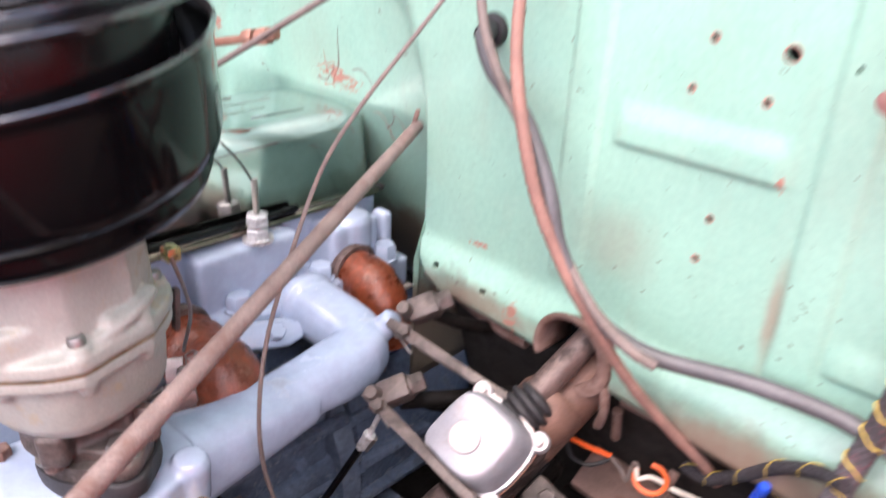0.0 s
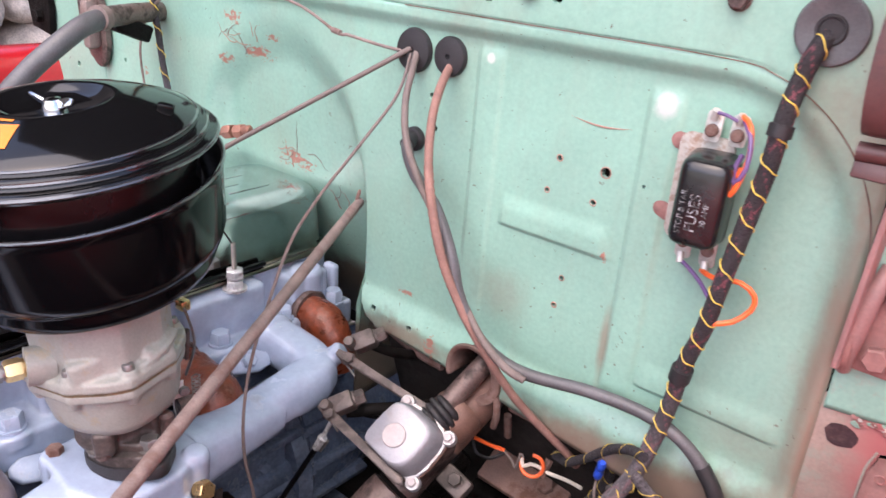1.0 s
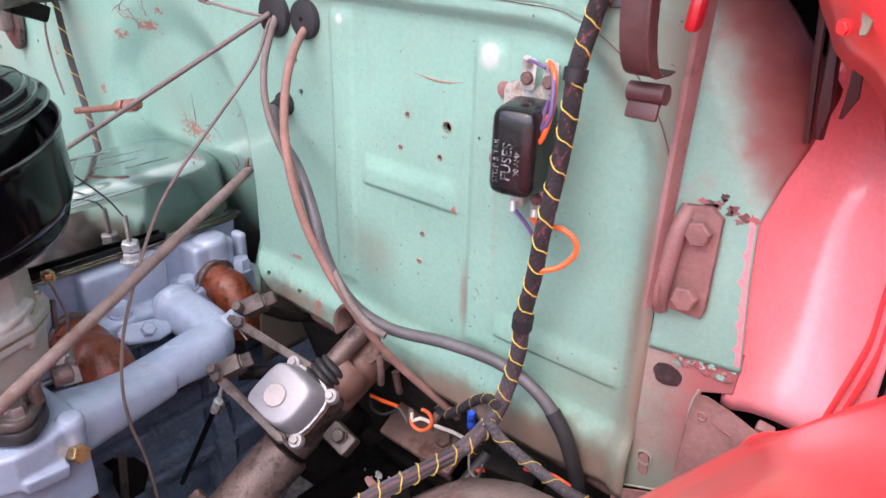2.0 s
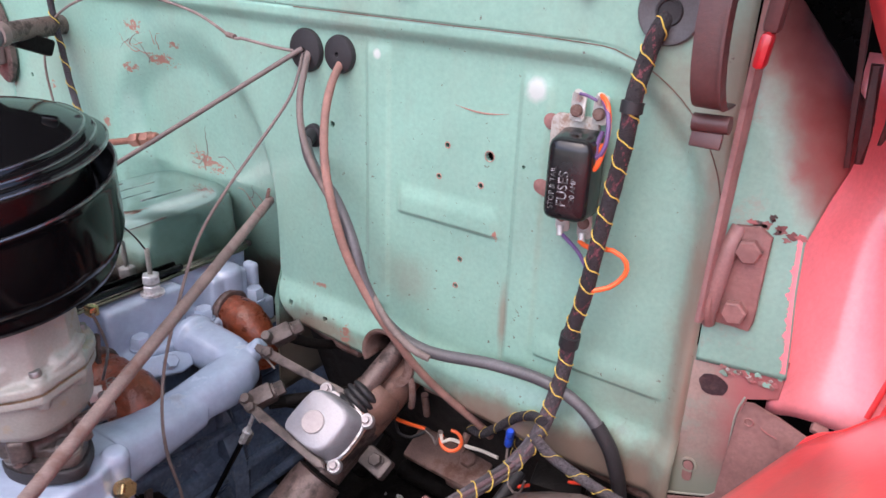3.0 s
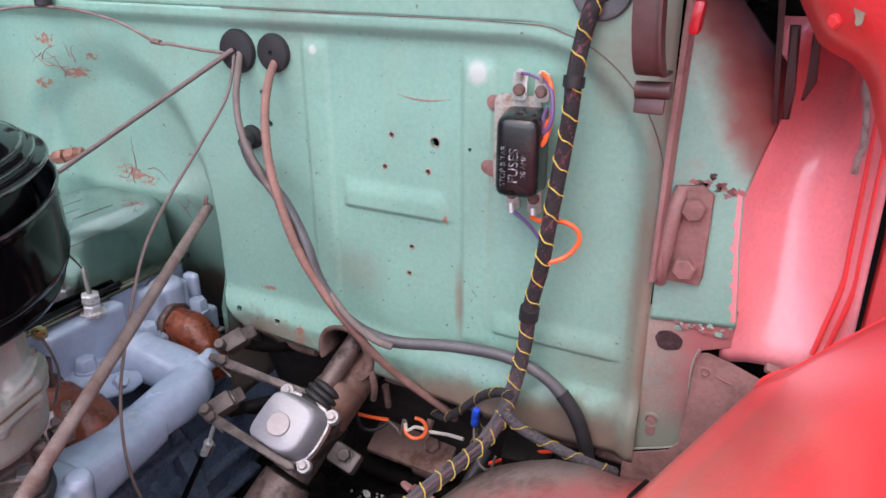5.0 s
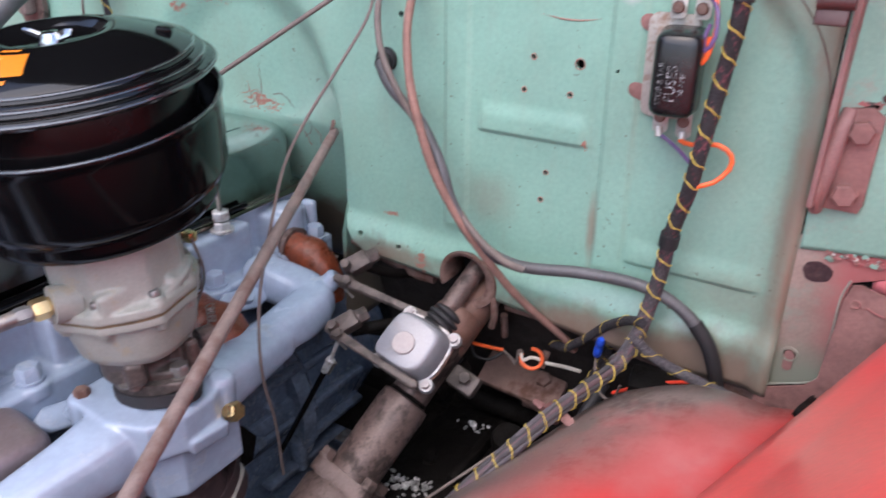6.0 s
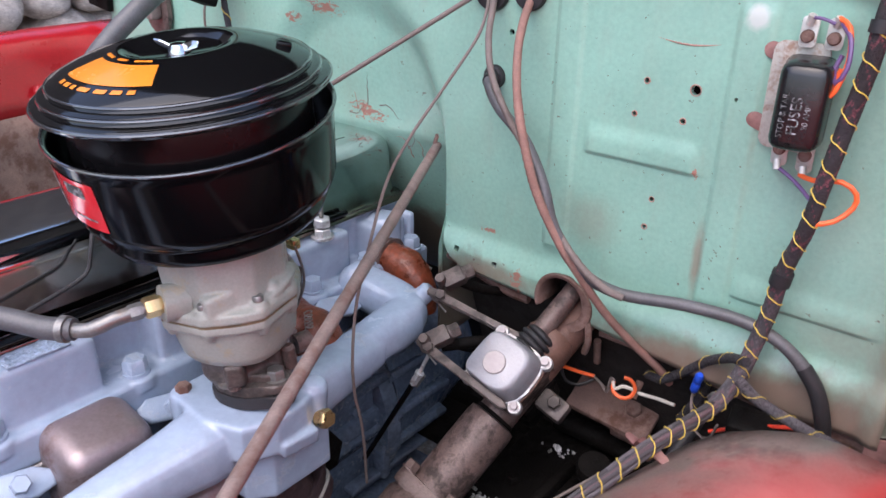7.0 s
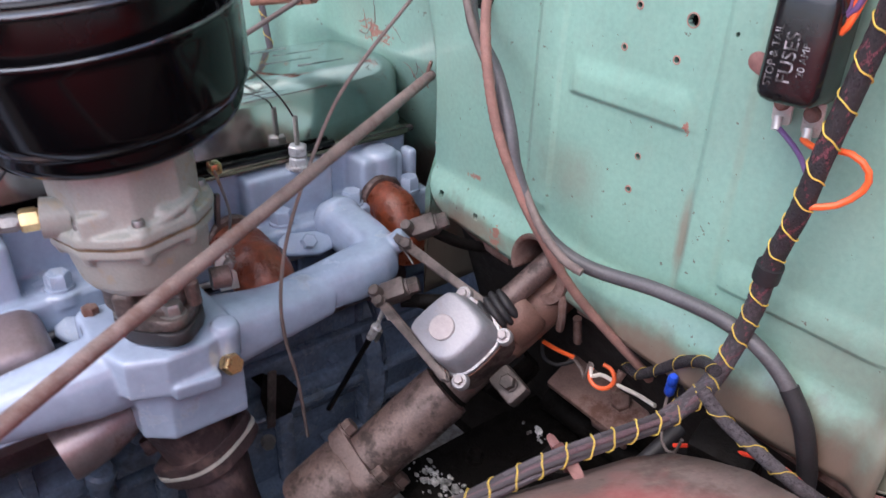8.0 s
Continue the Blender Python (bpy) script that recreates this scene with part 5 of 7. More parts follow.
def carburetor():
    lean = (-0.07, -0.054, 1)
    p = at((-0.257, -0.327, 0.784), lean)
    ob = thing("carburetor", (-0.262, -0.328, 0.784), "dull zinc single-barrel carburetor with brass inlet fitting", "carburetor")
    tri = [(-0.044, -0.028), (-0.024, -0.042), (0.014, -0.038), (0.042, -0.019), (0.055, -0.008), (0.056, 0.006), (0.044, 0.018), (0.020, 0.037), (-0.024, 0.042), (-0.044, 0.028)]
    tri = [(x * 0.82 + 0.009, y * 0.82 + 0.004) for x, y in tri]
    tri = [(q.x, q.y) for q in spline([(x, y, 0) for x, y in tri + tri[:1]], 0.006)][:-1]
    part("insulator", slab([(x * 1.0, y * 1.0) for x, y in tri], p @ pose(0, 0, 0), 0.012, 0.002), RUBBER, ob, "black insulating spacer")
    part("throttle_flange", slab([(x * 0.95, y * 0.95) for x, y in tri], p @ pose(0, 0, 0.0125), 0.010, 0.003), GREASY, ob)
    bm = lathe([(0.030, 0.018), (0.034, 0.026), (0.033, 0.036), (0.036, 0.050), (0.03, 0.052)], p @ pose(-0.008, 0, 0), 24)
    slab([(x * 0.8, y * 0.8) for x, y in tri], p @ pose(-0.004, 0, 0.020), 0.010, 0.003, bm)
    box(p @ pose(0.016, -0.020, 0.036, 0, 0, -40), (0.026, 0.018, 0.024), 0.004, 2, bm)
    box(p @ pose(0.020, 0.016, 0.034, 0, 0, 35), (0.024, 0.016, 0.026), 0.004, 2, bm)
    cast(part("throttle_body", bm, GREASY, ob), 0.0014, 4)
    for x, y, h in ((0.038, 0.006, 0.021), (0.006, -0.022, 0.021), (-0.008, 0.030, 0.021)):
        part("nut", hex_bolt(p @ pose(x, y, h, 0, 0, 20), 0.015, 0.011, 1.45), STEEL, ob)
    for x, y in ((0.019, -0.026), (0.034, 0.026)):
        part("screw_boss", lathe([(0.0065, 0.022), (0.0065, 0.042), (0.004, 0.045), (0.001, 0.045)], p @ pose(x, y, 0), 12), CAST, ob)

    def bowl(a):
        sq = 1.0 / max(abs(math.cos(a - 0.35)) ** 4 + abs(math.sin(a - 0.35)) ** 4, 0.2) ** 0.25
        return (0.55 + 0.45 * sq) * (1.0 + 0.05 * math.cos(a - 4.2))

    lugs = [(-62, 1), (-14, 1), (30, 1), (78, 1), (130, 1), (200, 1), (255, 1)]

    def facet(a):
        """Straight edges from lug to lug."""
        turn = math.degrees(a) % 360
        marks = sorted(k % 360 for k, _ in lugs)
        for k, lo in enumerate(marks):
            hi = marks[(k + 1) % len(marks)] + (360 if k == len(marks) - 1 else 0)
            w = turn if turn >= lo else turn + 360
            if lo <= w <= hi:
                break
        half = radians(hi - lo) / 2
        flat = math.cos(half) / math.cos(radians(w - lo) - half)
        return bowl(a) * (0.30 + 0.70 * flat) * 1.02

    c = p @ pose(-0.004, 0.008, 0) @ Matrix.Diagonal((0.96, 0.96, 1, 1))
    bm = lathe([(0.028, 0.044), (0.040, 0.0445), (0.0455, 0.047), (0.0495, 0.054), (0.0525, 0.070), (0.0540, 0.084), (0.053, 0.086)], c, 64, None, (1, 1), bowl)
    lathe([(0.040, 0.0845), (0.0595, 0.0850), (0.0610, 0.0860), (0.0610, 0.0935), (0.04, 0.0936)], c, 96, bm, (1, 1), facet)
    for a, _ in lugs:
        r = 0.0550 * bowl(radians(a))
        lathe([(0.004, 0.078), (0.0062, 0.084), (0.0066, 0.0935), (0.001, 0.0935)], c @ pose(r * math.cos(radians(a)), r * math.sin(radians(a)), 0), 14, bm)
    cast(part("bowl", bm, ZINC, ob), 0.0014, 3)
    part("bowl_gasket", lathe([(0.0565, 0.0930), (0.0612, 0.0932), (0.0612, 0.0960), (0.0565, 0.0962)], c, 96, squash=facet), PAPER, ob)
    bm = lathe([(0.0500, 0.0955), (0.0625, 0.0957), (0.0632, 0.0965), (0.0632, 0.1035), (0.0622, 0.1048), (0.0560, 0.1062), (0.0540, 0.1085), (0.0535, 0.114), (0.0540, 0.128), (0.0545, 0.150), (0.054, 0.168)], c, 96, None, (1, 1), facet)
    box(c @ pose(0.020, -0.032, 0.110, 8, 0, -20), (0.050, 0.030, 0.026), 0.004, 2, bm)
    box(c @ pose(0.034, 0.016, 0.108, 0, 8, 30), (0.030, 0.044, 0.022), 0.004, 2, bm)
    sweep([c @ Vector((-0.01, -0.050, 0.104)), c @ Vector((0.03, -0.044, 0.103)), c @ Vector((0.052, -0.016, 0.104)), c @ Vector((0.05, 0.02, 0.112)), c @ Vector((0.036, 0.04, 0.116))], (0.006, 0.004), bm)
    for a, _ in lugs:
        r = 0.0550 * bowl(radians(a))
        lathe([(0.0080, 0.0957), (0.0080, 0.1070), (0.0068, 0.1098), (0.001, 0.1098)], c @ pose(r * math.cos(radians(a)), r * math.sin(radians(a)), 0), 14, bm)
    horn = cast(part("air_horn", bm, ZINC, ob), 0.0014, 3)
    for a, _ in lugs:
        r = 0.0550 * bowl(radians(a))
        part("screw", lathe([(0.0052, 0.1075), (0.0052, 0.1135), (0.0044, 0.1148), (0.001, 0.1148)], c @ pose(r * math.cos(radians(a)), r * math.sin(radians(a)), 0), 12), STEEL, horn)
    part("inlet_boss", tube([(-0.268, -0.372, 0.893), (-0.274, -0.392, 0.894)], 0.016, 16, smooth=False), ZINC, ob)
    inlet = part("inlet_fitting", hex_bolt(at((-0.2745, -0.393, 0.894), (-0.15, -1, 0.03)), 0.016, 0.014, 1.0), BRASS, ob, "brass inlet fitting")
    part("fuel_nut", hex_bolt(at((-0.2768, -0.4075, 0.894), (-0.15, -1, 0.02)), 0.0125, 0.012, 1.0), STEEL, ob)
    # choke and throttle linkage on the rear side
    part("choke_bracket", box(at((-0.255, -0.262, 0.872), (0, 0.1, 1)), (0.006, 0.004, 0.03), 0.001), GREASY, ob)
    part("choke_clamp", box(at((-0.268, -0.255, 0.905), (0, 0, 1)), (0.012, 0.010, 0.010), 0.002), BRASS, ob)
    part("choke_rod", tube([(-0.262, -0.258, 0.905), (-0.260, -0.252, 0.880), (-0.268, -0.246, 0.855), (-0.290, -0.243, 0.815)], 0.0014, 8), STEEL, ob)
    part("throttle_pivot", lathe([(0.010, -0.008), (0.010, 0.008), (0.006, 0.010), (0.001, 0.010)], at((-0.247, -0.270, 0.812), (0.2, 1, 0)), 16), CAST, ob)
    part("return_spring", tube([(-0.249 + 0.004 * math.cos(i * 1.2), -0.258 + 0.004 * math.sin(i * 1.2), 0.84 - 0.0008 * i) for i in range(26)], 0.0007, 5, step=0.003), STEEL, ob)
    part("linkage_clip", slab([(-0.010, -0.018), (0.008, -0.020), (0.010, -0.004), (0.004, 0.002), (0.009, 0.016), (-0.004, 0.020), (-0.008, 0.004)], at((-0.304, -0.243, 0.782), (0.9, -0.35, 0.3), (0, 1, 0.1)), 0.004, 0.001), PALE, ob, "bright bent linkage clip")
    part("clip_screw", hex_bolt(at((-0.300, -0.240, 0.790), (0.9, -0.35, 0.3)), 0.009, 0.006, 1.2), STEEL, ob)
    # fuel line and hose
    ob = thing("fuel_line", (-0.30, -0.45, 0.88), "steel fuel pipe joined to a dusty grey rubber hose", "fuel line")
    part("pipe", tube([(-0.2785, -0.418, 0.894), (-0.283, -0.432, 0.892), (-0.292, -0.446, 0.886), (-0.312, -0.456, 0.883)], 0.0062, 12), STEEL, ob)
    part("hose", tube([(-0.306, -0.452, 0.884), (-0.325, -0.466, 0.884), (-0.355, -0.485, 0.890), (-0.40, -0.51, 0.892), (-0.45, -0.54, 0.88)], 0.0095, 14), GREY_RUBBER, ob)
    part("hose_clamp", lathe([(0.0097, -0.003), (0.0112, -0.003), (0.0112, 0.003), (0.0097, 0.003)], at((-0.312, -0.457, 0.884), (-0.8, -0.5, 0)), 18), STEEL, ob)


def air_cleaner():
    lean = Vector((0.07, -0.165, 1)).normalized()
    pb = at(Vector((-0.286, -0.333, 1.047)) - lean * 0.078, lean)
    lean = Vector((0.011, -0.115, 1)).normalized()
    p = at(Vector((-0.278, -0.341, 1.0688)) - lean * 0.0985, lean)
    ob = thing("air_cleaner", (-0.2735, -0.332, 0.952), "glossy black oil-bath air cleaner with orange and red decals", "air cleaner")
    part("bowl", lathe([(0.040, -0.024), (0.070, -0.024), (0.088, -0.019), (0.097, -0.013), (0.1005, -0.005), (0.099, 0.0), (0.1005, 0.004), (0.107, 0.009), (0.110, 0.018), (0.1135, 0.066), (0.1150, 0.073), (0.1163, 0.0755), (0.115, 0.078), (0.112, 0.0765), (0.1105, 0.068), (0.108, 0.04), (0.09, 0.03)], pb, 96), BLACK, ob, sharp=60)
    part("inner_drum", lathe([(0.088, 0.03), (0.0955, 0.05), (0.0965, 0.092), (0.0945, 0.097)], p, 80), DRUM_CAVITY_BLACK, ob)
    part("lid", lathe([(0.0945, 0.094), (0.106, 0.0945), (0.1125, 0.0955), (0.1145, 0.0985), (0.1130, 0.1015), (0.1075, 0.1030), (0.1065, 0.1045), (0.1062, 0.1080), (0.1035, 0.1095), (0.1005, 0.1100), (0.0995, 0.1115), (0.0990, 0.1140), (0.0970, 0.1155), (0.088, 0.1195), (0.075, 0.1242), (0.060, 0.1282), (0.050, 0.1302), (0.044, 0.1310), (0.041, 0.1304), (0.036, 0.1264), (0.028, 0.1235), (0.001, 0.1225)], p, 96), POLISHED, ob, sharp=40)
    for name, m, r, h, w in (("rolled_rim", pb, 0.1153, 0.0768, 0.0016), ("lid_bead", p, 0.1139, 0.0990, 0.0016), ("lid_bead", p, 0.1063, 0.1062, 0.0013), ("lid_bead", p, 0.0994, 0.1130, 0.0013)):
        part(name, tube([m @ Vector((r * math.cos(a), r * math.sin(a), h)) for a in np.linspace(0, 2 * math.pi, 97)], w, 8, smooth=False), RIM, ob, "polished rolled edge")
    # wing nut
    nut = part("wing_nut", lathe([(0.009, 0.1215), (0.009, 0.1235), (0.0065, 0.1285), (0.0060, 0.1305), (0.001, 0.1315)], p, 16), CHROME, ob, "polished wing nut")
    for s in (-1, 1):
        part("wing", slab([(0.003, 0), (0.012, 0.001), (0.021, 0.005), (0.0215, 0.010), (0.014, 0.010), (0.004, 0.006)], p @ pose(0, 0, 0.1240, 62, 0, 5 + (0 if s > 0 else 180)) @ pose(0, 0, -0.0015), 0.003, 0.001), CHROME, nut)
    part("lid_tab", box(p @ pose(0.058, 0.056, 0.1235, 0, 14, 44), (0.012, 0.008, 0.006), 0.002), BLACK, ob)

    def dome(r):
        return float(np.interp(r, (0.044, 0.050, 0.060, 0.075, 0.088, 0.097), (0.1310, 0.1302, 0.1282, 0.1242, 0.1195, 0.1155)))

    def on_lid(r0, r1, a0, a1, n, lift=0.0005):
        rows = []
        for r in np.linspace(r0, r1, 5):
            rows.append([p @ Vector((r * math.cos(radians(a)), r * math.sin(radians(a)), dome(r) + lift)) for a in np.linspace(a0, a1, n)])
        return sheet(rows)

    part("orange_decal", on_lid(0.055, 0.081, 249, 313, 18), ORANGE_DECAL, ob, "plain orange decal on the lid", sharp=80)
    rng = random.Random(4)
    a = 254
    while a < 304:
        w = rng.uniform(3, 8)
        part("decal_bar", on_lid(0.0850, 0.0890, a, a + w, 4), ORANGE_DECAL, ob, "small orange bar in place of lettering", sharp=80)
        a += w + rng.uniform(2, 4)
    for a0, a1 in ((244, 262), (270, 282), (290, 306)):
        part("decal_bar", on_lid(0.0480, 0.0510, a0, a1, 5), ORANGE_DECAL, ob, sharp=80)

    def on_bowl(h0, h1, a0, a1, n, lift=0.0006):
        rows = []
        for h in np.linspace(h0, h1, 4):
            r = 0.110 + 0.0035 * (h - 0.018) / 0.048 + lift
            rows.append([pb @ Vector((r * math.cos(radians(a)), r * math.sin(radians(a)), h)) for a in np.linspace(a0, a1, n)])
        return sheet(rows)

    part("red_decal", on_bowl(0.022, 0.064, 232, 284, 16), RED_DECAL, ob, "red decal with white shapes on the bowl", sharp=80)
    part("decal_shape", on_bowl(0.050, 0.060, 266, 278, 6, 0.001), WHITE_INK, ob, sharp=80)
    part("decal_shape", on_bowl(0.028, 0.060, 248, 258, 6, 0.001), WHITE_INK, ob, sharp=80)
    part("decal_bar", on_bowl(0.030, 0.032, 264, 280, 6, 0.001), WHITE_INK, ob, sharp=80)


engine_block()
cylinder_head()
valve_cover()
stud_wire()
manifold()
carburetor()
air_cleaner()


# ---- steering gear and shift linkage ----
DISC = surface("dull_pinkish_alloy", (0.36, 0.325, 0.33), 0.5, 0.2, 0.12, 60, 0.25, 400)


def steering_gear():
    n = Vector((0.227, -0.652, 0.725)).normalized()
    axis = Vector((0.215, 0.735, 0.643)).normalized()
    axis = (axis - n * axis.dot(n)).normalized()
    side = axis.cross(n)
    c = Vector((-0.1225, -0.095, 0.747))
    ob = thing("steering_gear", c - n * 0.06, "greasy steering gear housing with a silver cover and column tube", "steering gear")
    m = Matrix.Translation(c) @ Matrix((side, axis, n)).transposed().to_4x4()
    core = Vector((-0.125, -0.058, 0.710))
    part("housing", box(m @ pose(0.002, 0, -0.034), (0.056, 0.070, 0.058), 0.010, 3), CAST, ob)
    prof = [(-0.030, -0.036), (0.010, -0.036), (0.028, -0.028), (0.034, -0.010), (0.032, 0.022), (0.022, 0.034), (-0.004, 0.036), (-0.030, 0.032), (-0.037, 0.018), (-0.037, -0.026)]
    ring = [(q.x * 0.95, q.y * 0.95) for q in spline([(a, b, 0) for a, b in prof + prof[:1]], 0.006)][:-1]
    part("cover_gasket", slab([(x * 1.02, y * 1.02) for x, y in ring], m @ pose(0, 0, -0.0095), 0.0022, 0.0), COPPER, ob)
    part("cover_flange", slab(ring, m @ pose(0, 0, -0.007), 0.006, 0.0015), BRIGHT, ob, "bright silver alloy cover flange")
    dome = bmesh.new()
    rows = []
    for k, h, push in ((0.93, -0.002, 0.0), (0.90, 0.006, -0.0005), (0.87, 0.013, -0.002), (0.83, 0.0205, -0.0045), (0.79, 0.0228, -0.006), (0.73, 0.0236, -0.0075)):
        rows.append([m @ Vector((x * k + push, y * k + push * 0.4, h)) for x, y in ring])
    grid = [[dome.verts.new(q) for q in r] for r in rows]
    kk = len(grid[0])
    for a, b in zip(grid, grid[1:]):
        for i in range(kk):
            dome.faces.new((a[i], a[(i + 1) % kk], b[(i + 1) % kk], b[i]))
    dome.faces.new(grid[-1])
    part("cover", dome, SILVER, ob, "bright silver alloy cover", sharp=50)
    part("cover_disc", lathe([(0.0125, 0.023), (0.0125, 0.0250), (0.0118, 0.0258), (0.001, 0.0260)], m @ pose(-0.009, -0.006, 0), 28), DISC, ob, "dull round boss on the cover")
    for x, y in ((0.027, 0.030), (0.031, -0.027), (-0.029, -0.033), (-0.032, 0.028)):
        ear = part("ear", lathe([(0.0082, -0.008), (0.0082, -0.002), (0.0070, 0.000), (0.001, 0.000)], m @ pose(x, y, 0), 18), BRIGHT, ob)
        part("ear_bolt", hex_bolt(m @ pose(x, y, 0.0, 0, 0, x * 900), 0.0078, 0.0045, 1.35), DISC, ear)

    def along(s, up=0.0, sd=0.0):
        return core + axis * s + n * up + side * sd

    part("jacket", tube([along(0.02), along(0.12), along(0.20), along(0.42)], 0.0235, 24, smooth=False), JACKET, ob, "rusty red-brown steering column jacket")
    part("shift_tube", tube([along(0.03, 0.036, -0.012), along(0.10, 0.036, -0.012), along(0.42, 0.034, -0.012)], 0.0115, 16, smooth=False), CAST, ob, "grey shift tube")
    boot = []
    for i in range(5):
        rr = (0.0180, 0.0198, 0.0192, 0.0202, 0.0178)[i]
        boot += [(rr - 0.0045, 0.0072 * i), (rr - 0.001, 0.0072 * i + 0.0012), (rr, 0.0072 * i + 0.0034), (rr - 0.001, 0.0072 * i + 0.0056)]
    boot.append((0.012, 0.037))
    part("boot", lathe(boot, at(along(0.016, 0.036, -0.012), axis + 0.12 * side), 20), RUBBER, ob, "ribbed rubber boot", sharp=70)
    part("shoulder", lathe([(0.0265, 0.0), (0.029, 0.012), (0.029, 0.026), (0.025, 0.034)], at(along(0.03, 0.012, -0.004), axis), 24), JACKET, ob)
    part("lower_tube", lathe([(0.0225, 0.03), (0.0225, -0.050), (0.0220, -0.052), (0.0285, -0.054), (0.0295, -0.064), (0.0290, -0.148), (0.031, -0.155)], at(along(0), axis), 28), CAST, ob, sharp=50)
    part("seam_ring", lathe([(0.0230, -0.0475), (0.0243, -0.050), (0.0230, -0.0525)], at(along(0), axis), 28), DARK, ob)
    part("end_flange", slab(rounded(0.076, 0.068, 0.012), at(along(-0.172), axis, side), 0.018, 0.004), CAST, ob)
    part("end_boss", lathe([(0.040, -0.235), (0.042, -0.23), (0.042, -0.18), (0.036, -0.17)], at(along(0), axis), 24), CAST, ob)
    for x, y in ((0.029, 0.025), (-0.029, 0.025), (0.029, -0.025), (-0.029, -0.025)):
        part("end_bolt", hex_bolt(at(along(-0.154) + side * x + n * y, axis), 0.015, 0.011), CAST, ob)
    part("mount_lug", box(at((-0.078, -0.070, 0.706), n, side), (0.034, 0.024, 0.020), 0.004), GREASY, ob)
    part("lug_bolt", hex_bolt(at((-0.073, -0.077, 0.716), n), 0.013, 0.008), GREASY, ob)
    part("pitman_boss", box(at(core - n * 0.05, n, side), (0.05, 0.06, 0.07), 0.01), DARK, ob)

    # shift levers with clamp blocks
    for tip, root, b, lab in ((Vector((-0.238, -0.078, 0.790)), Vector((-0.116, -0.052, 0.757)), Vector((-0.227, -0.060, 0.808)), "greasy upper shift lever with a clamp block and bolt"),
                              (Vector((-0.212, -0.127, 0.755)), Vector((-0.108, -0.124, 0.722)), Vector((-0.204, -0.113, 0.762)), "greasy lower shift lever with a clamp block and cotter pin")):
        lev = thing("shift_lever", tip, lab, "lever", "shift levers")
        d = root - tip
        up = (n - d.normalized() * n.dot(d.normalized())).normalized()
        for lift, half in ((0.0, 0.0045), (0.0065, 0.0035)):
            shape = [(-0.009, -half), (0.0, -half - 0.001), (d.length * 0.5, -half), (d.length, -half - 0.001), (d.length + 0.006, 0.0), (d.length, half + 0.001), (d.length * 0.5, half), (0.0, half + 0.001), (-0.009, half)]
            part("arm", slab(shape, at(tip + up * lift, up, d), 0.0028, 0.0008), GREASY, lev)
        side_d = Vector((0.55, 0.75, 0.35)).normalized()
        part("block", box(at(b, up, side_d), (0.026, 0.020, 0.020), 0.003), GREASY, lev)
        part("block_bolt", hex_bolt(at(b + side_d * 0.013, side_d), 0.015, 0.012), GREASY, lev)
        part("pin", lathe([(0.0062, -0.004), (0.0062, 0.016), (0.005, 0.019), (0.001, 0.019)], at(b - side_d * 0.014 + up * 0.002, up), 14), GREASY, lev)
        part("nut", hex_bolt(at(tip + d.normalized() * 0.002 - up * 0.001, -up), 0.012, 0.007), GREASY, lev)
        part("eye_nut", hex_bolt(at(tip + up * 0.009 + d.normalized() * 0.008, up), 0.011, 0.007), GREASY, lev)
        part("cotter_pin", tube([tip - up * 0.007 + Vector((-0.002, -0.004, 0)), tip - up * 0.012 + Vector((0.018, -0.006, -0.010))], 0.0012, 6, smooth=False), STEEL, lev)
        part("rod", tube([b, b + Vector((0.015, 0.04, -0.025)), b + Vector((0.03, 0.12, -0.06)), b + Vector((0.03, 0.26, -0.16))], 0.0062, 10), DARK, lev)
    part("cross_shaft", tube([(-0.205, -0.105, 0.748), (-0.12, 0.02, 0.742), (-0.08, 0.08, 0.74)], 0.007, 12, smooth=False), DARK, ob, "greasy cross shaft")
    cab = thing("clutch_cable", (-0.25, -0.10, 0.62), "black control cable with a bright turnbuckle below the shift levers", "cable")
    top, mid, end = Vector((-0.209, -0.120, 0.748)), Vector((-0.224, -0.122, 0.712)), Vector((-0.300, -0.140, 0.56))
    part("clevis", tube([top, mid], 0.0024, 8, smooth=False), WHITE_ZINC, cab)
    part("sheath", tube([mid, mid.lerp(end, 0.5), end], 0.0034, 10, smooth=False), BLACK, cab)
    part("turnbuckle", hex_bolt(at(mid, end - mid), 0.0085, 0.020, 1.25), WHITE_ZINC, cab, "bright turnbuckle")
    part("fork", tube([mid + Vector((0.004, 0.003, -0.004)), mid + Vector((-0.010, 0.006, -0.026))], 0.002, 8, smooth=False), STEEL, cab)


steering_gear()


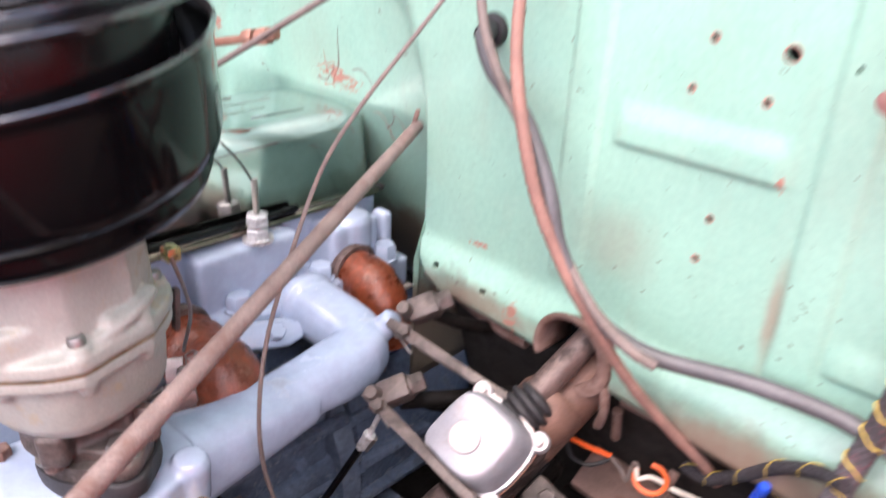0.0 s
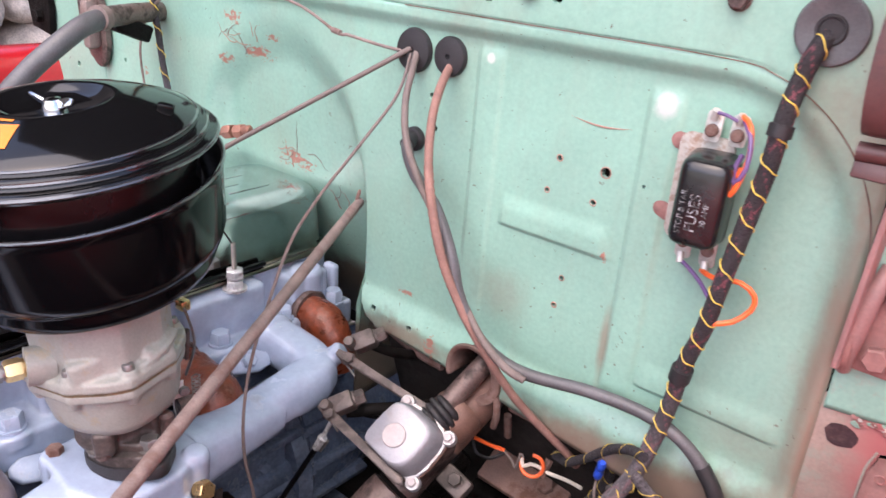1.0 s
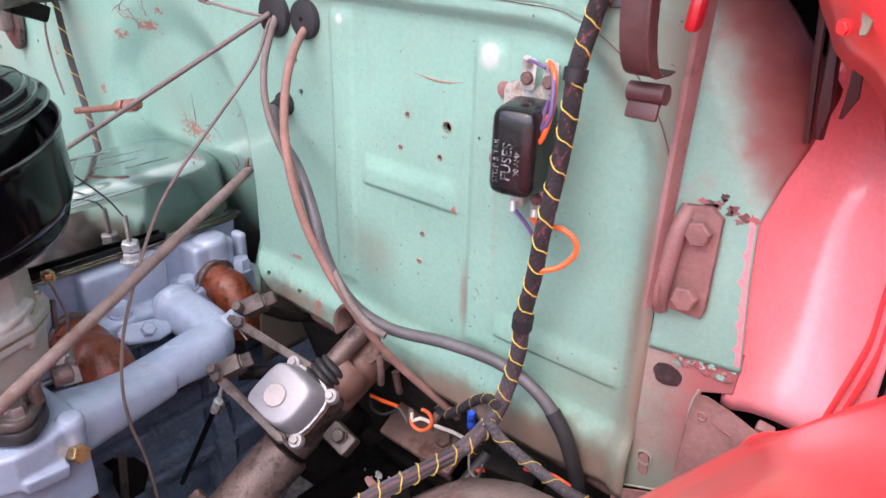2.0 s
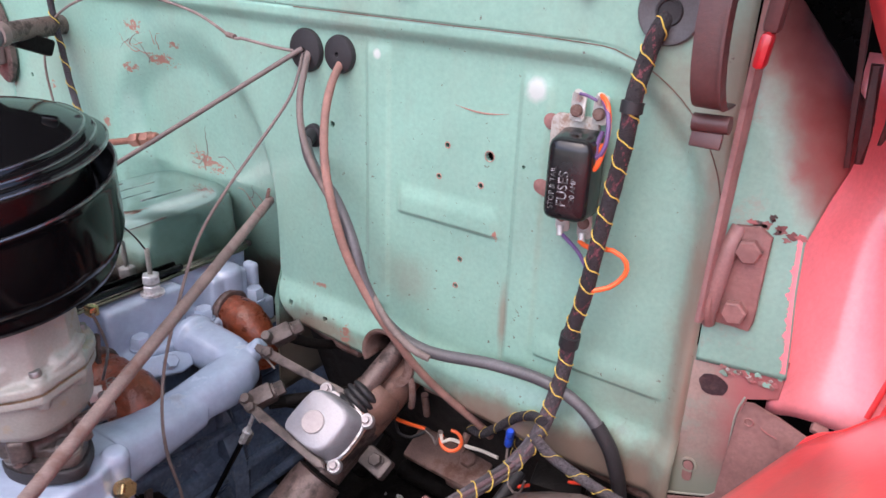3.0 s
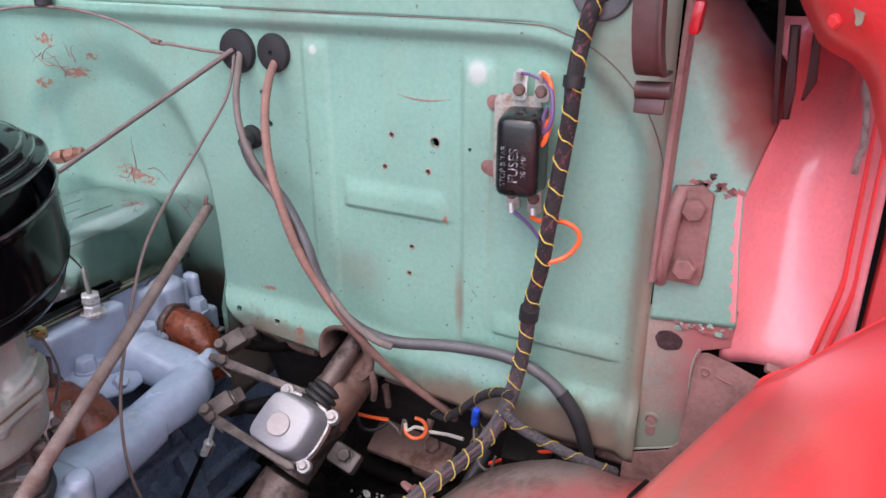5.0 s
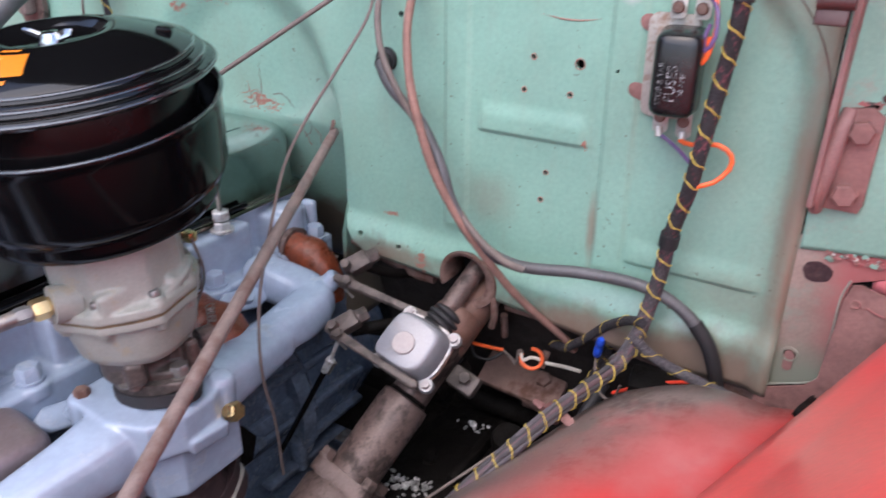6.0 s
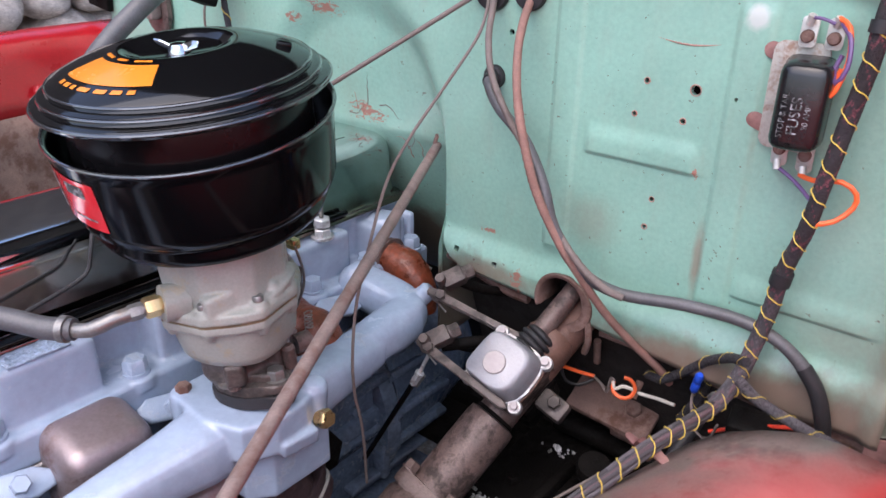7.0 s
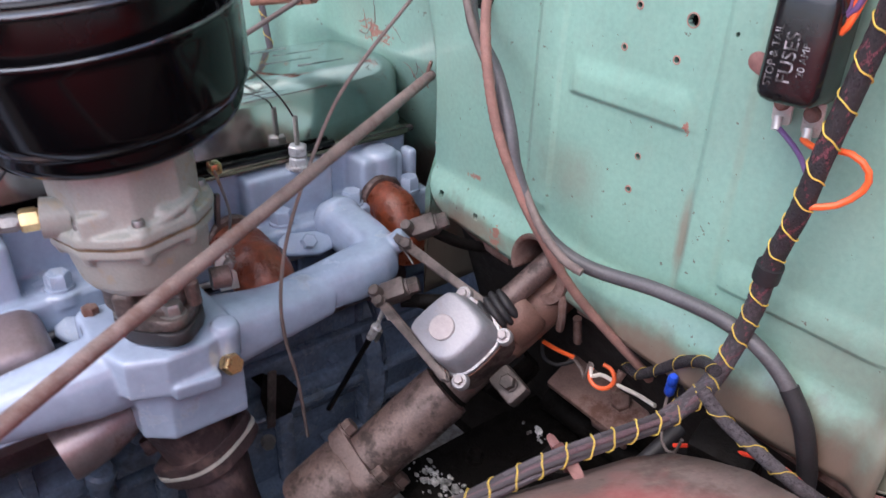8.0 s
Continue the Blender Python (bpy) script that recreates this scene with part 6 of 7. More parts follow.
# ---- frame and bracket below ----
def chassis():
    ob = thing("frame_rail", (0.0, -0.3, 0.42), "greasy dark chassis frame rail under the steering gear", "frame rail")
    part("web", box(pose(-0.02, -0.25, 0.47), (0.012, 1.7, 0.16), 0.003), DARK, ob)
    part("top_flange", box(pose(0.012, -0.25, 0.552), (0.066, 1.7, 0.008), 0.003), DARK, ob)
    ob = thing("cross_member", (-0.25, 0.1, 0.42), "dark greasy cross member beneath the toe board", "cross member")
    part("beam", box(pose(-0.25, 0.16, 0.46), (0.55, 0.09, 0.10), 0.01), DARK, ob)
    ob = thing("toe_board", (-0.1, 0.15, 0.6), "dark rusty underside of the sloping toe board", "toe board", kind="structure")
    rows = [[Vector((x, 0.022 + 0.10 * v, 0.782 - 0.30 * v)) for x in np.linspace(-0.27, 0.21, 13)] for v in np.linspace(0, 1, 8)]
    thicken(part("sheet", sheet(rows), TOE, ob, sharp=80), 0.002)
    part("foot_flange", tube([(-0.285, 0.004, 0.80), (-0.2, 0.006, 0.778), (-0.165, 0.006, 0.776)], 0.006, 8), RUST, ob)
    part("foot_flange", tube([(-0.068, 0.006, 0.770), (0.0, 0.006, 0.768), (0.1, 0.006, 0.758), (0.205, 0.006, 0.752)], 0.006, 8), RUST, ob)
    # bracket with bolt
    ob = thing("frame_bracket", (-0.055, 0.05, 0.64), "rusty brown steel bracket with a bolt", "bracket")
    m = at((-0.062, 0.052, 0.648), (0.15, -0.45, 0.85), (1, 0.12, -0.2))
    part("plate", box(m, (0.105, 0.058, 0.012), 0.004), RUST, ob)
    part("front_lip", box(m @ pose(0.030, -0.027, -0.008), (0.044, 0.006, 0.020), 0.003), RUST, ob)
    part("bolt", hex_bolt(m @ pose(0.024, 0.002, 0.006), 0.018, 0.009, 1.3), RUST, ob)
    part("arm", box(m @ pose(-0.035, 0.05, 0.0), (0.03, 0.07, 0.012), 0.003), DARK, ob)
    part("stud", lathe([(0.0045 if i % 2 else 0.0038, i * 0.0016) for i in range(22)], at((-0.074, 0.016, 0.722), (0.05, -0.25, 1)), 10), RUST, ob, sharp=80)
    # rusty collar round the column
    ob = thing("column_collar", (-0.117, -0.01, 0.79), "rusty red steel collar around the steering column opening", "collar")
    cx, cz, r = COLUMN_HOLE
    rows = []
    for a in np.linspace(-75, 205, 44):
        c_, s_ = math.cos(radians(a)), math.sin(radians(a))
        w = 0.0030 + 0.007 * max(0.0, math.cos(radians(a + 15))) ** 1.5
        rows.append([Vector((cx + k * c_, yy, cz + k * s_)) for k, yy in ((r - 0.001, 0.03), (r - 0.001, -0.014), (r + 0.001, -0.0158), (r + w, -0.0160), (r + w + 0.001, -0.0135))])
    thicken(part("ring", sheet(rows), RUST, ob, sharp=60), 0.0012)
    part("tail", tube([(cx + r + 0.006, -0.012, cz - 0.012), (cx + r + 0.010, -0.014, cz - 0.035), (cx + r + 0.004, -0.008, cz - 0.055)], 0.004, 8), RUST, ob)
    # added plate with pale gravel, standing in for ground seen through the gap
    ob = thing("gravel_plate", (-0.085, 0.0, 0.555), "dark plate added on the frame to carry the gravel", "gusset")
    part("plate", box(pose(-0.092, -0.039, 0.562), (0.154, 0.218, 0.010), 0.002), DARK, ob)
    part("rib", box(pose(-0.085, -0.03, 0.572), (0.012, 0.11, 0.018), 0.003), DARK, ob)
    for x, y in ((-0.13, -0.06), (-0.04, -0.06)):
        part("bolt", hex_bolt(at((x, y, 0.567)), 0.016, 0.010), DARK, ob)
    rng = random.Random(8)
    bm = bmesh.new()
    for gx, gy, gz, wx, wy, count in ((-0.150, 0.160, 0.510, 0.040, 0.022, 110), (-0.118, 0.020, 0.567, 0.020, 0.010, 16), (-0.130, -0.112, 0.567, 0.024, 0.014, 70)):
        for k in range(count):
            x, y, s = gx + rng.gauss(0, wx * 0.6), gy + rng.gauss(0, wy * 0.6), rng.choice((0.0012, 0.0018, 0.0026, 0.0036, 0.0052)) * rng.uniform(0.8, 1.2)
            if gz > 0.55 and not (-0.166 < x < -0.018 and -0.145 < y < 0.065) or gz < 0.55 and not 0.118 < y < 0.202:
                continue
            own = bmesh.new()
            bmesh.ops.create_icosphere(own, subdivisions=1, radius=s)
            own.transform(pose(x, y, gz + s * 0.4, rng.uniform(0, 360), rng.uniform(0, 360), 0) @ Matrix.Diagonal((1, rng.uniform(0.5, 0.9), rng.uniform(0.4, 0.7), 1)))
            merge(own, bm)
    solo("stand_in_gravel", bm, surface("pale_stand_in_gravel", (0.40, 0.40, 0.39), 0.35, 0.0, 0.9, 70, 0.3, 300), (-0.085, 0.0, 0.567), "pale gravel on the added plate and cross member, standing in for the ground below", "gravel", kind="stuff", sharp=20)
    # oily clutter on the frame
    rng = random.Random(11)
    ob = thing("pedal_linkage", (0.02, -0.05, 0.55), "greasy pedal levers and rods on the frame", "linkage")
    part("pedal_shaft", tube([(-0.14, 0.06, 0.585), (0.12, 0.06, 0.585)], 0.014, 14, smooth=False), DARK, ob)
    part("pedal_arm", tube([(0.03, 0.06, 0.585), (0.02, -0.02, 0.62), (0.015, -0.09, 0.60)], 0.011, 12), DARK, ob)
    part("pull_rod", tube([(0.015, -0.09, 0.60), (0.03, -0.25, 0.57), (0.03, -0.5, 0.56)], 0.006, 10), DARK, ob)
    part("brake_hose", tube([(0.05, 0.02, 0.70), (0.04, -0.04, 0.66), (0.045, -0.12, 0.62), (0.06, -0.22, 0.60)], 0.007, 10), RUBBER, ob)
    part("master_cap", lathe([(0.02, 0), (0.021, 0.012), (0.018, 0.018), (0.001, 0.019)], at((-0.045, -0.02, 0.60), (0.1, -0.3, 1)), 20), DARK, ob)


def closing_panels():
    """Plain cab floor, cab and radiator wall, unseen, added to block light from outside."""
    ob = solo("cab_floor", box(pose(-0.42, 0.86, 0.475), (1.62, 1.66, 0.02), 0.004), DARK, (-0.42, 0.82, 0.475), "plain dark underside of the cab floor", "cab floor", kind="structure")
    ob = thing("cab_shell", (-0.42, 1.0, 0.47), "plain dark cab shell behind the firewall, unseen, added to block light", "cab", kind="structure")
    for x in (-1.10, 0.52):
        part("side_panel", box(pose(x, 0.95, 0.92), (0.01, 1.45, 0.92), 0.002), DARK, ob)
    part("back_panel", box(pose(-0.29, 1.68, 1.15), (1.62, 0.01, 1.38), 0.002), DARK, ob)
    part("screen_panel", box(pose(-0.29, 0.42, 1.55, 14, 0, 0), (1.62, 0.01, 0.5), 0.002), DARK, ob)
    part("roof_panel", box(pose(-0.29, 1.05, 1.82), (1.62, 1.26, 0.01), 0.002), DARK, ob)
    part("cowl_panel", box(pose(0.40, 0.28, 1.34), (0.26, 0.5, 0.008), 0.002), DARK, ob)
    ob = solo("radiator_wall", box(pose(-0.45, -1.25, 0.68), (1.6, 0.06, 0.76), 0.01), DARK, (-0.45, -1.25, 0.72), "plain dark radiator wall closing the engine bay, unseen, added to block light", "radiator wall", kind="structure")


chassis()
closing_panels()


# ---- firewall fittings ----
def grommet(x, z, r, material=RUBBER, label="round black rubber grommet pressed into the firewall", y=0.0):
    ob = solo("grommet", lathe([(r * 0.75, 0.004), (r * 0.98, 0.0), (r, -0.003), (r * 0.94, -0.006), (r * 0.6, -0.0075), (r * 0.30, -0.0082), (r * 0.14, -0.0078), (r * 0.12, -0.004), (0.001, -0.003)], Matrix.Translation((x, y, z)) @ frame_of((0, 1, 0)).to_4x4(), 32), material, (x, y, z), label, "grommet", "firewall grommets")
    return ob


def loom_grommet():
    ob = thing("loom_grommet", (0.154, -0.008, 1.193), "large black rubber grommet around the wiring loom", "grommet")
    m = Matrix.Translation((0.154, -0.008, 1.193)) @ frame_of((0, 1, 0)).to_4x4()
    part("flange", lathe([(0.018, 0.003), (0.0244, 0.0), (0.0250, -0.002), (0.0238, -0.0042), (0.0215, -0.0044), (0.0205, -0.0040), (0.001, -0.0040)], m, 40), GREY_RUBBER, ob)
    part("lip", lathe([(0.0078, -0.0038), (0.0084, -0.0056), (0.0098, -0.0058), (0.0108, -0.0042)], m, 32), RUBBER, ob, "raised inner lip")


grommet(-0.229, 1.121, 0.0225)
grommet(-0.182, 1.122, 0.0195)
grommet(-0.222, 1.031, 0.013)
loom_grommet()
grommet(-0.094, 1.195, 0.010, y=-0.008)


def plug_screw():
    ob = thing("screw", (0.087, -0.01, 1.206), "pale rusty hexagon screw in the upper firewall", "screw")
    part("head", hex_bolt(at((0.087, -0.0085, 1.206), (0, -1, 0)), 0.014, 0.007, 1.3), CAST, ob)


plug_screw()


def cable(name, points, r, material, label, category="cable", ferrule=None, ribs=0.0, n=10, cuff=False):
    ob = thing(name, points[0], label, category)
    part("sheath", tube(points, r, n, wobble=0.04), material, ob)
    if cuff:
        part("cuff", tube([points[0], points[1]], r * 1.25, n, smooth=False), RUBBER, ob, "black rubber cuff")
    if ribs:
        a, b = ferrule
        path = spline(points, 0.0022)
        k0, k1 = int(a * len(path)), int(b * len(path))
        part("spiral_sleeve", tube([q for q in path[k0:k1]], lambda t: r * (1.06 + 0.07 * math.cos(t * (k1 - k0) * 1.9)), n, smooth=False), material, ob, sharp=80)
    return ob


cable("control_cable", [(-0.224, -0.004, 1.121), (-0.2146, -0.0212, 1.1034), (-0.2065, -0.0374, 1.0769), (-0.1931, -0.0484, 1.0449), (-0.1687, -0.0553, 1.0111), (-0.1435, -0.0541, 0.9767), (-0.1251, -0.0506, 0.9404), (-0.1011, -0.0549, 0.9049), (-0.0666, -0.0644, 0.8785), (-0.0359, -0.0686, 0.8642), (-0.0156, -0.0655, 0.8582)], 0.0036, GREY_CABLE,
      "thin dusty grey control cable from the firewall grommet", ferrule=(0.82, 0.99), ribs=1.0)
cable("control_cable", [(-0.1818, 0.0022, 1.1185), (-0.1736, -0.0249, 1.0966), (-0.1665, -0.0432, 1.0671), (-0.1528, -0.0596, 1.028), (-0.1359, -0.0681, 0.9861), (-0.1182, -0.0682, 0.9408), (-0.0933, -0.0616, 0.8936), (-0.0621, -0.0531, 0.8511), (-0.0425, -0.0418, 0.8212), (-0.0202, -0.0247, 0.7903), (0.0065, -0.0042, 0.7576), (0.0148, 0.0112, 0.7356)], 0.0043, RED_CABLE,
      "faded red-brown cloth-covered control cable", ferrule=(0.25, 0.5), ribs=1.0)
cable("rubber_hose", [(-0.225, 0.0024, 1.0344), (-0.2148, -0.0222, 1.0298), (-0.1911, -0.0365, 1.01), (-0.1492, -0.0476, 0.9839), (-0.1195, -0.0565, 0.9473), (-0.1026, -0.0592, 0.9087), (-0.0753, -0.0539, 0.8694), (-0.0344, -0.0419, 0.8488), (0.0336, -0.0286, 0.8527), (0.0913, -0.0225, 0.8517), (0.1314, -0.0203, 0.8358), (0.1597, -0.0198, 0.805), (0.1711, -0.0154, 0.7681), (0.174, -0.0029, 0.7209), (0.178, 0.0376, 0.6616)], 0.0061, GREY_RUBBER,
      "thick smooth grey rubber hose draped across the firewall", "hose", n=14, cuff=True)
part("lower_end", tube([(0.1440, -0.0198, 0.8255), (0.1597, -0.0198, 0.805), (0.1711, -0.0154, 0.7681), (0.174, -0.0029, 0.7209), (0.178, 0.0376, 0.6616)], 0.0072, 14), RUBBER, bpy.data.objects["rubber_hose"], "black lower end of the hose")
cable("steel_wire", [(-0.232, -0.004, 1.118), (-0.225, -0.0150, 1.1120), (-0.2193, -0.0237, 1.1044), (-0.2175, -0.0414, 1.0776), (-0.2264, -0.0786, 1.035), (-0.2381, -0.1191, 0.988), (-0.2418, -0.1509, 0.9486), (-0.2333, -0.1849, 0.8985), (-0.2277, -0.2127, 0.8413), (-0.2238, -0.2253, 0.787), (-0.2253, -0.2232, 0.7373), (-0.2255, -0.2139, 0.6863), (-0.2305, -0.205, 0.6042)], 0.0017, GREY_CABLE,
      "thin kinked steel throttle wire", "wire", n=8)
cable("steel_wire", [(-0.238, -0.004, 1.118), (-0.265, -0.014, 1.121), (-0.310, -0.020, 1.126), (-0.323, -0.021, 1.126), (-0.387, -0.020, 1.147), (-0.479, -0.020, 1.157), (-0.585, -0.020, 1.148), (-0.676, -0.020, 1.114), (-0.718, -0.020, 1.060), (-0.717, -0.020, 1.004), (-0.700, -0.02, 0.96)], 0.0017, ROD,
      "thin rusty wire looping across the firewall", "wire", n=8)
part("knot", tube([(-0.318, -0.021, 1.1265), (-0.330, -0.021, 1.1280)], 0.0032, 8, smooth=False), ROD, bpy.data.objects["steel_wire.001"])
cable("choke_cable", [(-0.231, -0.006, 1.123), (-0.275, -0.034, 1.090), (-0.404, -0.110, 0.996), (-0.470, -0.149, 0.948)], 0.0027, GREY_CABLE,
      "straight grey choke cable running behind the air cleaner", n=10)


def rod():
    ob = thing("rusty_rod", (-0.31, -0.006, 0.93), "long straight rusty steel rod across the engine bay", "rod")
    a, b = Vector((-0.3113, 0.0096, 0.933)), Vector((0.0698, -0.7656, 0.8281))
    part("shaft", tube([a.lerp(b, t) for t in np.linspace(0, 1, 60)], 0.0057, 12, smooth=False, wobble=0.06), ROD, ob, sharp=70)
    part("flattened_end", box(at(a + Vector((0.0, -0.003, 0.008)), (0.3, 0.1, 1), (1, -1, 0)), (0.009, 0.004, 0.014), 0.0015), RUST, ob)


rod()


def braid(points, r, strands=7, n=42, step=0.0016, cloth=()):
    """A sleeve of crossing strands, raised in a fine diamond weave; cloth gives the colours of the strands."""
    path, rings, run, runs = spline(points, step), [], 0.0, []
    bm = bmesh.new()
    last = path[0]
    for q, (x, y, t) in zip(path, frames_along(path)):
        rr = r(q) if callable(r) else r
        run += (q - last).length / (rr * 0.9)
        last = q
        ring = []
        for k in range(n):
            a = 2 * math.pi * k / n
            f = 1 + 0.05 * noise.noise(q * 60) + 0.055 * abs(math.sin(strands * (a + run * 0.5))) * (1 if math.sin(strands * (a - run * 0.5)) > 0 else 0.35)
            ring.append(bm.verts.new(q + rr * f * (x * math.cos(a) + y * math.sin(a))))
        rings.append(ring)
        runs.append(run)
    for a, c, run in zip(rings, rings[1:], runs):
        for k in range(n):
            face = bm.faces.new((a[k], a[(k + 1) % n], c[(k + 1) % n], c[k]))
            if cloth:
                u = 2 * math.pi * (k + 0.5) / n
                over = math.sin(strands * (u - run * 0.5)) > 0
                face.material_index = cloth[int(strands * (u + run * 0.5) / math.pi) % len(cloth) if over else (int(strands * (u - run * 0.5) / math.pi) + 2) % len(cloth)]
    bm.faces.new(rings[0])
    bm.faces.new(rings[-1])
    return bm


def loom(points, r, pitch, label, tracer=0.00052, name="wiring_loom", cloth=LOOM):
    """Braided harness with a yellow tracer thread wound round it."""
    ob = thing(name, points[0], label, "wiring loom")
    part("braid", braid(points, r), cloth, ob, sharp=80)
    path = spline(points, 0.0012)
    turn, helix, last = 0.0, [], path[0]
    for q, (x, y, t) in zip(path, frames_along(path)):
        turn += (q - last).length / (pitch(q) if callable(pitch) else pitch) * 2 * math.pi
        last = q
        k = r(q) if callable(r) else r
        wander = turn + 0.30 * math.sin(turn * 0.37)
        helix.append(q + (k * 1.06 + 0.0003) * (x * math.cos(wander) - y * math.sin(wander)) + t * 0.0004 * math.sin(wander * 5))
    bm = tube(helix, tracer, 5, smooth=False)
    part("tracer_thread", bm, YELLOW, ob, "yellow tracer thread")
    return ob


def bundle(points, r, pitch, label):
    """Cloth-covered wires lying side by side, bound with a yellow thread."""
    ob = thing("wiring_loom", points[0], label, "wiring loom")
    sleeve = part("sleeve", braid(points[:13], lambda q: r(q) * 0.97, 9, 54, 0.0013, (0, 1, 0, 2, 0, 0, 1)), WIRE_BLACK, ob, "woven cloth sleeve with reddish strands", sharp=80)
    sleeve.data.materials.append(LOOM)
    sleeve.data.materials.append(WIRE_RED)
    path = spline(points[11:], 0.004)
    frames_ = list(zip(path, frames_along(path)))
    rng = random.Random(21)
    count = 8
    for k in range(count):
        a0, wob = 2 * math.pi * k / count, rng.uniform(0, 6)
        line, turn = [], a0
        for i, (q, (x, y, t)) in enumerate(frames_):
            turn += 0.022 + 0.02 * math.sin(i * 0.07 + wob)
            d = r(q) * (0.66 + 0.05 * math.sin(i * 0.13 + wob * 2))
            line.append(q + d * (x * math.cos(turn) + y * math.sin(turn)))
        part("wire", tube(line, lambda t: 0.0023, 9, smooth=False, wobble=0.06), (WIRE_BLACK, LOOM, WIRE_BLACK, LOOM, WIRE_RED, LOOM, WIRE_BLACK, WIRE_RED)[k], ob, sharp=80)
    part("core", tube(path, 0.0042, 10, smooth=False), WIRE_BLACK, ob)
    fine_path = spline(points, 0.0012)
    turn, helix, last = 0.0, [], fine_path[0]
    for q, (x, y, t) in zip(fine_path, frames_along(fine_path)):
        turn += (q - last).length / pitch(q) * 2 * math.pi
        last = q
        w = turn + 0.30 * math.sin(turn * 0.37)
        helix.append(q + (r(q) * 1.0 + 0.0004 + 0.0003 * math.sin(w * 4.0)) * (x * math.cos(w) - y * math.sin(w)) + t * 0.0006 * math.sin(w * 3.7))
    part("tracer_thread", tube(helix, 0.0006, 5, smooth=False), YELLOW, ob, "yellow tracer thread")
    return ob


MAIN = [(0.1540, 0.004, 1.1955), (0.1495, -0.0165, 1.1800), (0.1446, -0.0225, 1.1544), (0.1434, -0.0329, 1.1283), (0.1416, -0.0338, 1.0965), (0.1354, -0.0326, 1.0525), (0.1295, -0.0368, 1.0019), (0.1234, -0.035, 0.9577), (0.1128, -0.0289, 0.917), (0.107, -0.0249, 0.8726), (0.1009, -0.031, 0.8323), (0.0968, -0.0476, 0.8052), (0.0908, -0.0799, 0.7911), (0.0791, -0.1241, 0.7875), (0.0671, -0.1692, 0.7842), (0.0521, -0.2106, 0.7702), (0.0171, -0.2862, 0.7302), (-0.0316, -0.3702, 0.6663)]
THICK = lambda q: 0.0067 + 0.0005 * smoothstep(0.98, 0.82, q.z)
harness = bundle(MAIN, THICK, lambda q: 0.0190 + 0.0030 * smoothstep(0.86, 0.98, q.z), "thick dark wiring loom of cloth-covered wires with yellow tracer thread")
def band_on(z0, z1, r):
    """A tape band on the part of the main loom between two heights."""
    return tube([q for q in spline(MAIN, 0.003) if z1 <= q.z <= z0], r, 18, smooth=False)


part("tape_band", band_on(1.130, 1.117, 0.0088), RUBBER, harness, "black tape band")
part("tape_band", band_on(0.914, 0.900, 0.0092), RUBBER, harness, "black tape band")
loom([(0.099, -0.054, 0.811), (0.117, -0.053, 0.798), (0.1372, -0.052, 0.7905), (0.163, -0.054, 0.786), (0.188, -0.052, 0.780), (0.205, -0.035, 0.765)], 0.0050, 0.027, "thin dusty grey branch of the wiring loom over the wheel housing", 0.0004, cloth=LOOM_DUSTY)
loom([(0.102, -0.046, 0.826), (0.083, -0.030, 0.815), (0.0587, -0.016, 0.7945), (0.034, -0.010, 0.768), (0.0105, -0.001, 0.7445), (-0.010, 0.010, 0.736)], 0.0046, 0.030, "thin braided branch of the wiring loom toward the column", 0.00026)
loom([(0.066, -0.010, 0.800), (0.058, 0.0, 0.770), (0.050, 0.01, 0.735), (0.03, 0.02, 0.69)], 0.0052, 0.022, "thin braided loom branch hanging below the firewall", 0.0003)


cable("thin_cable", [(0.0229, -0.1432, 0.7206), (-0.0262, -0.245, 0.692), (-0.0733, -0.3446, 0.6632), (-0.12, -0.45, 0.632)], 0.0016, GREY_CABLE, "thin grey cable running beneath the wiring loom")


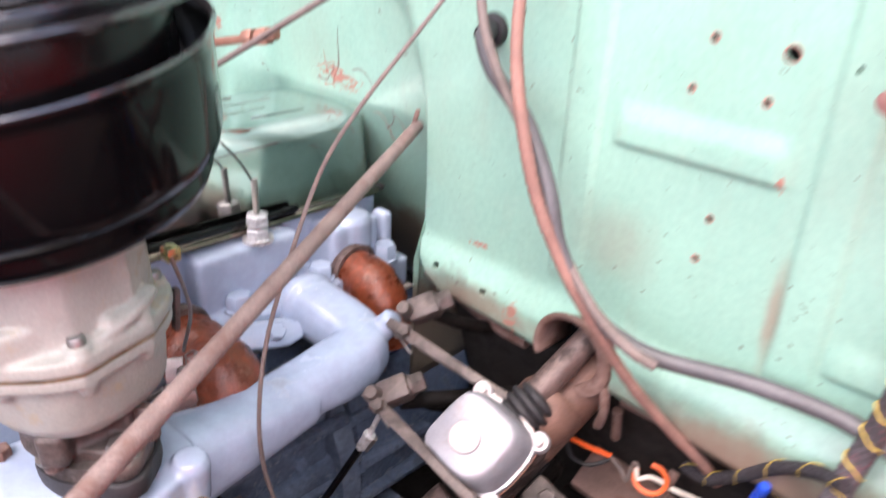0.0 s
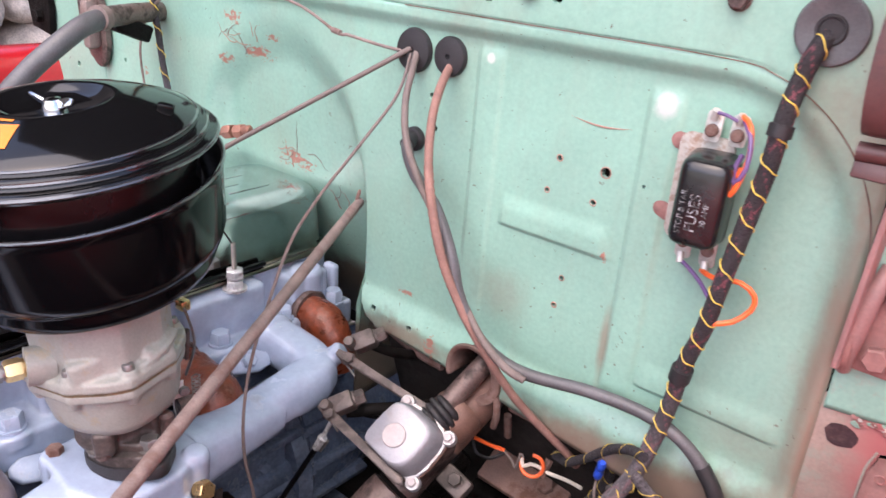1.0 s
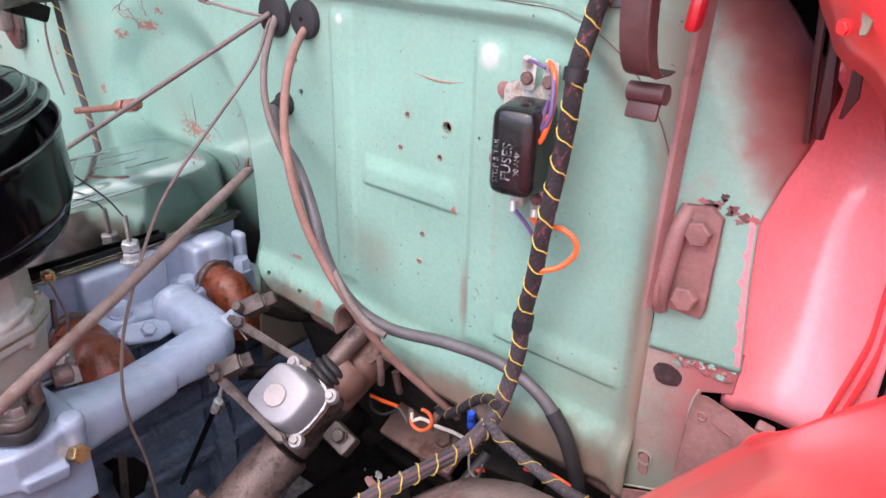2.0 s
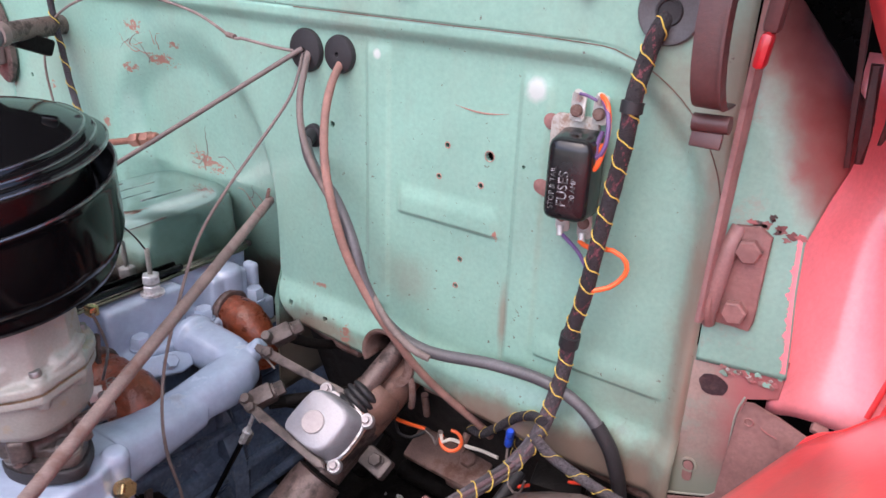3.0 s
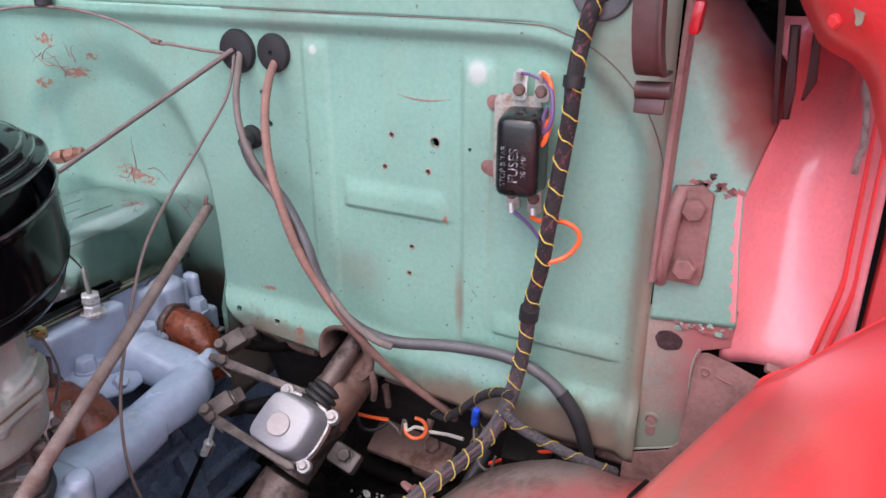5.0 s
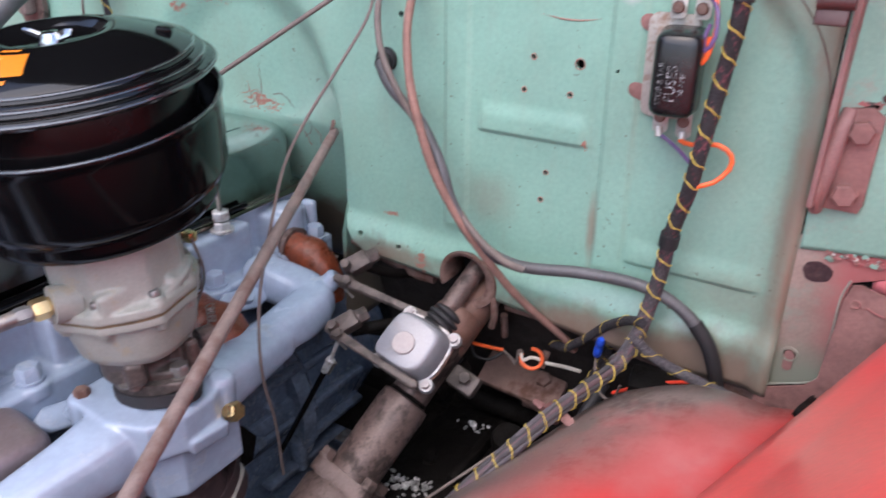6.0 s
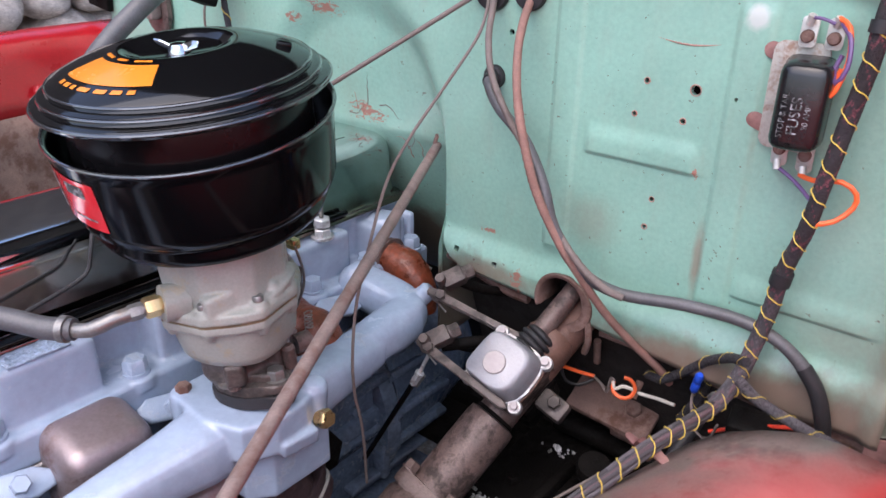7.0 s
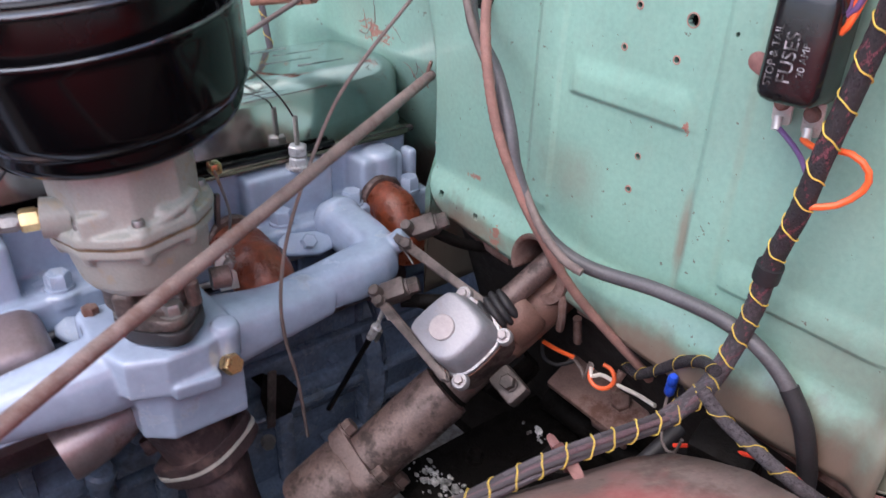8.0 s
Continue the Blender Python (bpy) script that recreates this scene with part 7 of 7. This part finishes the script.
def clip_and_wires():
    ob = thing("butt_connector", (0.058, -0.018, 0.766), "blue plastic crimp connector on a wire", "connector")
    d = Vector((-0.25, 0.36, -1))
    part("barrel", lathe([(0.0030, 0), (0.0044, 0.003), (0.0044, 0.012), (0.0034, 0.014), (0.0044, 0.016), (0.0044, 0.027), (0.0028, 0.031)], at((0.0545, -0.0180, 0.778), d), 16), BLUE_PLASTIC, ob)
    part("lead", tube([(0.0472, -0.0075, 0.749), (0.049, -0.012, 0.735), (0.064, -0.03, 0.72), (0.078, -0.035, 0.722), (0.086, -0.04, 0.745)], 0.0014, 6), GREY_CABLE, ob)
    ob = thing("loom_clip", (0.080, -0.03, 0.775), "small grey metal clip below the wiring loom", "clip")
    part("clip", tube([(0.078, -0.036, 0.768), (0.076, -0.044, 0.775), (0.082, -0.047, 0.782), (0.088, -0.04, 0.778)], 0.0035, 8), STEEL, ob)
    ob = thing("wire_pair", (-0.05, 0.03, 0.70), "orange and cream wires coiled above the frame bracket", "wires")
    m = at((-0.036, 0.012, 0.706), (0.28, -0.72, 0.48), (1, 0.2, 0))
    part("orange_tip", tube([(-0.112, 0.008, 0.704), (-0.092, 0.010, 0.704), (-0.074, 0.014, 0.704)], 0.0023, 8), ORANGE, ob, "orange wire end")
    part("grey_lead", tube([(-0.076, 0.0135, 0.704), (-0.062, 0.012, 0.698), (-0.054, 0.008, 0.694), m @ Vector((-0.016, 0.007, 0)), m @ Vector((-0.0118, 0.0045, 0))], 0.0016, 8), GREY_CABLE, ob, "grey wire")
    part("orange_loop", tube([m @ Vector((0.0125 * math.cos(radians(a)), 0.0115 * math.sin(radians(a)), 0.0006 * k)) for k, a in enumerate(range(-200, 121, 30))], 0.0022, 8), ORANGE, ob, "orange wire loop")
    part("black_lead", tube([(-0.120, 0.016, 0.700), (-0.106, 0.004, 0.690), (-0.088, 0.006, 0.690), (-0.076, 0.016, 0.698)], 0.0020, 8), RUBBER, ob, "black wire")
    part("cream_lead", tube([m @ Vector((-0.013, 0.004, 0.002)), m @ Vector((-0.009, -0.004, 0.002)), m @ Vector((-0.002, 0.001, 0.003)), m @ Vector((0.008, 0.001, 0.003)), (-0.018, 0.016, 0.704), (0.002, 0.020, 0.704), (0.022, 0.018, 0.706)], 0.0021, 8), WHITE_WIRE, ob, "cream wire")
    part("sleeve", tube([m @ Vector((0.012, -0.008, 0)), m @ Vector((0.016, 0.012, 0))], 0.0045, 8, smooth=False), RUST, ob)
    ob = thing("loom_clamp", (0.062, -0.156, 0.774), "faded maroon metal clamp holding the wiring loom", "clamp")
    d = Vector((-0.014, -0.04, -0.013)).normalized()
    part("band", lathe([(0.0090, -0.0035), (0.0100, -0.0035), (0.0100, 0.0035), (0.0090, 0.0035)], at((0.0625, -0.155, 0.7743), d), 20), MAROON, ob)
    part("tab", slab(oblong(0.012, 0.005, 0.004), at((0.071, -0.158, 0.7785), (0.2, -0.4, 0.9), (1, -0.35, 0)), 0.003, 0.001), FADED, ob)
    part("tab", slab(oblong(0.009, 0.004, 0.003), at((0.052, -0.150, 0.772), (0.2, -0.4, 0.9), (-1, 0.2, 0.2)), 0.003, 0.001), MAROON, ob)
    ob = thing("red_wire", (0.13, -0.06, 0.77), "orange-red wire lying behind the wheel housing", "wire")
    part("lead", tube([(0.078, -0.036, 0.731), (0.108, -0.035, 0.751), (0.135, -0.035, 0.7645), (0.158, -0.035, 0.7725), (0.176, -0.032, 0.768)], 0.0019, 8), ORANGE_RED, ob)
    ob = thing("spacer_block", (0.12, -0.02, 0.73), "dark rusty block behind the wheel housing", "bracket")
    part("block", box(pose(0.118, -0.03, 0.745, 20, 0, 10), (0.05, 0.03, 0.04), 0.004), DARK, ob)


clip_and_wires()


def lettering(text, size, place, parent, name):
    """Raised letters in the built-in font, as a mesh."""
    cu = bpy.data.curves.new("letters", "FONT")
    cu.body, cu.size, cu.extrude, cu.align_x, cu.align_y = text, size, 0.0002, "CENTER", "CENTER"
    tmp = bpy.data.objects.new("letters", cu)
    scene.collection.objects.link(tmp)
    bpy.context.view_layer.update()
    me = bpy.data.meshes.new_from_object(tmp.evaluated_get(bpy.context.evaluated_depsgraph_get()))
    bpy.data.objects.remove(tmp)
    bpy.data.curves.remove(cu)
    bm = bmesh.new()
    bm.from_mesh(me)
    bpy.data.meshes.remove(me)
    bm.transform(place)
    return part(name, bm, WHITE_INK, parent)


def fuse_block():
    ob = thing("fuse_block", (0.10, -0.002, 1.03), "black fuse block with white lettering screwed to the firewall", "fuse block")
    part("base_plate", slab([(x + 0.0845, z + 1.058) for x, z in rounded(0.044, 0.090, 0.008)], Matrix(((1, 0, 0, 0), (0, 0, -1, -0.001), (0, 1, 0, 0), (0, 0, 0, 1))), 0.004, 0.001), DIRTY_PLATE, ob, "grey mounting plate")
    for x, z in ((0.061, 1.094), (0.056, 1.034)):
        part("plate_ear", slab(oblong(0.012, 0.007, 0.007), at((x, -0.0015, z), (0, -1, 0), (0.9, 0, -0.3)), 0.002, 0.00045), FADED, ob)
    m = at((0.0985, -0.0275, 1.0585), (0.16, -1, 0.04), (1, 0.16, 0))
    part("cover", box(m, (0.041, 0.076, 0.046), 0.009, 3, taper=0.90), BAKELITE, ob, "glossy black moulded cover")
    face = m @ pose(0, 0, 0.0231)
    turned = pose(0, 0, 0, 0, 0, 90)
    lettering("STOP & TAIL", 0.0064, face @ pose(-0.0105, -0.006, 0) @ turned, ob, "lettering")
    lettering("FUSES", 0.0115, face @ pose(-0.0015, -0.006, 0) @ turned, ob, "lettering")
    lettering("20 AMP", 0.0060, face @ pose(0.0068, -0.006, 0) @ turned, ob, "lettering")
    part("cover_hole", lathe([(0.0018, 0), (0.0018, 0.0003), (0.0012, 0.0003)], face @ pose(-0.003, -0.030, 0), 10), DARK, ob)
    for x, z, lift in ((0.088, 1.112, 1), (0.108, 1.112, 1), (0.084, 1.0125, -1), (0.105, 1.0105, -1)):
        lug = part("terminal", slab(rounded(0.013, 0.024, 0.003), at((x, -0.008, z), (0, -1, 0.1 * lift)), 0.002, 0.00045), PALE, ob, "tarnished terminal tab")
        part("terminal_screw", lathe([(0.0052, 0), (0.0052, 0.003), (0.004, 0.0045), (0.001, 0.0045)], at((x, -0.0105, z - 0.003 * lift), (0, -1, 0)), 16), RUST, lug)
        part("ring_lug", tube([(x, -0.013, z + 0.006 * lift), (x + 0.002, -0.016, z + 0.014 * lift)], 0.0032, 10, smooth=False), PALE, lug, "bright crimp lug")
    part("jumper", tube([(0.089, -0.016, 1.124), (0.098, -0.018, 1.124), (0.108, -0.018, 1.121)], 0.0014, 8), PURPLE, ob)
    part("purple_wire", tube([(0.113, -0.018, 1.122), (0.124, -0.030, 1.112), (0.127, -0.036, 1.092), (0.121, -0.036, 1.080), (0.117, -0.030, 1.088), (0.120, -0.028, 1.100)], 0.0019, 8), PURPLE, ob)
    part("orange_wire", tube([(0.110, -0.016, 1.125), (0.120, -0.024, 1.120), (0.126, -0.032, 1.098), (0.122, -0.036, 1.074), (0.117, -0.034, 1.070), (0.119, -0.030, 1.078), (0.122, -0.030, 1.090)], 0.0021, 8), ORANGE, ob)
    part("grey_wire", tube([(0.084, -0.014, 1.001), (0.095, -0.018, 0.997), (0.108, -0.022, 0.990), (0.123, -0.036, 0.984)], 0.0018, 8), PURPLE, ob)
    part("orange_loop", tube([(0.105, -0.016, 0.998), (0.118, -0.024, 0.998), (0.140, -0.026, 1.002), (0.152, -0.024, 0.994), (0.152, -0.024, 0.982), (0.142, -0.030, 0.970), (0.129, -0.038, 0.966)], 0.0022, 8), ORANGE, ob)


fuse_block()


# ---- left side of the firewall ----
def heater_pipe():
    ob = thing("heater_pipe", (-0.655, -0.03, 1.105), "grey steel heater pipe with a thick rubber hose", "pipe")
    part("pipe", tube([(-0.695, 0.0, 1.102), (-0.668, -0.06, 1.104), (-0.640, -0.118, 1.104)], 0.0130, 18, smooth=False), CAST, ob)
    part("hose", tube([(-0.643, -0.108, 1.104), (-0.633, -0.14, 1.097), (-0.631, -0.172, 1.078), (-0.638, -0.21, 1.046), (-0.645, -0.24, 1.01), (-0.65, -0.26, 0.95), (-0.65, -0.28, 0.86)], 0.0125, 18), GREY_RUBBER, ob)
    part("clamp", lathe([(0.013, -0.006), (0.0155, -0.006), (0.0155, 0.006), (0.013, 0.006)], at((-0.641, -0.114, 1.104), (0.45, -1, 0)), 20), ROD, ob)
    part("pipe_bracket", box(at((-0.672, -0.06, 1.086), (0, 0.4, 1)), (0.03, 0.05, 0.022), 0.004), DARK, ob)
    ob = thing("oval_gasket_plate", (-0.865, -0.004, 1.07), "rusty grey oval plate on the firewall", "plate")
    part("plate", slab([(0.036 * math.cos(a), 0.072 * math.sin(a)) for a in np.linspace(0, 2 * math.pi, 33)[:-1]], at((-0.868, -0.003, 1.072), (0, -1, 0), (1, 0, 0.25)), 0.008, 0.003), CAST, ob)
    part("lug", box(at((-0.855, -0.02, 1.065), (0, -1, 0)), (0.022, 0.07, 0.02), 0.006), ROD, ob)
    loom([(-0.69, -0.012, 1.32), (-0.686, -0.018, 1.18), (-0.680, -0.02, 1.122), (-0.672, -0.02, 1.079), (-0.665, -0.02, 1.035), (-0.656, -0.02, 1.002), (-0.64, -0.02, 0.95), (-0.62, -0.02, 0.88)], 0.0042, 0.03, "thin black loom with tracer thread on the firewall", 0.0006)
    ob = thing("pipe_fitting", (-0.45, -0.06, 1.0), "rusty brass pipe with hexagon fittings behind the air cleaner", "pipe fitting")
    part("pipe", tube([(-0.56, -0.07, 0.972), (-0.52, -0.06, 0.980), (-0.475, -0.053, 0.990)], 0.0042, 12), COPPER, ob)
    for s in (0.0, 0.02):
        part("nut", hex_bolt(at((-0.480 + s * 0.9, -0.054 + s * 0.15, 0.989 + s * 0.2), (1, 0.15, 0.25)), 0.0155, 0.013, 1.0), COPPER, ob)
    part("stub", lathe([(0.006, 0), (0.006, 0.012), (0.004, 0.014), (0.001, 0.014)], at((-0.452, -0.050, 0.996), (1, 0.15, 0.25)), 12), COPPER, ob)
    ob = thing("hose_clip", (-0.49, -0.02, 1.17), "short dark rubber tube end hanging on the firewall", "tube")
    part("stub", tube([(-0.50, -0.012, 1.215), (-0.497, -0.018, 1.18), (-0.495, -0.020, 1.158)], 0.0095, 14), RUBBER, ob)
    ob = thing("hinge_bracket", (-1.02, 0.0, 1.035), "dark brown hood hinge bracket on the far side", "hinge")
    part("arm", slab([(-0.045, 0), (0.014, -0.008), (0.02, 0.03), (0.0, 0.16), (-0.08, 0.16)], at((-1.02, -0.001, 1.035), (0.0, -1, 0), (1, 0, 0)), 0.012, 0.003), DARK, ob)
    part("bolt", hex_bolt(at((-1.03, -0.0135, 1.055), (0.0, -1, 0)), 0.018, 0.01), DARK, ob)


heater_pipe()


# ---- yard beyond the far fender ----
def yard():
    rng = random.Random(21)
    for k in range(72):
        s = rng.uniform(0.14, 0.24)
        own = bmesh.new()
        bmesh.ops.create_icosphere(own, subdivisions=3, radius=s)
        for v in own.verts:
            v.co *= 1 + 0.4 * noise.noise(v.co * 5 + Vector((k * 3.1, 0, 0)))
            v.co.z *= 0.6
        layer = k // 12
        x, y, z = -4.6 + 0.1 * layer + rng.uniform(-0.1, 0.1), -0.6 + 0.33 * (k % 12) + rng.uniform(-0.08, 0.08), 0.10 + 0.19 * layer
        own.transform(pose(x, y, z, 0, 0, rng.uniform(0, 360)))
        solo("boulder", own, STONE, (x, y, z), "pale weathered stone stacked in the yard", "stone", "yard stones", sharp=50)
    ob = thing("timber_beam", (-4.5, 1.2, 0.6), "weathered pale timber beam lying on the stones", "beam")
    part("beam", box(at((-4.45, 1.2, 0.66), (0, 0, 1), (0.05, 1, 0.01)), (3.6, 0.2, 0.16), 0.02), surface("weathered_timber", (0.42, 0.32, 0.24), 0.8, 0, 0.3, 8, 0.5, 60), ob)
    # dark wall added behind the stones so the chrome mirrors less sky
    solo("reflection_wall", box(pose(-6.2, 0.0, 2.4), (0.12, 13.0, 4.8), 0.01), surface("dark_reflection_wall", (0.06, 0.05, 0.045), 0.85, 0, 0.4, 5, 0.4, 40), (-6.2, 1.0, 0), "plain dark wall added behind the yard to darken reflections", "wall", kind="structure")


yard()
